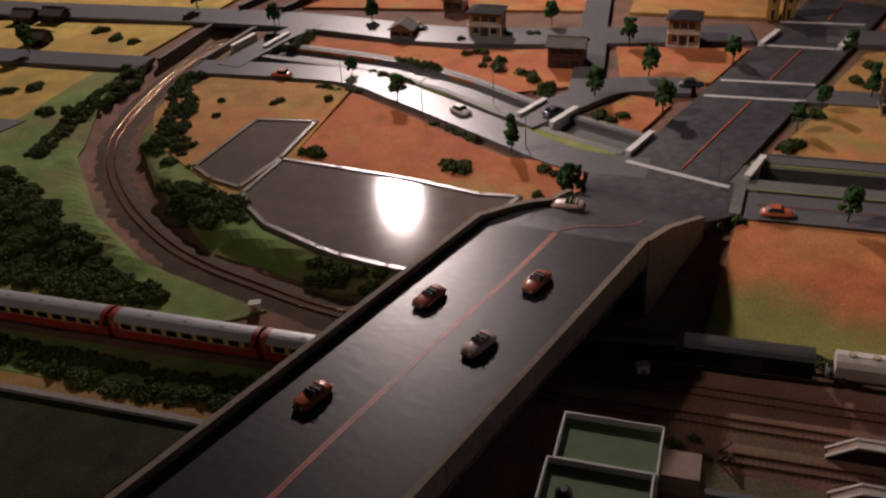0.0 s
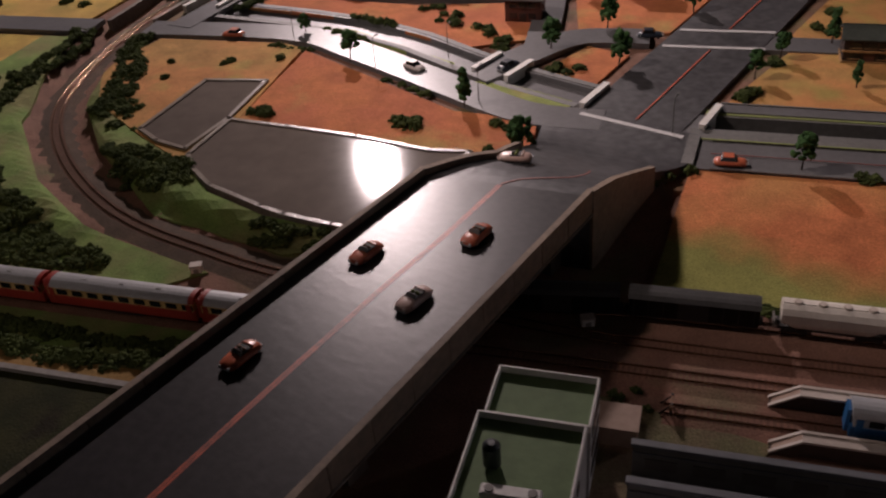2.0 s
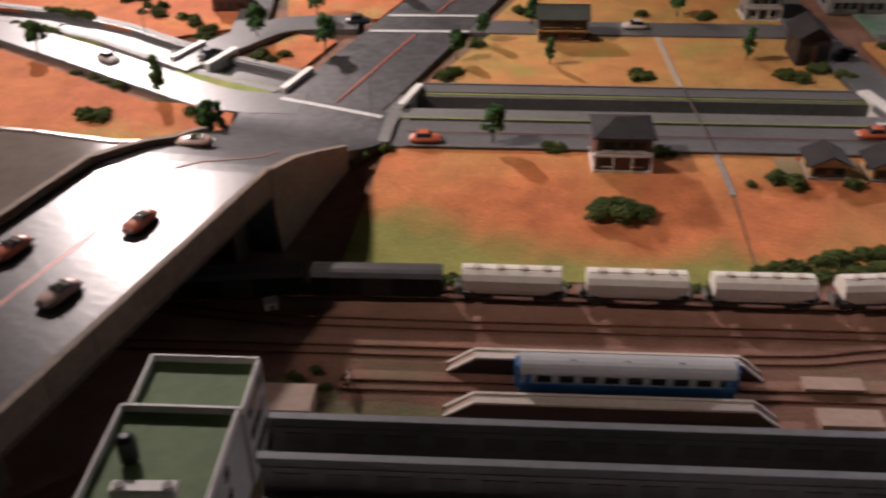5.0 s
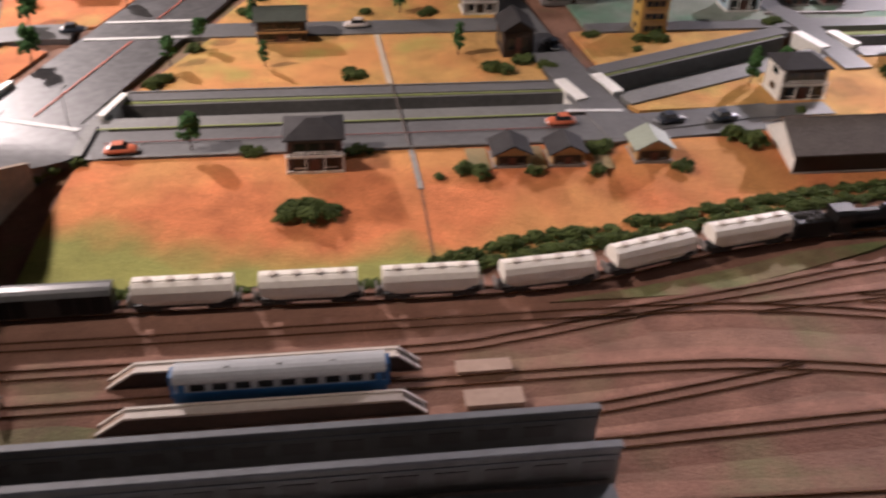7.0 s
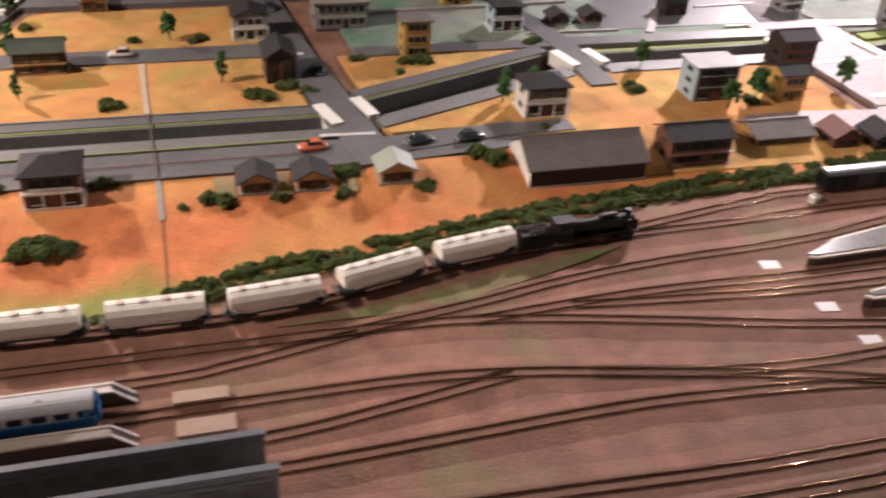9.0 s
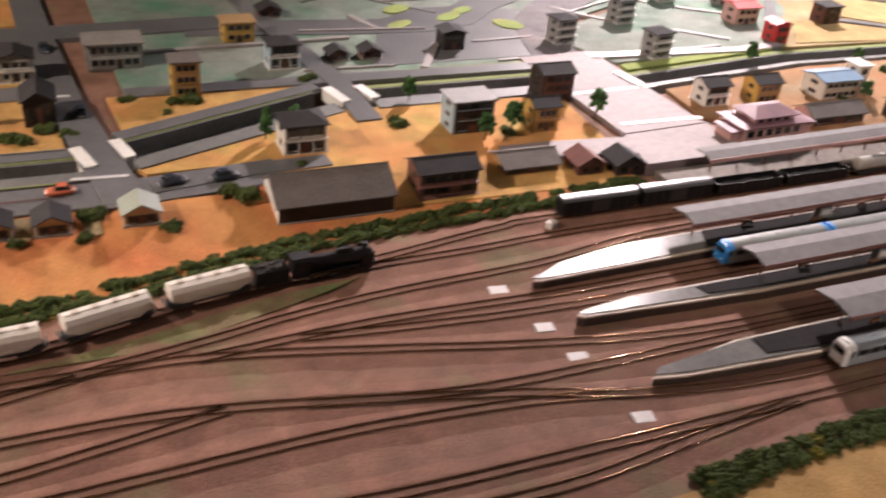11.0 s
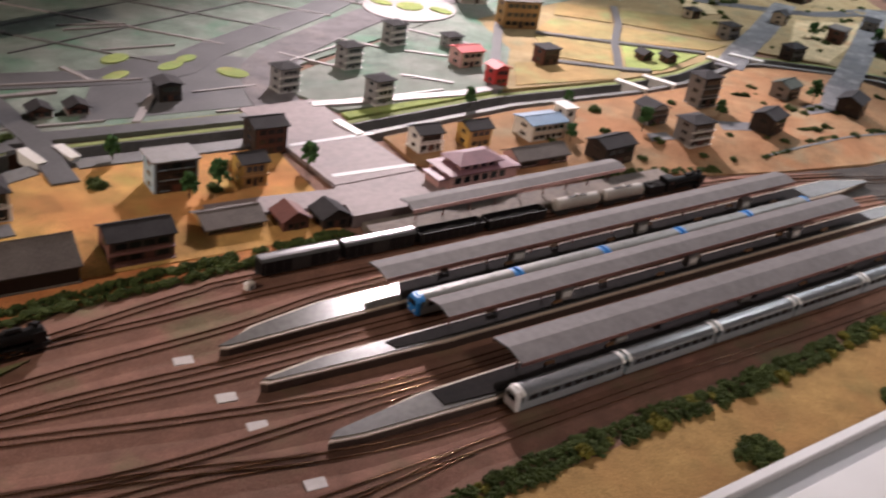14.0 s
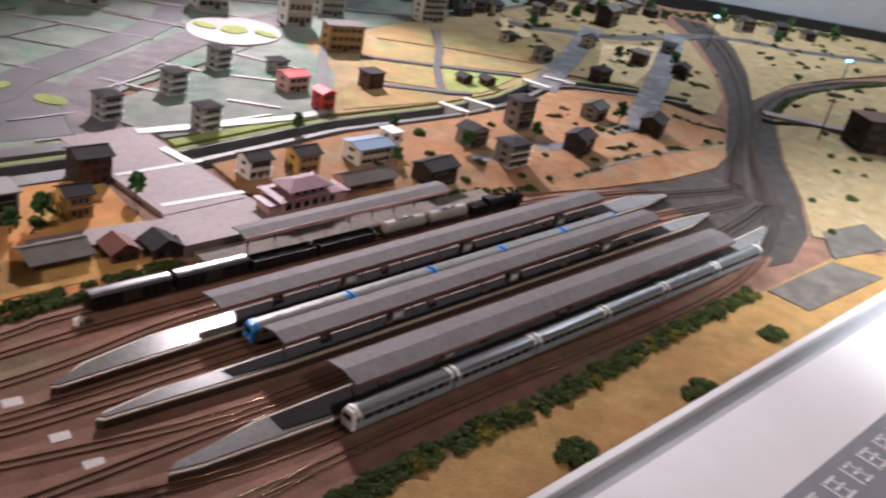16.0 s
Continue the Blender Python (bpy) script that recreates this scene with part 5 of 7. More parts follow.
# near-black paving: the shade below the canopies is put into its colour
M_SHADEDPLAT = mat("shaded_platform_paving", (0.017, 0.014, 0.013), (0.009, 0.008, 0.008), 90, 0.85, 0, 0.1, 8, 0.1)
M_WOOD = mat("bench_wood", (0.22, 0.11, 0.05), (0.15, 0.08, 0.04), 200, 0.6)


def platform(poly, label, dark=None):
    p = thing("station_platform", label, "platform", kind="structure")
    part("wall", patchmesh(poly, 0.017, 0.02), M_BRICK, p)
    c = sum((Vector(q) for q in poly), Vector((0, 0))) / len(poly)
    inner = [tuple(Vector(q) + Vector((0.006 * (1 if q[0] < c.x else -1) * (abs(q[1] - c.y) < 0.03), -0.0055 if q[1] > c.y else 0.0055))) for q in poly]
    part("edge", patchmesh(poly, 0.0205, 0.0035), M_PEDGE, p, "pale stone platform edge")
    part("paving", patchmesh(inner, 0.0225, 0.003), M_PLAT, p, "glossy grey paving")
    # sheet painted as dark as the shade under the canopy
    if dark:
        part("paving", patchmesh(dark, 0.0245, 0.003), M_SHADEDPLAT, p, "dark paving with the canopy shade in its colour")
    return p


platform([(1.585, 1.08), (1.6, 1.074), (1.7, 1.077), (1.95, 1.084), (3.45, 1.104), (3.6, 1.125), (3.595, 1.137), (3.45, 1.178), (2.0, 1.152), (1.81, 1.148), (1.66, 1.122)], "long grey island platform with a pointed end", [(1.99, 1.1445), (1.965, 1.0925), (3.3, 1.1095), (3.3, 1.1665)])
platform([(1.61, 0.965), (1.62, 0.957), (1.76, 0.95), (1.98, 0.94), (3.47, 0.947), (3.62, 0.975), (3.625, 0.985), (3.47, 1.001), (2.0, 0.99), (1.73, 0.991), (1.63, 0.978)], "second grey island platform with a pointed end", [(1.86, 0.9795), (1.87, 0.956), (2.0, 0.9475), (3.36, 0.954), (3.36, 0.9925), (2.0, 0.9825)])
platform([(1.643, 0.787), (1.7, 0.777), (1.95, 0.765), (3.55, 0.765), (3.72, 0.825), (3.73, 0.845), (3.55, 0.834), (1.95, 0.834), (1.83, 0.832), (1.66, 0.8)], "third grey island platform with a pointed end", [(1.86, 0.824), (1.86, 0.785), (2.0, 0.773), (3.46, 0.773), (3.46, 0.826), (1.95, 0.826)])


def platform_canopy(x0, x1, y0, y1, label, turn=0.0):
    c = thing("platform_canopy", label, "canopy", "platform canopies")
    m, z = (y0 + y1) / 2, 0.068
    part("roof", loft(B(), [[(x, y0, z), (x, m, z + 0.006), (x, y1, z), (x, y1, z + 0.003), (x, m, z + 0.0095), (x, y0, z + 0.003)] for x in (x0, x1)]), M_CANOPY, c)
    for y in (y0, y1):
        part("fascia", box(B(), x0, x1, y - 0.0008, y + 0.0008, z - 0.005, z + 0.0028), M_FASCIA, c)
    n = int((x1 - x0) / 0.11)
    for k in range(n):
        x = x0 + 0.03 + k * (x1 - x0 - 0.06) / (n - 1)
        bm = B()
        rod(bm, (x, m, 0.0225), (x, m, z + 0.005), 0.0019, sides=6)
        for s in (-1, 1):
            rod(bm, (x, m, 0.054), (x, m + s * 0.024, z), 0.001, sides=4)
        part("column", bm, M_FASCIA, c)
    c.matrix_basis = pose(x0, m, 0, 0, 0, turn) @ pose(-x0, -m, 0)
    return c


platform_canopy(1.93, 3.24, 1.103, 1.17, "long grey canopy on brown columns over the first platform", 1.1)
platform_canopy(1.97, 3.3, 0.946, 1.012, "long grey canopy on brown columns over the second platform", 0.8)
platform_canopy(2.01, 3.4, 0.776, 0.86, "long grey canopy on brown columns over the third platform")


def bench(x, y):
    b = thing("platform_bench", "small brown wooden bench on a station platform", "bench", "platform benches")
    part("seat", box(B(), -0.011, 0.011, -0.003, 0.003, 0.005, 0.0062), M_WOOD, b)
    part("backrest", box(B(), -0.011, 0.011, -0.0004, 0.0006, 0.0062, 0.011), M_WOOD, b)
    for s in (-1, 1):
        part("leg", box(B(), s * 0.009 - 0.0007, s * 0.009 + 0.0007, -0.003, 0.003, 0, 0.005), M_UNDER, b)
    b.matrix_basis = pose(x, y, 0.0245)
    return b


def kiosk(x, y):
    b = thing("platform_kiosk", "small pale kiosk with a shutter under the canopy", "kiosk", "platform kiosks")
    part("body", box(B(), -0.016, 0.016, -0.008, 0.008, 0, 0.026, 0.0006), M_CONC, b)
    part("shutter", box(B(), -0.012, 0.012, -0.0092, -0.0078, 0.008, 0.02), M_WHITE, b, "white shutter")
    part("roof", box(B(), -0.018, 0.018, -0.0105, 0.0105, 0.026, 0.028), M_CANOPY, b)
    b.matrix_basis = pose(x, y, 0.0245)
    return b


b0, k0 = bench(2.1, 0.798), kiosk(2.28, 0.805)
for ym in (0.81, 0.968, 1.13):
    for k in range(8):
        if (ym, k) != (0.81, 0):
            copy_thing(b0, pose(2.1 + 0.15 * k, ym - 0.014 if k % 2 else ym + 0.012, 0.0245, 0, 0, 180 * (k % 2)))
    for k in range(3):
        if (ym, k) != (0.81, 0):
            copy_thing(k0, pose(2.28 + 0.38 * k, ym, 0.0245))


# side platforms of the small halt
def halt(y0, y1, label):
    h = thing("halt_platform", label, "platform")
    prof = [(0.145, 0.002), (0.18, 0.0255), (0.5, 0.0255), (0.528, 0.002)]
    bm = B()
    loft(bm, [[(x, y, z) for x, z in prof] for y in (y0, y1)])
    part("slab", bm, M_BRICK, h, "dark brown side walls")
    part("paving", box(B(), 0.18, 0.498, y0 + 0.002, y1 - 0.002, 0.025, 0.0267), M_PALE, h, "pale worn paving")
    for xa, xb, za, zb in ((0.148, 0.18, 0.004, 0.0267), (0.525, 0.498, 0.004, 0.0267)):
        part("ramp", loft(B(), [[(x, y0 + 0.002, z - 0.0015), (x, y1 - 0.002, z - 0.0015), (x, y1 - 0.002, z), (x, y0 + 0.002, z)] for x, z in ((xa, za), (xb, zb))]), M_TANPLAT, h)
    for y in (y0, y1):
        bm = B()
        for (xa, za), (xb, zb) in zip(prof, prof[1:]):
            loft(bm, [[(x, y - 0.002, z), (x, y + 0.002, z), (x, y + 0.002, z + 0.003), (x, y - 0.002, z + 0.003)] for x, z in ((xa, za), (xb, zb))])
        part("edge_strip", bm, M_PALE, h, "pale edge strip")
    return h


M_TANPLAT = mat("tan_platform", (0.36, 0.25, 0.19), (0.28, 0.19, 0.14), 120, 0.7)
halt(0.889, 0.904, "low tan halt platform with sloping ends")
halt(0.967, 0.982, "tan halt platform behind the blue railcar")


def block(name, x0, x1, y0, y1, z1, material, label, category):
    t = thing(name, label, category)
    part("body", box(B(), x0, x1, y0, y1, -0.002, z1, 0.0008), material, t)
    part("lid", box(B(), x0 - 0.001, x1 + 0.001, y0 - 0.001, y1 + 0.001, z1, z1 + 0.0015), material, t)
    return t


block("crossing_deck", 0.572, 0.64, 0.946, 0.966, 0.011, M_TANPLAT, "pale tan timber crossing deck beside the track", "crossing deck")
block("crossing_deck", 0.575, 0.645, 0.886, 0.912, 0.011, M_TANPLAT, "pale tan timber crossing deck beside the track", "crossing deck")
block("loading_dock", -0.075, -0.005, 0.862, 0.905, 0.03, M_TANPLAT, "tan loading dock beside the green-roofed building", "loading dock")
M_PLATE = mat("dull_white_plate", (0.5, 0.46, 0.43), (0.42, 0.38, 0.35), 200, 0.6)
for x, y in ((1.525, 1.093), (1.553, 0.972), (1.57, 0.886), (1.594, 0.732)):
    t = thing("cover_plate", "square white cover plate lying in the ballast", "cover plate", "white cover plates")
    part("plate", box(B(), -0.017, 0.017, -0.012, 0.012, 0.0, 0.0035, 0.0008), M_PLATE, t)
    part("lifting_ring", rod(B(), (0.009, 0, 0.003), (0.009, 0, 0.0042), 0.0016, sides=8), M_PLATE, t)
    t.matrix_basis = pose(x, y, -0.0005, 0, 0, -8)
for x, y in ((-0.72, 1.1), (-0.096, 1.083), (1.72, 1.262)):
    t = thing("relay_box", "small white trackside relay box", "relay box", "trackside relay boxes")
    part("cabinet", box(B(), -0.009, 0.009, -0.007, 0.007, 0.0, 0.014, 0.001), M_WHITE, t)
    part("roof", box(B(), -0.01, 0.01, -0.008, 0.008, 0.014, 0.0165, 0.0008), M_PALE, t)
    part("hatch", box(B(), -0.004, 0.004, -0.0078, -0.0068, 0.003, 0.011), M_CONC, t)
    t.matrix_basis = pose(x, y, 0.0005, 0, 0, 20)


# ---- green-roofed building and the long sheds in front ----
M_GRNROOF = mat("green_roof", (0.12, 0.19, 0.075), (0.085, 0.14, 0.055), 60, 0.75, 0, 0.3)
M_GREYWALL = mat("grey_render", (0.4, 0.4, 0.39), (0.3, 0.3, 0.29), 60, 0.7)
M_SHED = mat("dark_grey_shed", (0.17, 0.165, 0.16), (0.12, 0.115, 0.11), 80, 0.6, 0, 0.3)
M_SHEDTOP = mat("blue_grey_coping", (0.17, 0.178, 0.19), (0.125, 0.13, 0.14), 80, 0.6, 0, 0.2)


def flat_block(x0, x1, y0, y1, z, roof, wall, label):
    t = thing("office_building", label, "building")
    part("wall", box(B(), x0, x1, y0, y1, -0.002, z - 0.004), wall, t)
    part("roof", box(B(), x0 + 0.0028, x1 - 0.0028, y0 + 0.0028, y1 - 0.0028, z - 0.008, z - 0.003), roof, t, "mossy green flat roof")
    for a in ((x0, x1, y0, y0 + 0.0028), (x0, x1, y1 - 0.0028, y1), (x0, x0 + 0.0028, y0 + 0.0028, y1 - 0.0028), (x1 - 0.0028, x1, y0 + 0.0028, y1 - 0.0028)):
        part("parapet", box(B(), *a, z - 0.004, z + 0.006, 0.0005), M_WHITE, t, "white parapet")
    for k in range(4):
        for zz in (0.022, 0.055, 0.085):
            y = y0 + 0.012 + k * (y1 - y0 - 0.02) / 4
            part("window", box(B(), x1 - 0.0006, x1 + 0.0008, y, y + 0.012, zz, zz + 0.014), M_GLASS, t)
    return t


flat_block(-0.168, -0.05, 0.778, 0.857, 0.108, M_GRNROOF, M_GREYWALL, "lower wing of a grey building with a green flat roof")
flat_block(-0.174, -0.053, 0.5, 0.776, 0.112, M_GRNROOF, M_GREYWALL, "grey building with a green flat roof and white parapet")
M_PAINTNAVY = mat("dark_tank_paint", (0.02, 0.026, 0.032), (0.013, 0.017, 0.02), 120, 0.45)
t = thing("water_tank", "dark blue-grey water tank on the flat roof", "water tank")
part("drum", rod(B(), (0, 0, 0.004), (0, 0, 0.03), 0.0095, sides=16), M_PAINTNAVY, t)
part("dome", rod(B(), (0, 0, 0.03), (0, 0, 0.034), 0.0095, 0.004, 16), M_PAINTNAVY, t)
for k in range(4):
    a = math.pi / 4 + k * math.pi / 2
    part("leg", rod(B(), (0.007 * math.cos(a), 0.007 * math.sin(a), 0), (0.007 * math.cos(a), 0.007 * math.sin(a), 0.005), 0.001, sides=6), M_UNDER, t)
t.matrix_basis = pose(-0.142, 0.708, 0.109)
t = thing("roof_unit", "long white ventilation unit on the flat roof", "ventilation unit")
part("casing", box(B(), -0.031, 0.031, -0.008, 0.008, 0.004, 0.016, 0.002), M_WHITE, t)
for s in (-0.022, 0.022):
    part("foot", box(B(), s - 0.003, s + 0.003, -0.007, 0.007, 0, 0.004), M_CONC, t)
    part("grille", rod(B(), (s, 0, 0.016), (s, 0, 0.0175), 0.005, sides=12), M_CONC, t)
t.matrix_basis = pose(-0.113, 0.665, 0.109, 0, 0, 2)


def guideway(x0, x1, label):
    """A raised trough: two parapet walls on a deck that stands on piers."""
    t = thing("elevated_guideway", label, "viaduct")
    z = 0.179
    part("deck", box(B(), x0, x1, 0.652, 0.706, 0.125, 0.136), M_SHED, t)
    for y0, y1, xe in ((0.7015, 0.708, x1), (0.6535, 0.66, x1 + 0.008)):
        wall = part("parapet", box(B(), x0, xe, y0, y1, 0.1, z - 0.004), M_SHED, t)
        part("coping", box(B(), x0 - 0.002, xe + 0.002, y0 - 0.0015, y1 + 0.0015, z - 0.004, z, 0.0008), M_SHEDTOP, wall, "blue-grey coping")
        part("string_course", box(B(), x0, xe, y0 - 0.0012, y0, z - 0.012, z - 0.0105), M_SHEDTOP, wall)
        for k in range(int((xe - x0) / 0.045)):
            x = x0 + 0.012 + k * 0.045
            part("panel", box(B(), x, x + 0.03, y0 - 0.0008, y0 + 0.0005, z - 0.032, z - 0.018), M_SHEDPANEL, wall)
    part("walkway", box(B(), x0, x1 + 0.004, 0.6, 0.648, 0.13, 0.136), M_SHEDTOP, t, "pale grey maintenance walkway")
    for k in range(5):
        x = x0 + 0.05 + k * (x1 - x0 - 0.1) / 4
        part("pier", box(B(), x - 0.012, x + 0.012, 0.61, 0.7, -0.002, 0.125, 0.001), M_SHED, t)
    return t


M_SHEDPANEL = mat("darker_panel", (0.13, 0.12, 0.113), (0.1, 0.092, 0.085), 80, 0.6)
guideway(0.0, 0.668, "raised grey concrete guideway with two long parapets")

# ---- houses ----
M_DKWOOD = mat("dark_brown_wood", (0.04, 0.024, 0.018), (0.024, 0.015, 0.011), 250, 0.7)
M_BRNWOOD = mat("red_brown_wood", (0.13, 0.05, 0.035), (0.09, 0.036, 0.027), 250, 0.7)
M_DKROOF = mat("dark_tile_roof", (0.045, 0.043, 0.045), (0.03, 0.028, 0.03), 300, 0.85, 0, 0.5, 8, 0.2)
M_GRNTILE = mat("green_grey_roof", (0.085, 0.1, 0.085), (0.06, 0.07, 0.06), 200, 0.8, 0, 0.4, 8, 0.25)
M_BRNROOF = mat("brown_roof", (0.17, 0.15, 0.14), (0.115, 0.1, 0.094), 200, 0.8, 0, 0.4, 8, 0.25)
M_REDROOF = mat("red_brown_roof", (0.2, 0.07, 0.055), (0.13, 0.05, 0.04), 200, 0.6, 0, 0.4)
M_CREAMW = mat("cream_render", (0.6, 0.52, 0.4), (0.5, 0.43, 0.33), 120, 0.7)
M_BLUEW = mat("pale_blue_render", (0.4, 0.52, 0.6), (0.33, 0.44, 0.52), 120, 0.65)
M_YELLOWW = mat("ochre_render", (0.52, 0.33, 0.08), (0.44, 0.27, 0.07), 120, 0.7)
M_TANW = mat("tan_boarding", (0.42, 0.26, 0.11), (0.34, 0.2, 0.085), 200, 0.7)
M_REDW = mat("bright_red_render", (0.55, 0.035, 0.035), (0.45, 0.03, 0.03), 120, 0.6)
M_PINKROOF = mat("pink_brown_roof", (0.24, 0.115, 0.14), (0.17, 0.085, 0.1), 200, 0.55, 0, 0.3)
M_PINKW = mat("pink_render", (0.6, 0.36, 0.33), (0.5, 0.3, 0.28), 120, 0.65)
M_BLUEROOF = mat("blue_roof", (0.14, 0.24, 0.36), (0.11, 0.19, 0.29), 120, 0.5)
M_GREYW = mat("grey_boarding", (0.27, 0.26, 0.26), (0.2, 0.195, 0.19), 200, 0.7)
M_PALEROOF = mat("pale_green_roof", (0.3, 0.34, 0.28), (0.24, 0.27, 0.22), 200, 0.6)


def roof_mesh(kind, w, d, z, rise, over=0.006):
    a, b = w / 2 + over, d / 2 + over
    t = 0.0025
    bm = B()
    if kind == "flat":
        box(bm, -a, a, -b, b, z, z + 0.004, 0.0006)
    elif kind == "hip":
        r = max(0.004, a - b * 0.85)
        low = [(-a, -b, z), (a, -b, z), (a, b, z), (-a, b, z)]
        mid = [(x, y, z + t) for x, y, _ in low]
        top = [(-r, -0.002, z + rise), (r, -0.002, z + rise), (r, 0.002, z + rise), (-r, 0.002, z + rise)]
        loft(bm, [low, mid, top])
    else:
        prof = [(-b, z), (-b, z + t), (0, z + rise), (b, z + t), (b, z), (0, z + rise - t * 1.3)]
        if kind == "gable_x":
            loft(bm, [[(x, y, q) for y, q in prof] for x in (-a, a)])
        else:
            k = a / b
            loft(bm, [[(y * k, x, q) for y, q in prof] for x in (b, -b)])
    return bm


def gable_fill(kind, w, d, z, rise, s):
    bm = B()
    if kind == "gable_x":
        loft(bm, [[(s * (w / 2 - 0.0005), -d / 2, z), (s * (w / 2 - 0.0005), d / 2, z), (s * (w / 2 - 0.0005), 0, z + rise * 0.86)], [(s * (w / 2 - 0.004), -d / 2, z), (s * (w / 2 - 0.004), d / 2, z), (s * (w / 2 - 0.004), 0, z + rise * 0.86)]])
    else:
        loft(bm, [[(-w / 2, s * (d / 2 - 0.0005), z), (w / 2, s * (d / 2 - 0.0005), z), (0, s * (d / 2 - 0.0005), z + rise * 0.86)], [(-w / 2, s * (d / 2 - 0.004), z), (w / 2, s * (d / 2 - 0.004), z), (0, s * (d / 2 - 0.004), z + rise * 0.86)]])
    return bm


def house(x, y, w, d, h, kind, wall, front, roofm, label, storeys=2, rise=0.016, band=None, rot=0, gable=None, panes=3, base=None, name="house", balcony=False, plain=False):
    t = thing(name, label, "house" if name == "house" else name.replace("_", " "))
    part("wall", box(B(), -w / 2, w / 2, -d / 2, d / 2, -0.004, h), wall, t)
    part("facade", box(B(), -w / 2 + (0.0005 if plain else 0.005), w / 2 - (0.0005 if plain else 0.005), -d / 2 - 0.0012, -d / 2 + 0.001, 0.001, h - 0.002), front, t)
    part("roof", roof_mesh(kind, w, d, h, rise), roofm, t)
    if kind.startswith("gable"):
        for e in (-1, 1):
            part("gable", gable_fill(kind, w, d, h, rise, e), gable or wall, t)
        if kind == "gable_x":
            part("ridge", rod(B(), (-w / 2 - 0.006, 0, h + rise), (w / 2 + 0.006, 0, h + rise), 0.0016, sides=6), roofm, t)
    sh = h / storeys
    pw = (w - 0.018) / panes
    for s in range(0 if plain else storeys):
        for k in range(panes):
            x0 = -w / 2 + 0.009 + k * pw
            if s == 0 and k == panes // 2:
                part("door", box(B(), x0 + pw * 0.15, x0 + pw * 0.85, -d / 2 - 0.0022, -d / 2 - 0.0008, 0.001, sh * 0.78), M_DKWOOD if front is not M_DKWOOD else M_BRNWOOD, t)
                continue
            win = part("window", box(B(), x0 + pw * 0.1, x0 + pw * 0.9, -d / 2 - 0.002, -d / 2 - 0.0008, s * sh + sh * 0.3, s * sh + sh * 0.78), M_GLASS, t)
            part("sill", box(B(), x0 + pw * 0.06, x0 + pw * 0.94, -d / 2 - 0.003, -d / 2 - 0.0008, s * sh + sh * 0.25, s * sh + sh * 0.3), band or wall, win)
        for e in (-1, 1):
            win = part("window", box(B(), e * w / 2 - 0.0007, e * w / 2 + 0.0007, -d * 0.2, d * 0.12, s * sh + sh * 0.35, s * sh + sh * 0.75), M_GLASS, t)
    if band:
        for s in range(1, storeys):
            part("floor_band", box(B(), -w / 2 - 0.003, w / 2 + 0.003, -d / 2 - 0.005, -d / 2 + 0.002, s * sh - 0.002, s * sh + 0.0015), band, t)
        part("plinth", box(B(), -w / 2 - 0.003, w / 2 + 0.003, -d / 2 - 0.004, d / 2 + 0.002, -0.004, 0.002), band, t)
    if band is M_WHITE and storeys == 2:
        for k in range(4):
            px = -w / 2 - 0.001 + k * (w + 0.002) / 3
            part("post", box(B(), px - 0.0011, px + 0.0011, -d / 2 - 0.005, -d / 2 - 0.003, 0.001, sh), band, t)
        part("railing", box(B(), -w / 2 - 0.002, w / 2 + 0.002, -d / 2 - 0.0055, -d / 2 - 0.0045, sh + 0.0055, sh + 0.007), band, t)
        for k in range(9):
            px = -w / 2 + k * w / 8
            part("baluster", box(B(), px - 0.0005, px + 0.0005, -d / 2 - 0.0054, -d / 2 - 0.0046, sh + 0.001, sh + 0.006), band, t)
    if balcony:
        for s in range(storeys):
            part("balcony_rail", box(B(), -w / 2, w / 2, -d / 2 - 0.008, -d / 2 - 0.0065, s * sh + 0.006, s * sh + 0.0075), balcony, t)
            part("balcony_floor", box(B(), -w / 2, w / 2, -d / 2 - 0.009, -d / 2, s * sh - 0.001, s * sh + 0.001), balcony, t)
    t.matrix_basis = pose(x, y, (hgt(x, y - d / 2) if base is None else base) + 0.004, 0, 0, rot)
    return t


house(0.403, 1.46, 0.088, 0.075, 0.058, "hip", M_BRNWOOD, M_DKWOOD, M_DKROOF, "two-storey dark wooden shop house with white bands and a hipped roof", 2, 0.02, M_WHITE)
house(0.338, 2.0, 0.1, 0.06, 0.046, "gable_x", M_DKWOOD, M_DKWOOD, M_GRNTILE, "dark wooden house with a grey-green roof by the upper street", 2, 0.022, M_TANW)
house(0.82, 1.905, 0.062, 0.085, 0.052, "gable_y", M_DKWOOD, M_DKWOOD, M_DKROOF, "dark brown barn with a steep gable beside the cross road", 1, 0.026)
house(0.726, 1.44, 0.058, 0.05, 0.02, "gable_y", M_TANW, M_DKWOOD, M_DKROOF, "small dark hut with a gabled roof", 1, 0.02, M_CONC)
house(0.82, 1.44, 0.056, 0.05, 0.02, "gable_y", M_TANW, M_DKWOOD, M_DKROOF, "second small dark hut with a gabled roof", 1, 0.02, M_CONC)
house(0.968, 1.44, 0.06, 0.052, 0.021, "gable_y", M_TANW, M_DKWOOD, M_PALEROOF, "small hut with a pale grey-green roof", 1, 0.022, M_CONC)
house(1.322, 1.45, 0.228, 0.118, 0.034, "gable_x", M_WHITE, M_DKWOOD, M_BRNROOF, "long warehouse with a brown roof and white gable ends", 1, 0.042, M_CONC, 0, M_WHITE, 7, name="warehouse", plain=True)
house(1.562, 1.45, 0.128, 0.07, 0.052, "gable_x", M_BRNWOOD, M_DKWOOD, M_DKROOF, "dark two-storey house with red balcony rails", 2, 0.022, None, 0, None, 4, balcony=M_FASCIA)
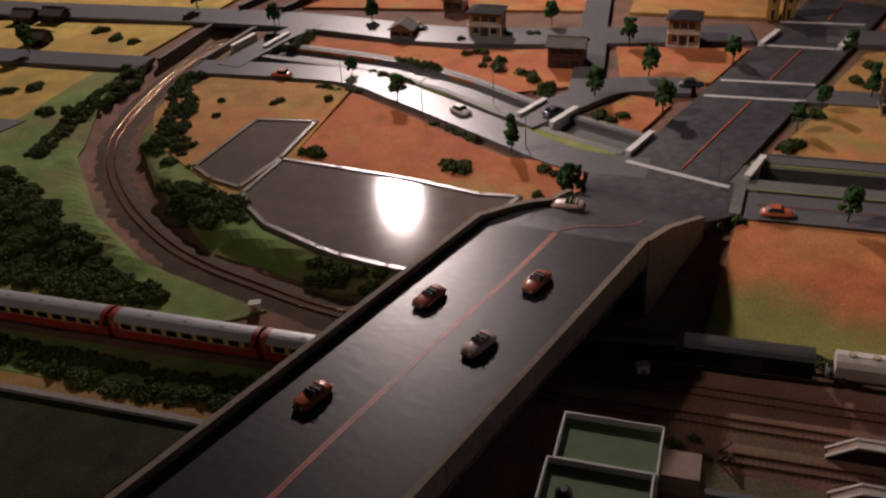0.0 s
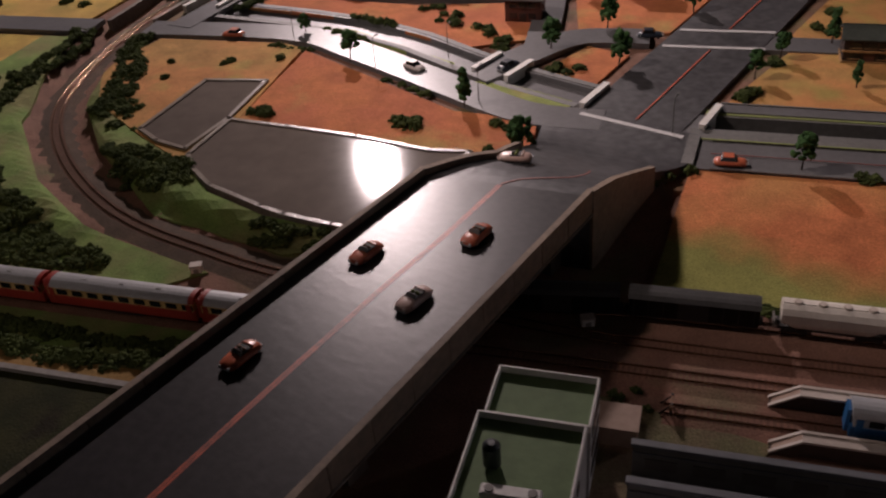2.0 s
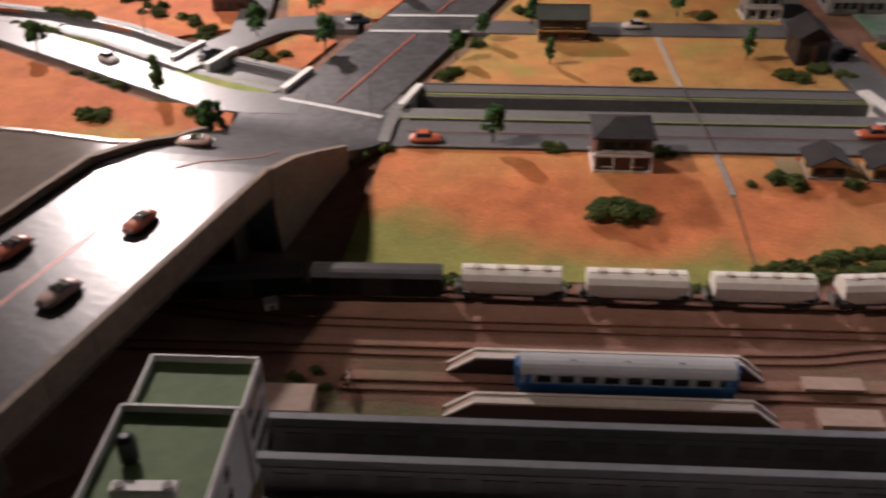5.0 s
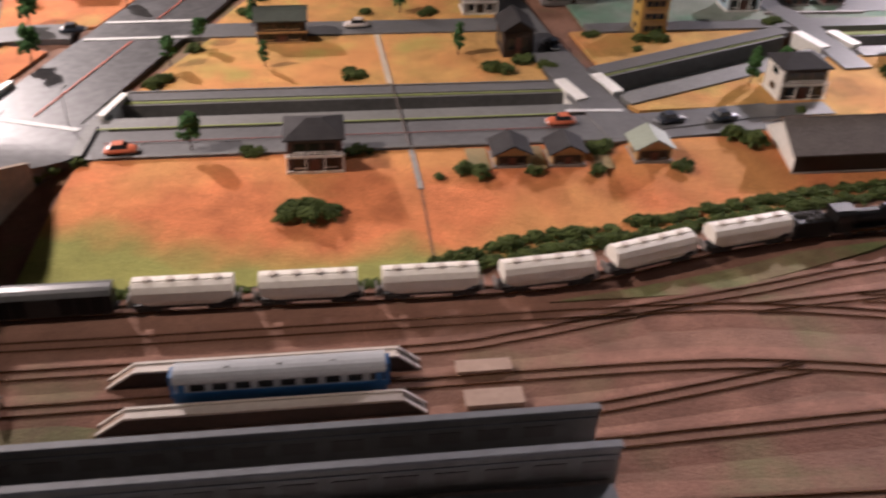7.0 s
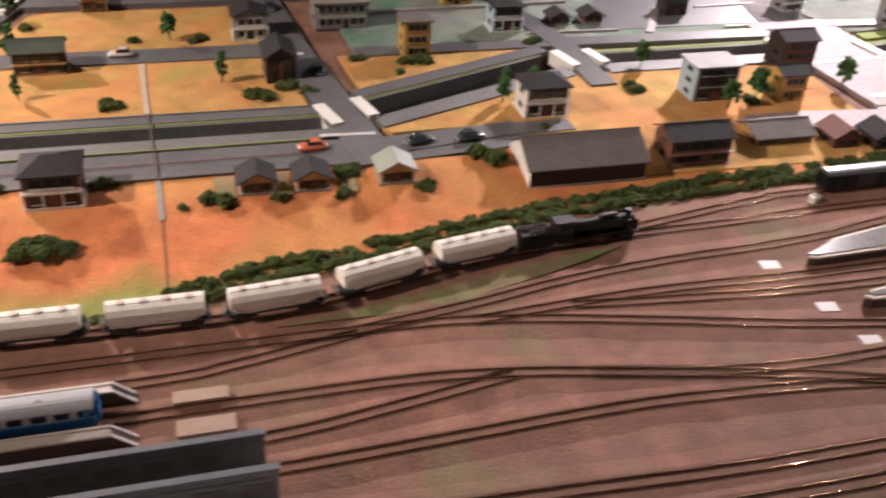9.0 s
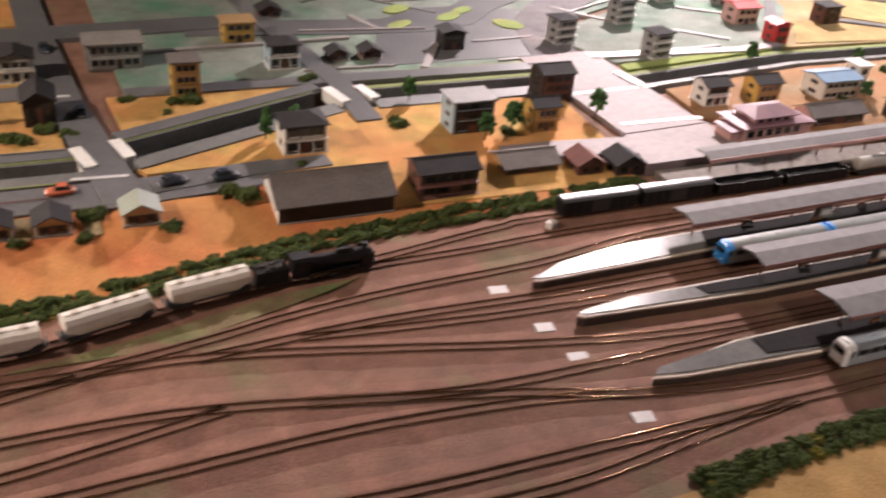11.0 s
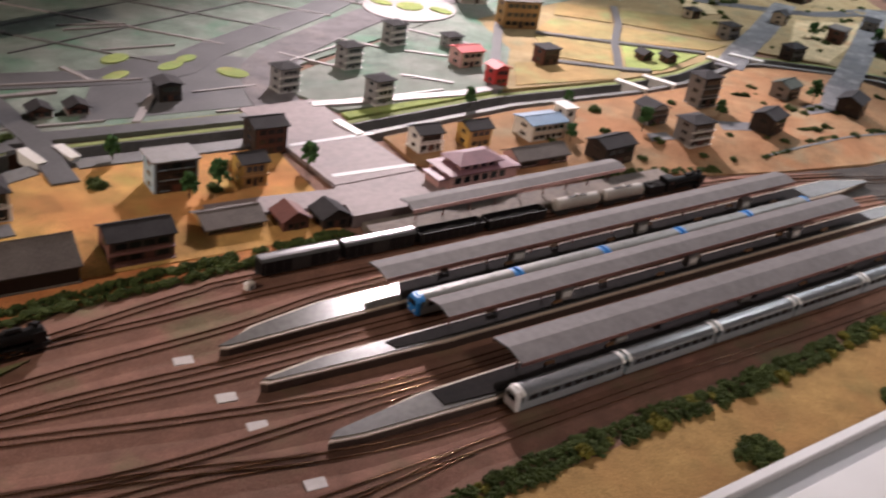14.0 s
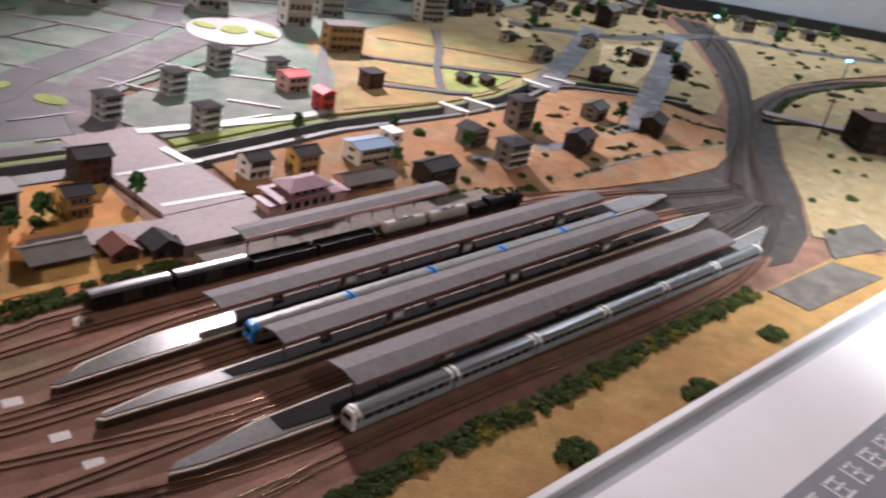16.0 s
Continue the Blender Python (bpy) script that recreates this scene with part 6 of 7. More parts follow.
house(1.322, 1.655, 0.09, 0.07, 0.062, "hip", M_WHITE, M_DKWOOD, M_DKROOF, "two-storey shop house with white sides behind the warehouse", 2, 0.02, M_WHITE)
house(1.712, 1.675, 0.1, 0.07, 0.075, "flat", M_BLUEW, M_DKWOOD, M_GREYW, "pale blue three-storey house with a flat roof", 3, 0.01)
house(1.885, 1.64, 0.062, 0.055, 0.058, "gable_x", M_YELLOWW, M_TANW, M_DKROOF, "yellow two-storey house with a dark roof", 2, 0.018, M_TANW)
house(1.995, 1.8, 0.085, 0.07, 0.07, "gable_x", M_DKWOOD, M_BRNWOOD, M_DKROOF, "dark red-brown house at the station road", 3, 0.018)
house(1.772, 1.492, 0.13, 0.08, 0.014, "gable_x", M_TANW, M_DKWOOD, M_BRNROOF, "low shed with a broad grey-brown roof", 1, 0.022)
house(1.9, 1.455, 0.062, 0.06, 0.022, "gable_y", M_BRNWOOD, M_BRNWOOD, M_REDROOF, "small cottage with a red-brown roof", 1, 0.024)
house(1.99, 1.44, 0.066, 0.06, 0.024, "gable_y", M_DKWOOD, M_DKWOOD, M_DKROOF, "small cottage with a dark grey roof", 1, 0.024)
house(1.135, 1.985, 0.062, 0.055, 0.082, "flat", M_YELLOWW, M_TANW, M_BRNROOF, "tall ochre house with a flat brown roof", 3, 0.01)
house(1.325, 2.325, 0.08, 0.06, 0.05, "flat", M_YELLOWW, M_YELLOWW, M_TANW, "ochre shop with a blue door on the teal plain", 2)
house(1.395, 2.12, 0.075, 0.06, 0.06, "hip", M_BLUEW, M_DKWOOD, M_DKROOF, "blue and white shop house with a dark roof", 2, 0.016, M_WHITE)
house(1.545, 2.14, 0.05, 0.045, 0.016, "gable_y", M_BRNWOOD, M_DKWOOD, M_DKROOF, "small brown hut on the teal plain", 1, 0.018, M_CONC)
house(1.635, 2.14, 0.05, 0.045, 0.016, "gable_y", M_BRNWOOD, M_DKWOOD, M_DKROOF, "small brown hut on the teal plain", 1, 0.018, M_CONC)
house(1.45, 2.5, 0.06, 0.05, 0.018, "gable_y", M_BRNWOOD, M_DKWOOD, M_DKROOF, "brown hut at the back of the teal plain", 1, 0.02, M_CONC)
house(1.88, 2.175, 0.062, 0.055, 0.046, "gable_y", M_DKROOF, M_DKWOOD, M_DKROOF, "black box-like house on the teal plain", 2, 0.012)
house(1.5, 2.78, 0.115, 0.1, 0.24, "flat", M_WHITE, M_WHITE, M_WHITE, "tall plain white office block", 6, 0.01, None, 0, None, 4, name="office_block", plain=True)
for x, y in ((2.222, 2.165), (2.51, 2.305), (2.45, 2.015), (2.79, 2.49)):
    house(x, y, 0.064, 0.055, 0.07, "hip", M_GREYW, M_GREYWALL, M_DKROOF, "narrow grey three-storey town house with white balconies", 3, 0.012, M_WHITE, 8)
house(2.925, 2.245, 0.09, 0.07, 0.052, "gable_x", M_PINKW, M_CREAMW, M_REDW, "peach house with a bright red roof", 2, 0.014)
house(2.92, 2.065, 0.055, 0.055, 0.055, "gable_y", M_REDW, M_REDW, M_REDW, "bright red box-shaped house", 2, 0.014)
house(3.24, 2.2, 0.07, 0.06, 0.055, "flat", M_BRNWOOD, M_DKWOOD, M_DKROOF, "dark brown house beside ochre plots", 2)
house(3.42, 2.6, 0.15, 0.08, 0.1, "flat", M_TANW, M_TANW, M_BRNROOF, "broad tan town hall", 3, 0.01, None, -15, None, 5)
for x, y, w, h in ((3.43, 2.93, 0.12, 0.26), (3.7, 3.05, 0.12, 0.16), (4.2, 2.92, 0.13, 0.14), (3.19, 3.2, 0.14, 0.2), (2.7, 3.3, 0.16, 0.22), (4.5, 3.2, 0.2, 0.12), (3.95, 3.5, 0.16, 0.2)):
    house(x, y, w, 0.09, h, "flat", M_WHITE, M_GREYWALL, M_WHITE, "white high-rise block on the town plain", 5, 0.01, None, -12, None, 4, name="office_block")
house(2.985, 2.42, 0.06, 0.05, 0.04, "hip", M_GREYW, M_GREYWALL, M_DKROOF, "small grey house behind the peach house", 2, 0.012)
house(2.4, 1.69, 0.07, 0.06, 0.05, "gable_x", M_WHITE, M_DKWOOD, M_DKROOF, "white and dark house near the station", 2, 0.018, M_WHITE)
house(2.55, 1.675, 0.075, 0.06, 0.052, "gable_x", M_YELLOWW, M_TANW, M_DKROOF, "yellow house with a dark roof near the station", 2, 0.018)
house(2.78, 1.67, 0.125, 0.08, 0.05, "gable_x", M_WHITE, M_CREAMW, M_BLUEROOF, "white hall with a blue roof", 2, 0.012, None, 0, M_WHITE, 5)
house(2.895, 1.7, 0.04, 0.05, 0.065, "flat", M_WHITE, M_WHITE, M_WHITE, "white stair tower beside the hall", 2, 0.01)
house(2.89, 1.49, 0.12, 0.075, 0.055, "gable_x", M_DKWOOD, M_DKWOOD, M_DKROOF, "dark brown two-storey house beyond the station", 2, 0.02, None, 5)
house(3.22, 1.66, 0.085, 0.065, 0.05, "gable_y", M_GREYW, M_DKWOOD, M_DKROOF, "dark grey house by the far canal", 2, 0.02)
house(3.24, 1.5, 0.09, 0.07, 0.072, "hip", M_GREYW, M_DKWOOD, M_DKROOF, "grey tiered house with white balcony bands and a dark roof", 3, 0.014, M_WHITE)
house(3.53, 1.73, 0.085, 0.065, 0.1, "hip", M_GREYW, M_DKWOOD, M_DKROOF, "tall grey house with dark fronts by the canal", 3, 0.014, M_GREYWALL)
house(3.94, 1.7, 0.09, 0.07, 0.045, "gable_x", M_GREYW, M_DKWOOD, M_GRNTILE, "grey house with a green-grey roof", 2, 0.02, None, 10)
house(3.58, 1.49, 0.1, 0.075, 0.052, "gable_x", M_DKWOOD, M_DKWOOD, M_DKROOF, "dark wooden house on the orange ground", 2, 0.02, None, 15)
house(4.08, 1.52, 0.11, 0.08, 0.052, "gable_x", M_DKWOOD, M_DKWOOD, M_DKROOF, "dark wooden house near the far curve", 2, 0.022, None, 20)
for x, y in ((3.68, 2.15), (3.765, 2.105)):
    house(x, y, 0.05, 0.045, 0.022, "gable_y", M_BRNWOOD, M_DKWOOD, M_DKROOF, "small hut on the light green plot", 1, 0.018)
house(4.33, 2.3, 0.07, 0.06, 0.055, "hip", M_GREYW, M_GREYWALL, M_DKROOF, "grey house at the edge of the plots", 2, 0.014)
house(4.4, 2.02, 0.08, 0.06, 0.05, "hip", M_DKWOOD, M_GREYW, M_DKROOF, "dark grey house between the pale far streets", 2, 0.018)
house(5.0, 1.98, 0.09, 0.07, 0.055, "gable_x", M_DKWOOD, M_DKWOOD, M_DKROOF, "dark house with bushes beside the wide pale street", 2, 0.02, None, 20)
house(4.89, 2.15, 0.1, 0.07, 0.06, "flat", M_BRNWOOD, M_BRNWOOD, M_BRNROOF, "brown box-shaped house in the far town", 2, 0.02, None, 20)
house(4.4, 2.57, 0.06, 0.05, 0.035, "hip", M_CREAMW, M_DKWOOD, M_DKROOF, "small cream house beside the ochre plots", 1, 0.015)
house(5.38, 2.72, 0.14, 0.09, 0.09, "gable_x", M_DKWOOD, M_DKWOOD, M_BRNROOF, "large dark barn at the back of the far town", 2, 0.03, None, 15)
house(5.25, 3.1, 0.12, 0.08, 0.06, "hip", M_DKWOOD, M_DKWOOD, M_DKROOF, "dark house below the far wall", 2, 0.02)
house(6.55, 2.5, 0.1, 0.08, 0.07, "gable_y", M_WHITE, M_DKWOOD, M_DKROOF, "white and black house below the far wall", 2, 0.02, None, -30)
house(6.72, 2.36, 0.1, 0.08, 0.07, "gable_x", M_WHITE, M_DKWOOD, M_DKROOF, "white house with a dark roof below the far wall", 2, 0.02, None, -30)
house(6.92, 2.25, 0.08, 0.07, 0.05, "hip", M_CREAMW, M_DKWOOD, M_DKROOF, "cream house below the far wall", 2, 0.02, None, -30)
house(4.83, 2.42, 0.07, 0.06, 0.045, "gable_x", M_CREAMW, M_DKWOOD, M_DKROOF, "cream house beside the pale street", 2, 0.018, None, 20)
house(5.3, 2.25, 0.08, 0.06, 0.05, "gable_y", M_GREYW, M_DKWOOD, M_DKROOF, "grey house on the sandy ground", 2, 0.018, None, 20)
house(5.14, 1.08, 0.2, 0.14, 0.14, "flat", M_DKWOOD, M_DKWOOD, M_BRNWOOD, "tall dark brown building beside the sandy plain", 3, 0.02, None, -30, None, 3)
rng = random.Random(11)
for k in range(110):
    x = rng.uniform(4.4, 7.2)
    y = rng.uniform(2.66, 3.6)
    if y > 4.1 - (x - 5.2) * 0.78 - 0.18 or y < 2.95 - (x - 4.68) * 0.1 or (x > 5.7 and y < 2.38 + (x - 6.0) * 1.05 + 0.22):
        continue
    house(x, y, rng.uniform(0.06, 0.1), 0.065, rng.uniform(0.03, 0.055), rng.choice(("gable_x", "gable_y", "hip")), rng.choice((M_GREYW, M_DKWOOD, M_CREAMW)), M_DKWOOD, rng.choice((M_DKROOF, M_BRNROOF, M_GRNTILE)), "small dark-roofed house in the far town", 2, 0.018, None, rng.uniform(-20, 20))
# houses behind the avenue and the stream
house(-0.4, 2.155, 0.085, 0.06, 0.05, "gable_x", M_BRNWOOD, M_BRNWOOD, M_BRNROOF, "reddish-brown two-storey wooden house", 2, 0.018)
house(-0.14, 2.34, 0.075, 0.06, 0.066, "hip", M_TANW, M_TANW, M_DKROOF, "tall tan shop house with a dark hipped roof", 2, 0.016, M_WHITE)
house(-0.645, 2.335, 0.085, 0.06, 0.062, "hip", M_TANW, M_TANW, M_DKROOF, "tan two-storey shop house with a dark roof", 2, 0.016, M_WHITE)
house(-0.865, 2.29, 0.06, 0.05, 0.02, "gable_y", M_TANW, M_DKWOOD, M_BRNROOF, "small brown cottage with white yard walls", 1, 0.022, M_WHITE)
house(-0.79, 2.53, 0.06, 0.05, 0.024, "gable_y", M_TANW, M_DKWOOD, M_BRNROOF, "small brown cottage behind the north street", 1, 0.022)
for x, y in ((-1.88, 2.09), (-2.04, 2.25), (-1.955, 2.275)):
    house(x, y, 0.065, 0.05, 0.02, "gable_x", M_DKWOOD, M_DKWOOD, M_BRNROOF, "low dark farmhouse on the yellow field", 1, 0.02)
house(0.07, 2.55, 0.03, 0.03, 0.1, "flat", M_YELLOWW, M_YELLOWW, M_YELLOWW, "narrow ochre gate tower by the avenue", 3, 0.01, None, 0, None, 1)
house(0.11, 2.56, 0.03, 0.03, 0.1, "flat", M_YELLOWW, M_YELLOWW, M_YELLOWW, "narrow ochre gate tower by the avenue", 3, 0.01, None, 0, None, 1)
house(0.78, 2.14, 0.075, 0.06, 0.055, "gable_y", M_GREYW, M_GREYWALL, M_DKROOF, "grey house with white balconies behind the barn", 2, 0.018, M_WHITE)
house(0.43, 2.36, 0.06, 0.05, 0.024, "gable_y", M_TANW, M_DKWOOD, M_BRNROOF, "brown hut at the back of the tan field", 1, 0.02)
house(1.0, 2.2, 0.13, 0.08, 0.06, "flat", M_GREYW, M_GREYWALL, M_CONC, "grey flat-roofed school block", 2, 0.01, None, 0, None, 6)


# station building
def station():
    t = thing("station_building", "pink station building with a hipped pink-brown roof", "station")
    part("wall", box(B(), -0.095, 0.095, -0.045, 0.045, -0.004, 0.034), M_PINKW, t)
    part("upper_wall", box(B(), -0.06, 0.06, -0.032, 0.032, 0.034, 0.052), M_PINKW, t)
    part("roof", roof_mesh("hip", 0.19, 0.09, 0.034, 0.012, 0.008), M_PINKROOF, t)
    part("upper_roof", roof_mesh("hip", 0.125, 0.07, 0.052, 0.018, 0.008), M_PINKROOF, t)
    for k in range(6):
        part("window", box(B(), -0.082 + k * 0.028, -0.064 + k * 0.028, -0.0465, -0.0445, 0.01, 0.026), M_GLASS, t)
    for k in range(4):
        part("window", box(B(), -0.048 + k * 0.026, -0.032 + k * 0.026, -0.0335, -0.0315, 0.038, 0.047), M_GLASS, t)
    for s in (-1, 1):
        part("porch", box(B(), s * 0.095, s * 0.125, -0.035, 0.02, -0.004, 0.024), M_PINKW, t)
        part("porch_roof", box(B(), s * 0.094, s * 0.132, -0.042, 0.026, 0.024, 0.028), M_PINKROOF, t)
    t.matrix_basis = pose(2.42, 1.505, 0.033, 0, 0, 2)


station()
house(2.66, 1.535, 0.17, 0.07, 0.022, "gable_x", M_PINKW, M_DKWOOD, M_BRNROOF, "low station annexe with a broad grey-brown roof", 1, 0.024)
t = thing("station_canopy", "long grey canopy beside the station building", "canopy")
part("roof", loft(B(), [[(x, y + 1.337 + 0.03 * (x - 2.14), z) for y, z in ((0, 0.064), (0.028, 0.07), (0.056, 0.066), (0.056, 0.069), (0.028, 0.073), (0, 0.067))] for x in (2.14, 2.82)]), M_CANOPY, t)
part("fascia", beam(B(), (2.14, 1.3362), (2.82, 1.3566), 0.0015, 0.058, 0.067), M_PINKW, t)
for k in range(9):
    part("column", rod(B(), (2.17 + k * 0.078, 1.366 + k * 0.0023, 0.0), (2.17 + k * 0.078, 1.366 + k * 0.0023, 0.071), 0.002, sides=6), M_FASCIA, t)
tagged(part("station_platform", patchmesh([(2.05, 1.326), (3.0, 1.332), (3.0, 1.4), (2.05, 1.4)], 0.02, 0.03), M_STONE), "grey side platform along the station building", "platform", kind="structure")

# retaining walls and girders of the railway cutting
for p, q in (((-1.46, 2.03), (-1.45, 2.3)), ((-1.34, 2.05), (-1.31, 2.3))):
    tagged(part("retaining_wall", beam(B(), p, q, 0.012, -0.01, TOWN + 0.005), M_STONE), "dark retaining wall of the railway cutting", "wall", kind="structure")
for p, q in (((-1.28, 2.42), (-1.22, 2.62)), ((-1.42, 2.42), (-1.36, 2.62))):
    tagged(part("girder", beam(B(), p, q, 0.01, TOWN, TOWN + 0.022), M_UNDER), "dark plate girder beside the railway", "girder", kind="structure")


# ---- cars ----
def auto(label, paint, open_top=True):
    c = thing("car", label, "car", "model cars")
    L, W = 0.0272, 0.0136
    rings = []
    for u, top, k in ((-1.0, 0.006, 0.45), (-0.94, 0.0092, 0.74), (-0.76, 0.0116, 0.93), (-0.45, 0.0124, 1.0), (-0.1, 0.0122, 1.0), (0.3, 0.0119, 1.0), (0.6, 0.0112, 0.97), (0.82, 0.0098, 0.9), (0.95, 0.0078, 0.72), (1.0, 0.0052, 0.42)):
        ring = [(u * L, -W * k * 0.9, 0.0026), (u * L, W * k * 0.9, 0.0026)]
        for q in range(9):
            a = math.pi * q / 8
            ring.append((u * L, W * k * math.cos(a), 0.0046 + (top - 0.0046) * math.sin(a) ** 0.65))
        rings.append(ring)
    part("body", loft(B(), rings), paint, c, smooth=True)
    if open_top:
        part("cockpit", box(B(), -0.0125, 0.0055, -0.0082, 0.0082, 0.01, 0.01285, 0.0008), M_UNDER, c, "dark open cockpit")
        for s in (-1, 1):
            part("seat", box(B(), -0.0055, -0.002, s * 0.004 - 0.003, s * 0.004 + 0.003, 0.0112, 0.0162, 0.0012), M_WOOD if paint is not M_PAINTC else M_LIME, c)
        bm = B()
        loft(bm, [[(0.0065, -0.0085, 0.0105), (0.0065, 0.0085, 0.0105), (0.0025, 0.0072, 0.0165), (0.0025, -0.0072, 0.0165)], [(0.0072, -0.0085, 0.0105), (0.0072, 0.0085, 0.0105), (0.0032, 0.0072, 0.0165), (0.0032, -0.0072, 0.0165)]])
        part("windscreen", bm, M_SCREEN, c, "shiny windscreen")
        part("rear_deck", box(B(), -0.0155, -0.012, -0.009, 0.009, 0.0105, 0.0142, 0.0012), paint, c)
    else:
        bm = B()
        loft(bm, [[(x, y, z) for x, y in ((-a, -b), (d, -b), (d, b), (-a, b))] for a, d, b, z in ((0.018, 0.011, 0.0102, 0.0108), (0.013, 0.005, 0.0083, 0.0175))])
        part("cabin", bm, M_GLASS, c)
        part("roof", box(B(), -0.0132, 0.0052, -0.0084, 0.0084, 0.0173, 0.0184, 0.0005), paint, c)
    for x in (-0.0165, 0.0165):
        for s in (-1, 1):
            w = part("wheel", rod(B(), (x, s * 0.0085, 0.0042), (x, s * 0.0122, 0.0042), 0.0042, sides=12), M_UNDER, c)
            part("hubcap", rod(B(), (x, s * 0.0122, 0.0042), (x, s * 0.0126, 0.0042), 0.0022, sides=8), M_ROOFG, w)
    part("bumper", box(B(), L - 0.0008, L + 0.0014, -0.0085, 0.0085, 0.0035, 0.0052), M_ROOFG, c)
    part("bumper", box(B(), -L - 0.0014, -L + 0.0008, -0.0085, 0.0085, 0.0035, 0.0052), M_ROOFG, c)
    for s in (-1, 1):
        part("headlight", rod(B(), (L - 0.0014, s * 0.0066, 0.0066), (L + 0.0004, s * 0.0066, 0.0066), 0.0016, sides=8), M_WHITE, c)
    return c


M_PAINTR = mat("rust_red_paint", (0.6, 0.16, 0.08), (0.48, 0.12, 0.06), 120, 0.32, 0, 0.02)
M_PAINTC = mat("dusty_pink_paint", (0.64, 0.45, 0.39), (0.55, 0.39, 0.34), 120, 0.35, 0, 0.02)
M_PAINTD = mat("dark_blue_paint", (0.03, 0.04, 0.055), (0.025, 0.03, 0.045), 120, 0.3, 0, 0.02)
M_PAINTW = mat("pale_paint", (0.55, 0.5, 0.48), (0.5, 0.45, 0.43), 120, 0.35, 0, 0.02)
M_SCREEN = mat("windscreen", (0.6, 0.6, 0.58), (0.5, 0.5, 0.5), 120, 0.1, 0.6, 0)
red = auto("rust-red open sports car on the road bridge", M_PAINTR)
A = math.degrees(math.atan2(AX.y, AX.x))
red.matrix_basis = pose(-0.464, 0.788, DECK + 0.0005, 0, 0, A + 180)
copy_thing(red, pose(-0.387, 1.015, DECK + 0.0005, 0, 0, A + 178))
copy_thing(red, pose(-0.25, 1.082, DECK + 0.0005, 0, 0, A + 181))
pink = auto("dusty pink open sports car with a yellow-green interior", M_PAINTC)
pink.matrix_basis = pose(-0.293, 0.929, DECK + 0.0005, 0, 0, A + 176)
sal = auto("rust-red saloon parked on the street", M_PAINTR, False)
sal.matrix_basis = pose(0.083, 1.51, TOWN + 0.0055, 0, 0, 2)
copy_thing(sal, pose(0.84, 1.555, TOWN + 0.0055, 0, 0, 181))
copy_thing(sal, pose(-1.07, 1.96, TOWN + 0.007, 0, 0, 180))
pal = auto("pale saloon on the town street", M_PAINTW, False)
pal.matrix_basis = pose(0.497, 2.046, TOWN + 0.0055, 0, 0, 180)
copy_thing(pink, pose(-0.248, 1.325, ramp(-0.248, 1.325) + 0.001, 0, 2, 178))["label"] = "dusty pink open car on the bridge approach"
copy_thing(pal, pose(-0.575, 1.825, TOWN + 0.007, 0, 0, -32))
drk = auto("dark blue saloon on the town street", M_PAINTD, False)
drk.matrix_basis = pose(-0.1, 2.05, TOWN + 0.008, 0, 0, 5)
for x, y, r in ((-0.84, 2.33, -8), (-1.21, 2.2, 80), (-0.375, 1.85, 60), (1.14, 1.545, 10), (0.9, 1.9, 98), (1.04, 1.545, 12), (0.845, 2.3, 92)):
    copy_thing(drk, pose(x, y, TOWN + (0.0085 if r in (60, 80, 98, 92) else 0.0072), 0, 0, r))


# ---- lamp posts ----
def post(h, label, lit=False):
    p = thing("street_lamp", label, "street lamp", "street lamps")
    part("pole", rod(B(), (0, 0, 0), (0, 0, h), 0.0012 if not lit else 0.004, 0.0008 if not lit else 0.002, 6), M_KERB, p)
    part("arm", rod(B(), (0, 0, h), (0.012, 0, h + 0.003), 0.0007, sides=5), M_KERB, p)
    part("lamp_head", box(B(), 0.009, 0.018, -0.002, 0.002, h + 0.001, h + 0.004, 0.0006) if not lit else box(B(), -0.016, 0.016, -0.009, 0.009, h, h + 0.008, 0.003), M_KERB if not lit else M_BLUELAMP, p, "glowing bluish lamp" if lit else "")
    return p


M_BLUELAMP = mat("bluish_lamp", (0.16, 0.5, 1.0), (0.16, 0.5, 1.0), 10, 0.4, 0, 0, 8, 0.5, 9.0)
lp = post(0.075, "thin grey street lamp beside the road")
lp.matrix_basis = pose(-0.898, 1.93, TOWN + 0.004, 0, 0, 90)
for x, y in ((-0.66, 1.815), (-0.4, 1.69), (-0.02, 1.605), (-0.52, 1.9), (-1.23, 2.29)):
    copy_thing(lp, pose(x, y, TOWN + 0.002, 0, 0, 70))
lb = post(0.345, "tall lamp mast with a bluish light at the far curve", True)
lb.matrix_basis = pose(4.93, 1.22, hgt(4.93, 1.22) + 0.002)
low = post(0.17, "lamp mast with a bluish light in the far town", True)
low.matrix_basis = pose(5.9, 2.36, hgt(5.9, 2.36) + 0.004)

import numpy

# ---- bushes, hedges and trees ----


def clump_mesh(name, seed, count, rx, ry, rz, r0, r1, floor=True):
    """Foam foliage: many small crumpled lumps around a rounded mass."""
    rng = random.Random(seed)
    bm = B()
    for k in range(count):
        u, v = rng.uniform(0, 2 * math.pi), rng.random() ** 0.5
        zz = rng.random()
        x, y = rx * v * math.cos(u) * (1 - 0.45 * zz), ry * v * math.sin(u) * (1 - 0.45 * zz)
        r = rng.uniform(r0, r1)
        g = bmesh.ops.create_icosphere(bm, subdivisions=1, radius=r)
        m = Matrix.Translation((x, y, rz * zz + (r * 0.6 if floor else 0))) @ Euler((rng.uniform(0, 6), rng.uniform(0, 6), 0)).to_matrix().to_4x4() @ Matrix.Diagonal((1, rng.uniform(0.7, 1.2), rng.uniform(0.55, 0.95), 1))
        for w in g["verts"]:
            w.co *= 1 + rng.uniform(-0.28, 0.28)
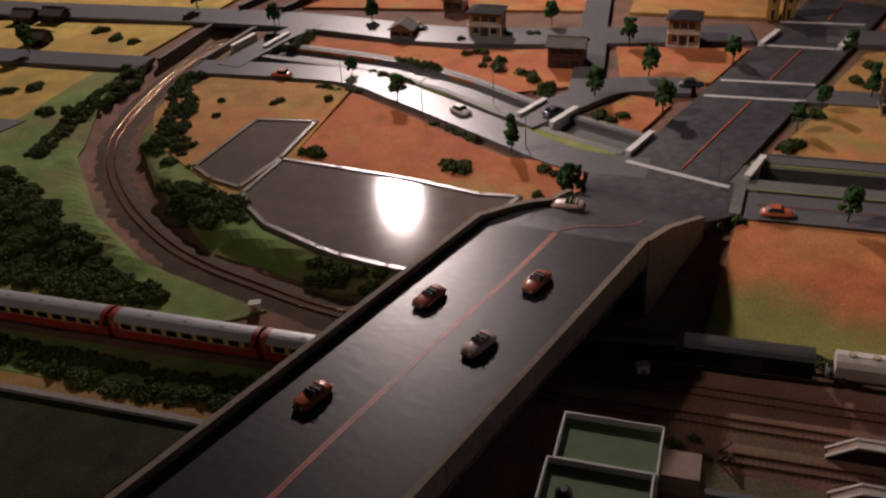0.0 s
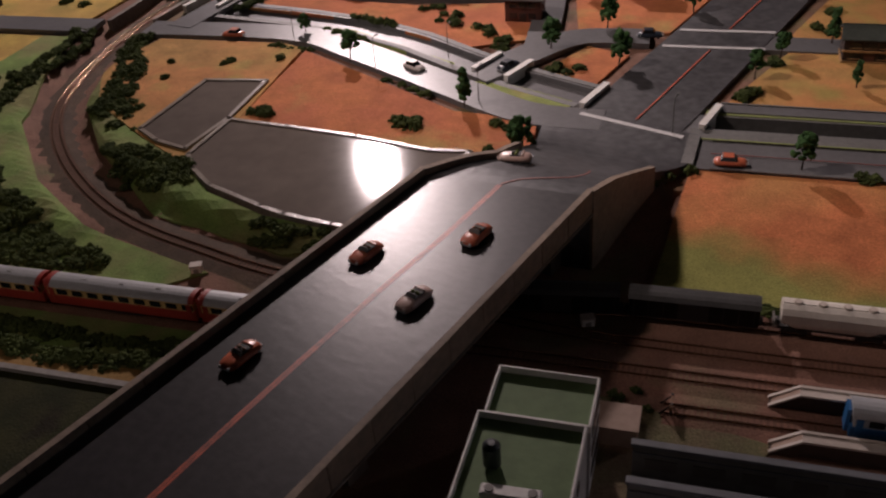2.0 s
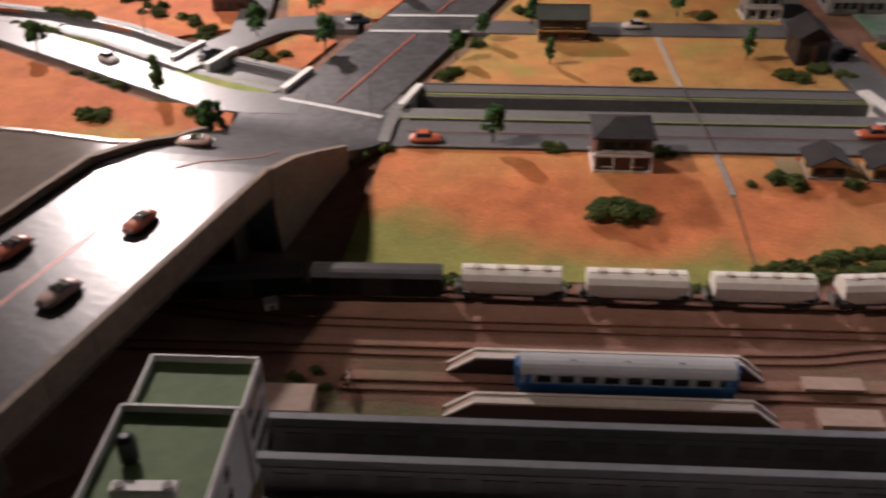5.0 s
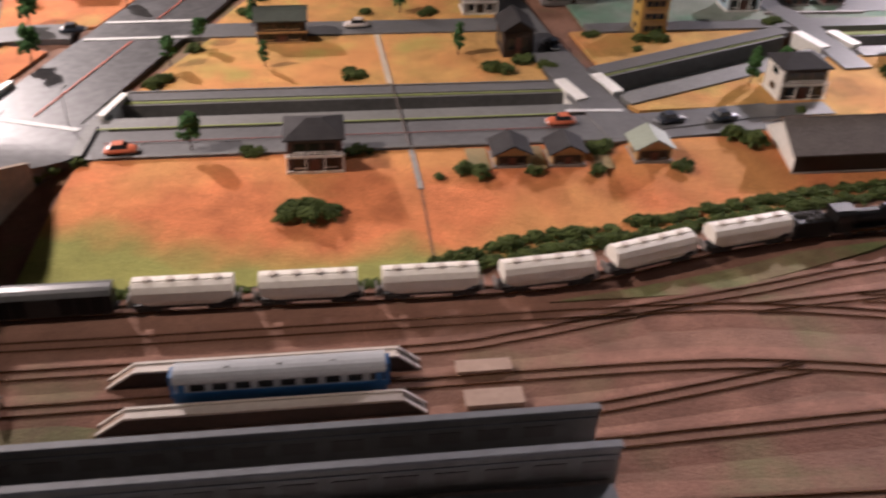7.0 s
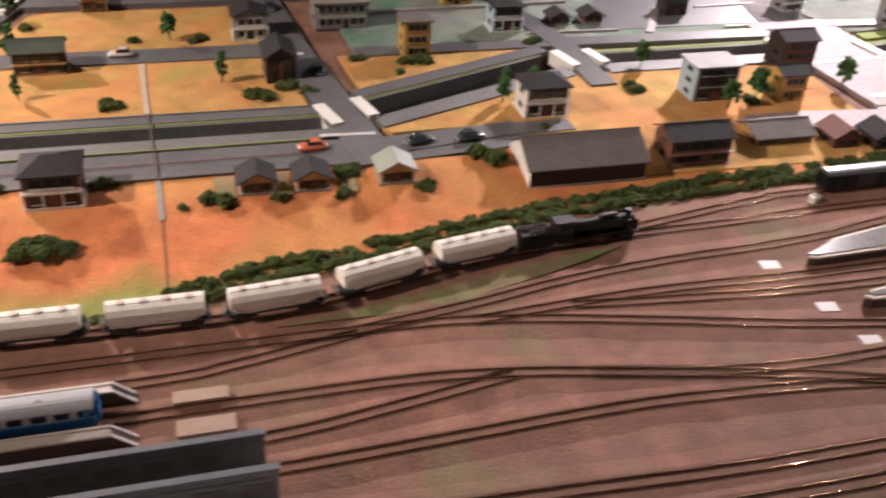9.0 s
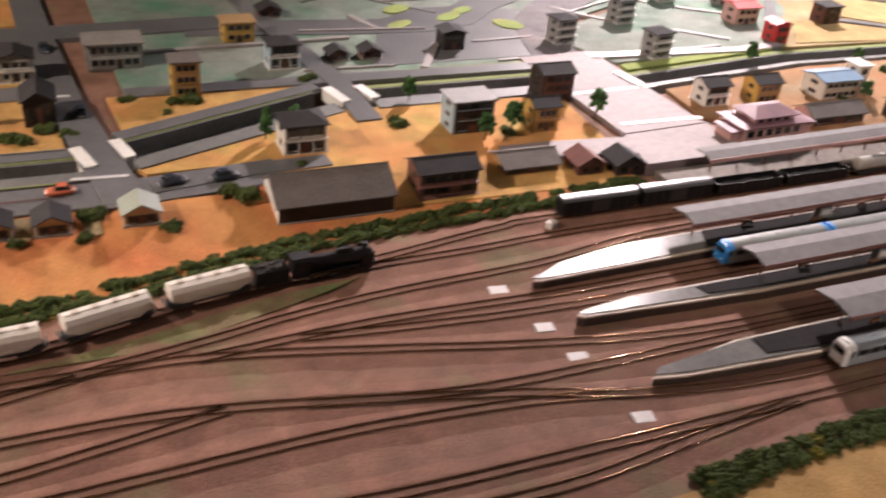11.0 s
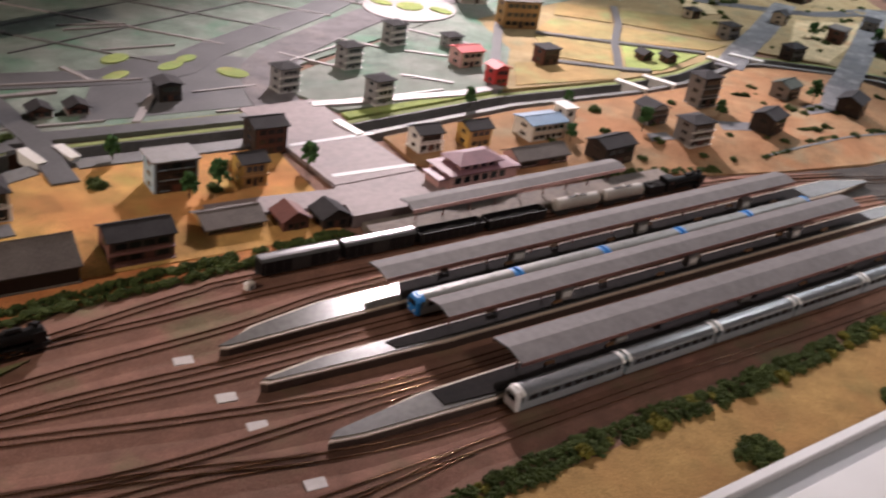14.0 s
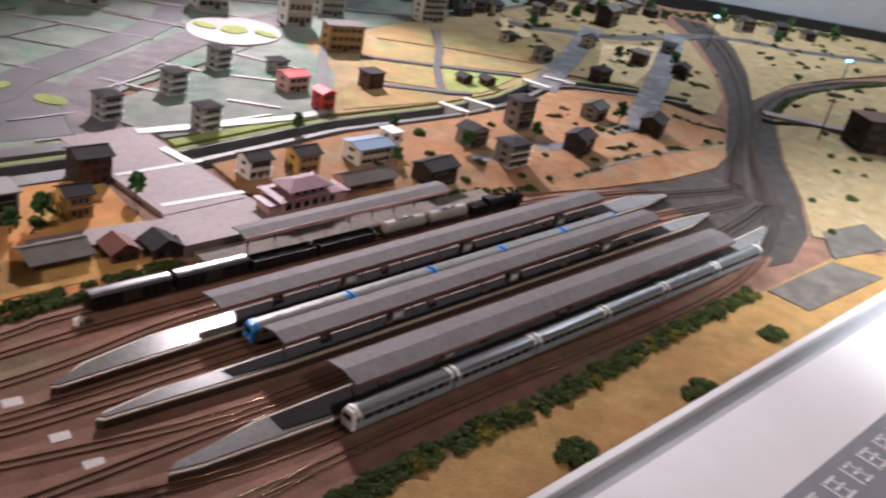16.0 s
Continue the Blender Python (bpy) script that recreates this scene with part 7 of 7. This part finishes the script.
        bmesh.ops.transform(bm, matrix=m, verts=g["verts"])
    me = bpy.data.meshes.new(name)
    bm.to_mesh(me)
    bm.free()
    return me


def leafed(me, material):
    me = me.copy()
    me.materials.append(material)
    return me


RAW = [clump_mesh("foliage", 20 + k, 62, 0.0195, 0.0165, 0.009, 0.0022, 0.0048) for k in range(4)]
BUSH = [leafed(m, M_LEAF) for m in RAW]
BUSHY = [leafed(m, M_LEAF3) for m in RAW[:2]]
CROWN = [leafed(clump_mesh("crown", 50 + k, 52, 0.02, 0.02, 0.036, 0.004, 0.0082, False), M_LEAF2) for k in range(3)]
TALL = [leafed(clump_mesh("crown", 70 + k, 46, 0.012, 0.012, 0.05, 0.0038, 0.0072, False), M_LEAF2) for k in range(2)]
rng = random.Random(5)


def shrub(x, y, s, label="dark green foam shrub on the field", off=0.0):
    b = thing("shrub", label, "shrub", "shrubs")
    n = 1 if s < 1.1 else 3
    for k in range(n):
        o = new("foliage", rng.choice(BUSH))
        o.parent = b
        a = rng.uniform(0, 6.28)
        q = s * (1 if n == 1 else 0.72)
        o.matrix_basis = Matrix.Translation((0 if n == 1 else 0.011 * s * math.cos(a + k * 2.1), 0 if n == 1 else 0.008 * s * math.sin(a + k * 2.1), 0)) @ pose(0, 0, 0, 0, 0, rng.uniform(0, 360)) @ Matrix.Diagonal((q, q, q * rng.uniform(0.85, 1.15), 1))
    b.matrix_basis = pose(x, y, hgt(x, y) + 0.002 + off)
    return b


SHAPES = [(numpy.array([v.co for v in m.vertices]), numpy.array([p.vertices for p in m.polygons])) for m in RAW]


def foliage(parent, places, material, label=""):
    """One mass of foam tufts, set at the given poses."""
    verts, faces, k = [], [], 0
    for m in places:
        vs, fs = rng.choice(SHAPES)
        a = numpy.array(m)
        verts.append(vs @ a[:3, :3].T + a[:3, 3])
        faces.append(fs + k)
        k += len(vs)
    verts, faces = numpy.concatenate(verts), numpy.concatenate(faces).tolist()
    me = bpy.data.meshes.new("foliage")
    me.from_pydata(verts, [], faces)
    me.materials.append(material)
    ob = new("foliage", me)
    ob.parent = parent
    return tagged(ob, label, kind="stuff")


def tuft(x, y, size, flat0, flat1):
    q = size * rng.uniform(0.7, 1.15)
    return pose(x, y, hgt(x, y) + 0.001, 0, 0, rng.uniform(0, 360)) @ Matrix.Diagonal((q, q, q * rng.uniform(flat0, flat1), 1))


def hedge(pts, width, label, size=1.0, gap=0.016, yellow=0.0, rows=2):
    h = thing("hedge", label, "hedge")
    line = spline([Vector(p) for p in pts], gap)
    green, gold = [], []
    for r in range(rows):
        d = 0 if rows == 1 else width * (r / (rows - 1) - 0.5)
        L, _ = sides(line, d, d)
        for p in L:
            if rng.random() < 0.06:
                continue
            place = tuft(p.x + rng.uniform(-0.005, 0.005), p.y + rng.uniform(-0.005, 0.005), size, 0.65, 1.1)
            (gold if rng.random() < yellow else green).append(place)
    green.sort(key=lambda m: m.translation.x)
    for k in range(0, len(green), 9):
        foliage(h, green[k:k + 9], M_LEAF)
    if gold:
        foliage(h, gold, M_LEAF3, "yellowish foam foliage")
    return h


def thicket(poly, n, label, size=1.1):
    h = thing("thicket", label, "bushes")
    xs, ys = [p[0] for p in poly], [p[1] for p in poly]
    places = []
    while len(places) < n:
        x, y = rng.uniform(min(xs), max(xs)), rng.uniform(min(ys), max(ys))
        inside = False
        for (ax, ay), (bx, by) in zip(poly, poly[1:] + poly[:1]):
            if (ay > y) != (by > y) and x < (bx - ax) * (y - ay) / (by - ay) + ax:
                inside = not inside
        if inside:
            places.append(tuft(x, y, size, 0.6, 1.0))
    places.sort(key=lambda m: (int(m.translation.x / 0.12), m.translation.y))
    for k in range(0, n, 12):
        foliage(h, places[k:k + 12], M_LEAF)
    return h


def tree(x, y, s, tall=False, label="small dark green tree with a thin trunk", off=0.0, crowns=None):
    t = thing("tree", label, "tree", "trees")
    bm = B()
    lean = rng.uniform(-0.003, 0.003)
    rod(bm, (0, 0, -0.002), (lean, 0, 0.034), 0.0017, 0.0011, 6)
    for k in range(5):
        a = k * 1.3 + rng.random()
        rod(bm, (lean, 0, 0.022 + k * 0.003), (lean + 0.011 * math.cos(a), 0.011 * math.sin(a), 0.034 + k * 0.004), 0.0008, 0.0004, 4)
    part("trunk", bm, M_BARK, t)
    c = new("crown", rng.choice(crowns or (TALL if tall else CROWN)))
    c.parent = t
    c.matrix_basis = pose(lean, 0, 0.026 if not tall else 0.018, 0, 0, rng.uniform(0, 360))
    t.matrix_basis = pose(x, y, hgt(x, y) + 0.003 + off) @ Matrix.Diagonal((s, s, s, 1))
    return t


hedge([(-2.1, 0.925), (-1.6, 0.92), (-1.08, 0.91), (-0.86, 0.9), (-0.63, 0.9)], 0.034, "thick dark green hedge beside the red train", 1.1)
hedge([(-0.9, 0.868), (-0.78, 0.866), (-0.68, 0.878)], 0.012, "short dark green hedge by the paddy", 0.8, rows=1)
hedge([(-0.02, 1.155), (0.3, 1.15), (0.55, 1.155)], 0.006, "dark green hedge at the foot of the field", 0.85, rows=1)
hedge([(0.58, 1.17), (0.7, 1.212), (0.83, 1.238), (1.03, 1.277), (1.25, 1.32), (1.42, 1.34), (1.6, 1.352), (1.82, 1.367), (2.0, 1.372)], 0.03, "long dark green hedge behind the main track", 0.98)
hedge([(1.6, 0.585), (1.87, 0.607), (2.12, 0.615), (2.44, 0.612), (2.86, 0.63), (3.29, 0.638)], 0.026, "dark green hedge with yellow patches along the yard", 0.98, yellow=0.1)
hedge([(-1.42, 1.47), (-1.44, 1.6), (-1.462, 1.72), (-1.465, 1.88), (-1.49, 1.96)], 0.03, "row of dark green bushes outside the railway curve", 0.95)
hedge([(-1.16, 1.55), (-1.19, 1.63), (-1.215, 1.737), (-1.29, 1.85), (-1.31, 1.95)], 0.04, "row of dark green bushes inside the railway curve", 1.05, gap=0.02, rows=3)
hedge([(-0.67, 1.205), (-0.6, 1.195), (-0.54, 1.19)], 0.022, "low bushes beside the curved track", 1.05)
hedge([(-0.95, 1.915), (-0.9, 1.91), (-0.86, 1.905)], 0.01, "row of shrubs beside the street", 0.8, rows=1)
hedge([(-0.86, 2.02), (-0.8, 2.0), (-0.75, 1.975)], 0.01, "shrubs along the stream verge", 0.95, rows=1)
hedge([(-0.62, 1.765), (-0.58, 1.745), (-0.52, 1.71)], 0.01, "row of shrubs beside the pale street", 0.95, rows=1, gap=0.028)
hedge([(-0.83, 2.12), (-0.77, 2.1), (-0.7, 2.075)], 0.01, "row of shrubs above the stream", 0.95, rows=1)
hedge([(-1.14, 2.27), (-1.12, 2.2), (-1.15, 2.15)], 0.014, "shrubs at the corner of the cutting lane", 1.0)
hedge([(2.75, 1.43), (3.0, 1.4), (3.2, 1.355)], 0.012, "low hedge behind the station tracks", 0.8, rows=2, gap=0.024)
hedge([(4.4, 1.62), (4.47, 1.55), (4.53, 1.46)], 0.01, "low hedge beside the far curve", 0.9, rows=1)
hedge([(5.12, 1.51), (5.3, 1.57), (5.49, 1.605), (5.82, 1.615), (6.44, 1.53)], 0.016, "dark green hedge along the far branch track", 1.1, gap=0.03)
thicket([(-0.869, 1.091), (-0.931, 1.07), (-1.1, 1.072), (-1.75, 1.07), (-1.75, 1.38), (-1.5, 1.43), (-1.418, 1.385), (-1.265, 1.313), (-1.152, 1.227), (-1.03, 1.154)], 620, "dense dark green bushes filling the bank", 1.15)
thicket([(-1.082, 1.415), (-0.999, 1.318), (-0.914, 1.285), (-0.84, 1.308), (-0.88, 1.378), (-1.001, 1.41)], 85, "dense dark green bushes beside the pond", 1.0)
thicket([(-1.2, 1.55), (-1.14, 1.5), (-1.05, 1.48), (-1.1, 1.6), (-1.17, 1.68)], 26, "scattered bushes on the tan bank", 1.0)
POND_SHRUBS = ((-0.825, 1.58, 1.5), (-0.513, 1.585, 1.75), (-0.578, 2.115, 1.3), (-0.6, 2.15, 0.8), (-0.458, 2.04, 1.0), (-0.42, 1.955, 1.2), (-0.5, 2.08, 0.9), (0.1, 1.785, 1.5), (-0.335, 1.5, 0.8), (-0.276, 1.87, 1.1), (-0.23, 1.875, 0.9), (-1.674, 2.155, 1.3), (-1.6, 2.13, 1.0), (-1.54, 1.67, 1.3), (-1.49, 1.69, 1.1), (-0.345, 1.6, 1.0), (-0.32, 1.585, 0.8), (-1.016, 1.815, 1.1), (-0.9, 1.85, 0.9), (-1.12, 1.72, 0.7), (-1.15, 1.8, 0.7), (-0.05, 1.425, 1.2), (-0.02, 1.45, 1.0), (0.02, 1.48, 0.8), (-0.7, 2.27, 0.9), (-0.52, 2.33, 1.2), (0.16, 1.95, 1.2))
STREAM_SHRUBS = ((-0.628, 2.193, 1.1), (-0.565, 2.144, 1.0), (-0.552, 2.09, 1.0), (-0.47, 2.067, 0.9), (-0.424, 2.006, 1.2), (-0.586, 2.322, 0.8), (-0.278, 1.859, 0.9), (-0.252, 1.849, 0.8), (-0.383, 2.308, 0.9), (0.11, 1.804, 1.2), (0.278, 2.118, 1.0), (0.286, 2.236, 1.0), (-0.508, 1.604, 1.2), (-0.66, 2.18, 0.8), (-0.6, 2.11, 0.7), (-1.75, 2.2, 1.3), (-1.95, 2.16, 1.1), (-1.68, 1.8, 1.4), (-1.72, 1.76, 1.2))
FIELD_SHRUBS = ((0.302, 1.5, 1.2), (0.475, 1.48, 1.2), (0.664, 1.405, 1.6), (0.76, 1.395, 0.9), (0.86, 1.4, 1.1), (0.885, 1.465, 1.4), (1.017, 1.4, 1.1), (1.15, 1.475, 1.9), (1.56, 1.72, 1.5), (0.767, 1.795, 1.7), (0.477, 1.795, 1.4), (0.875, 1.81, 1.1), (1.148, 1.94, 1.5), (1.1, 1.93, 1.0), (1.08, 1.88, 0.8), (0.664, 2.12, 1.3), (0.25, 2.14, 1.0), (0.52, 2.13, 0.9), (1.43, 2.01, 1.4), (1.79, 1.63, 1.3), (1.96, 1.39, 0.9), (1.3, 1.57, 0.8), (0.6, 1.39, 0.6), (0.83, 1.84, 1.3), (1.0, 1.97, 1.1))
STATION_SHRUBS = ((2.79, 1.61, 1.1), (3.09, 1.78, 1.5), (2.995, 1.46, 1.0), (3.21, 1.42, 0.9), (3.77, 1.75, 1.3), (3.89, 1.8, 1.1), (3.77, 1.44, 1.3), (4.06, 1.39, 1.1), (4.31, 1.4, 1.0), (4.77, 1.8, 1.2), (5.05, 1.87, 1.5), (4.62, 1.0, 1.2), (4.39, 0.83, 1.4), (4.19, 0.89, 0.9), (3.98, 0.72, 1.0), (4.8, 1.09, 1.2), (3.4, 1.62, 1.2), (2.62, 1.8, 1.1), (3.85, 1.6, 1.3), (3.3, 1.38, 0.8), (3.56, 1.4, 0.9))
EDGE_SHRUBS = ((1.6, 0.48, 1.6), (1.05, 0.55, 1.8), (0.8, 0.6, 1.6), (0.9, 0.57, 1.5))
FAR_SHRUBS = ((5.84, 2.72, 1.5), (5.71, 2.57, 1.2), (6.07, 2.06, 1.5), (6.16, 1.92, 1.4), (6.32, 2.05, 1.3), (6.55, 1.75, 1.4), (6.88, 2.12, 1.6), (7.23, 2.02, 1.8), (5.0, 1.9, 1.4), (5.1, 2.0, 1.5))
for bunch, label in ((POND_SHRUBS, "dark green foam shrub on the field"), (STREAM_SHRUBS, "dark green foam shrub near the stream"), (FIELD_SHRUBS, "dark green foam shrub on the orange field"), (STATION_SHRUBS, "dark green foam shrub on the peach and sandy ground"), (EDGE_SHRUBS, "wide dark green shrub near the layout edge"), (FAR_SHRUBS, "dark green shrub on the far sandy ground")):
    for x, y, s in bunch:
        shrub(x, y, s, label)
made = 0
while made < 130:
    x, y = rng.uniform(4.3, 7.4), rng.uniform(0.7, 3.8)
    line = near(x, y, CURVE_E)
    if line < 0.26 or y > 4.0 - (x - 5.2) * 0.78 - 0.15 or y < 0.62 + (x - 4.0) * 0.1 or near(x, y, ((4.9, 1.52), (5.5, 1.68), (6.6, 1.6))) < 0.1 or near(x, y, CANAL_4) < 0.1 or (x < 4.75 and 1.2 < y < 2.7):
        continue
    made += 1
    shrub(x, y, rng.uniform(0.8, 1.7), "dark green shrub on the sandy plain")


def broad_bush(x, y, rx, ry, n, label):
    """A wide low bush of many foam tufts."""
    b = thing("shrub", label, "shrub", "shrubs")
    for k in range(n):
        o = new("foliage", rng.choice(BUSH))
        o.parent = b
        u, v = rng.uniform(0, 6.28), rng.random() ** 0.5
        o.matrix_basis = pose(rx * v * math.cos(u), ry * v * math.sin(u), 0.012 * (1 - v), 0, 0, rng.uniform(0, 360))
    b.matrix_basis = pose(x, y, hgt(x, y) + 0.002)
    return b


broad_bush(0.39, 1.31, 0.043, 0.026, 14, "large low dark green foam bush on the orange field")
for x, y, r in ((2.303, 0.47, 0.046), (2.724, 0.455, 0.044), (3.134, 0.49, 0.034)):
    broad_bush(x, y, r, r * 0.62, 16, "wide dark green foam bush on the ochre meadow")
TOWN_TREES = ((-0.271, 1.485, 1.25, False), (-0.426, 1.675, 1.15, True), (-0.735, 1.86, 1.1, False), (-0.304, 1.96, 1.15, False), (-0.15, 1.9, 1.2, False), (-0.2, 2.1, 1.15, False), (-0.271, 2.3, 1.1, False), (-0.016, 2.22, 1.0, False), (0.197, 1.51, 1.05, False), (0.275, 2.06, 1.1, True), (0.121, 1.87, 0.9, False), (-1.256, 2.31, 1.0, False), (-0.99, 2.38, 1.0, False), (-0.49, 2.42, 1.0, False), (0.248, 2.32, 0.9, False), (-0.9, 2.0, 0.75, False), (-1.84, 2.0, 1.3, False), (-1.55, 2.4, 1.2, False))
EAST_TREES = ((1.325, 1.71, 1.05, False), (1.255, 1.7, 1.1, True), (0.308, 1.85, 0.8, True), (0.699, 1.885, 1.0, True), (0.17, 1.97, 0.9, False), (2.7, 1.905, 0.95, False), (2.045, 1.66, 1.1, False), (1.8, 1.62, 1.2, False), (1.725, 1.6, 1.0, False), (2.84, 1.6, 0.9, False), (1.63, 1.83, 1.0, False), (3.13, 1.6, 1.2, False), (3.5, 1.62, 0.9, False), (3.02, 1.82, 0.9, False), (0.6, 2.13, 1.0, False), (4.0, 1.62, 1.3, False), (5.06, 2.06, 1.3, False), (4.78, 2.2, 1.2, False), (6.4, 2.2, 1.4, False))
for x, y, s, tall in TOWN_TREES + EAST_TREES:
    tree(x, y, s, tall)
made = 0
while made < 26:
    x, y = rng.uniform(2.9, 4.5), rng.uniform(1.33, 1.8)
    if near(x, y, CANAL_4) < 0.12 or near(x, y, CURVE_E) < 0.3 or y < 1.5 - (x - 2.9) * 0.2:
        continue
    made += 1
    shrub(x, y, rng.uniform(0.6, 1.2), "low dark green shrub on the peach ground")
for pts in ([(4.0, 1.385), (4.06, 1.38), (4.12, 1.375)], [(4.26, 1.385), (4.32, 1.38), (4.385, 1.375)], [(3.36, 1.36), (3.44, 1.362), (3.53, 1.36)], [(3.71, 1.45), (3.78, 1.44), (3.85, 1.425)], [(3.65, 1.375), (3.72, 1.374), (3.78, 1.37)], [(3.74, 1.762), (3.79, 1.757), (3.84, 1.75)]):
    hedge(pts, 0.008, "short low row of dark shrubs on the peach ground", 0.72, rows=1, gap=0.02)
made = 0
while made < 34:
    x, y = rng.uniform(4.42, 5.35), rng.uniform(1.95, 2.9)
    if near(x, y, ((4.25, 1.68), (4.9, 2.02), (5.73, 2.48))) < 0.1 or near(x, y, ((4.25, 2.15), (4.88, 2.49), (5.2, 2.67))) < 0.09 or near(x, y, ((4.68, 2.82), (4.95, 2.64), (5.33, 2.49))) < 0.08:
        continue
    made += 1
    shrub(x, y, rng.uniform(0.5, 1.1), "small dark shrub on a cream gravel plot")
hedge([(5.85, 3.4), (6.4, 2.98), (6.9, 2.6), (7.4, 2.2)], 0.08, "row of dark bushes below the far wall", 1.7, gap=0.07)
for x, y, s in ((5.9, 3.1, 1.5), (6.15, 2.95, 1.3), (6.62, 2.7, 1.5), (7.0, 2.42, 1.4), (7.2, 2.2, 1.5), (6.0, 2.75, 1.2), (5.2, 2.8, 1.3), (5.55, 2.9, 1.4), (4.75, 2.72, 1.2)):
    tree(x, y, s, False, "dark green tree at the back of the far town")
# weeds and a heap of old ballast at the end of the bay track
for x, y, s in ((-0.04, 0.945, 0.7), (-0.015, 0.96, 0.5), (0.0, 0.93, 0.5)):
    shrub(x, y, s, "small green weeds beside the buffer stop")
t = thing("buffer_stop", "dark brown timber buffer stop at the end of the track", "buffer stop")
part("beam", box(B(), -0.002, 0.002, -0.014, 0.014, 0.012, 0.0185, 0.0006), M_WOOD, t)
for k in (-0.009, 0.009):
    part("post", box(B(), -0.0018, 0.0018, k - 0.0018, k + 0.0018, 0, 0.0195), M_DKWOOD, t)
    part("strut", rod(B(), (-0.014, k, 0.001), (-0.001, k, 0.016), 0.0013, sides=5), M_DKWOOD, t)
t.matrix_basis = pose(0.03, 0.935, 0.003)
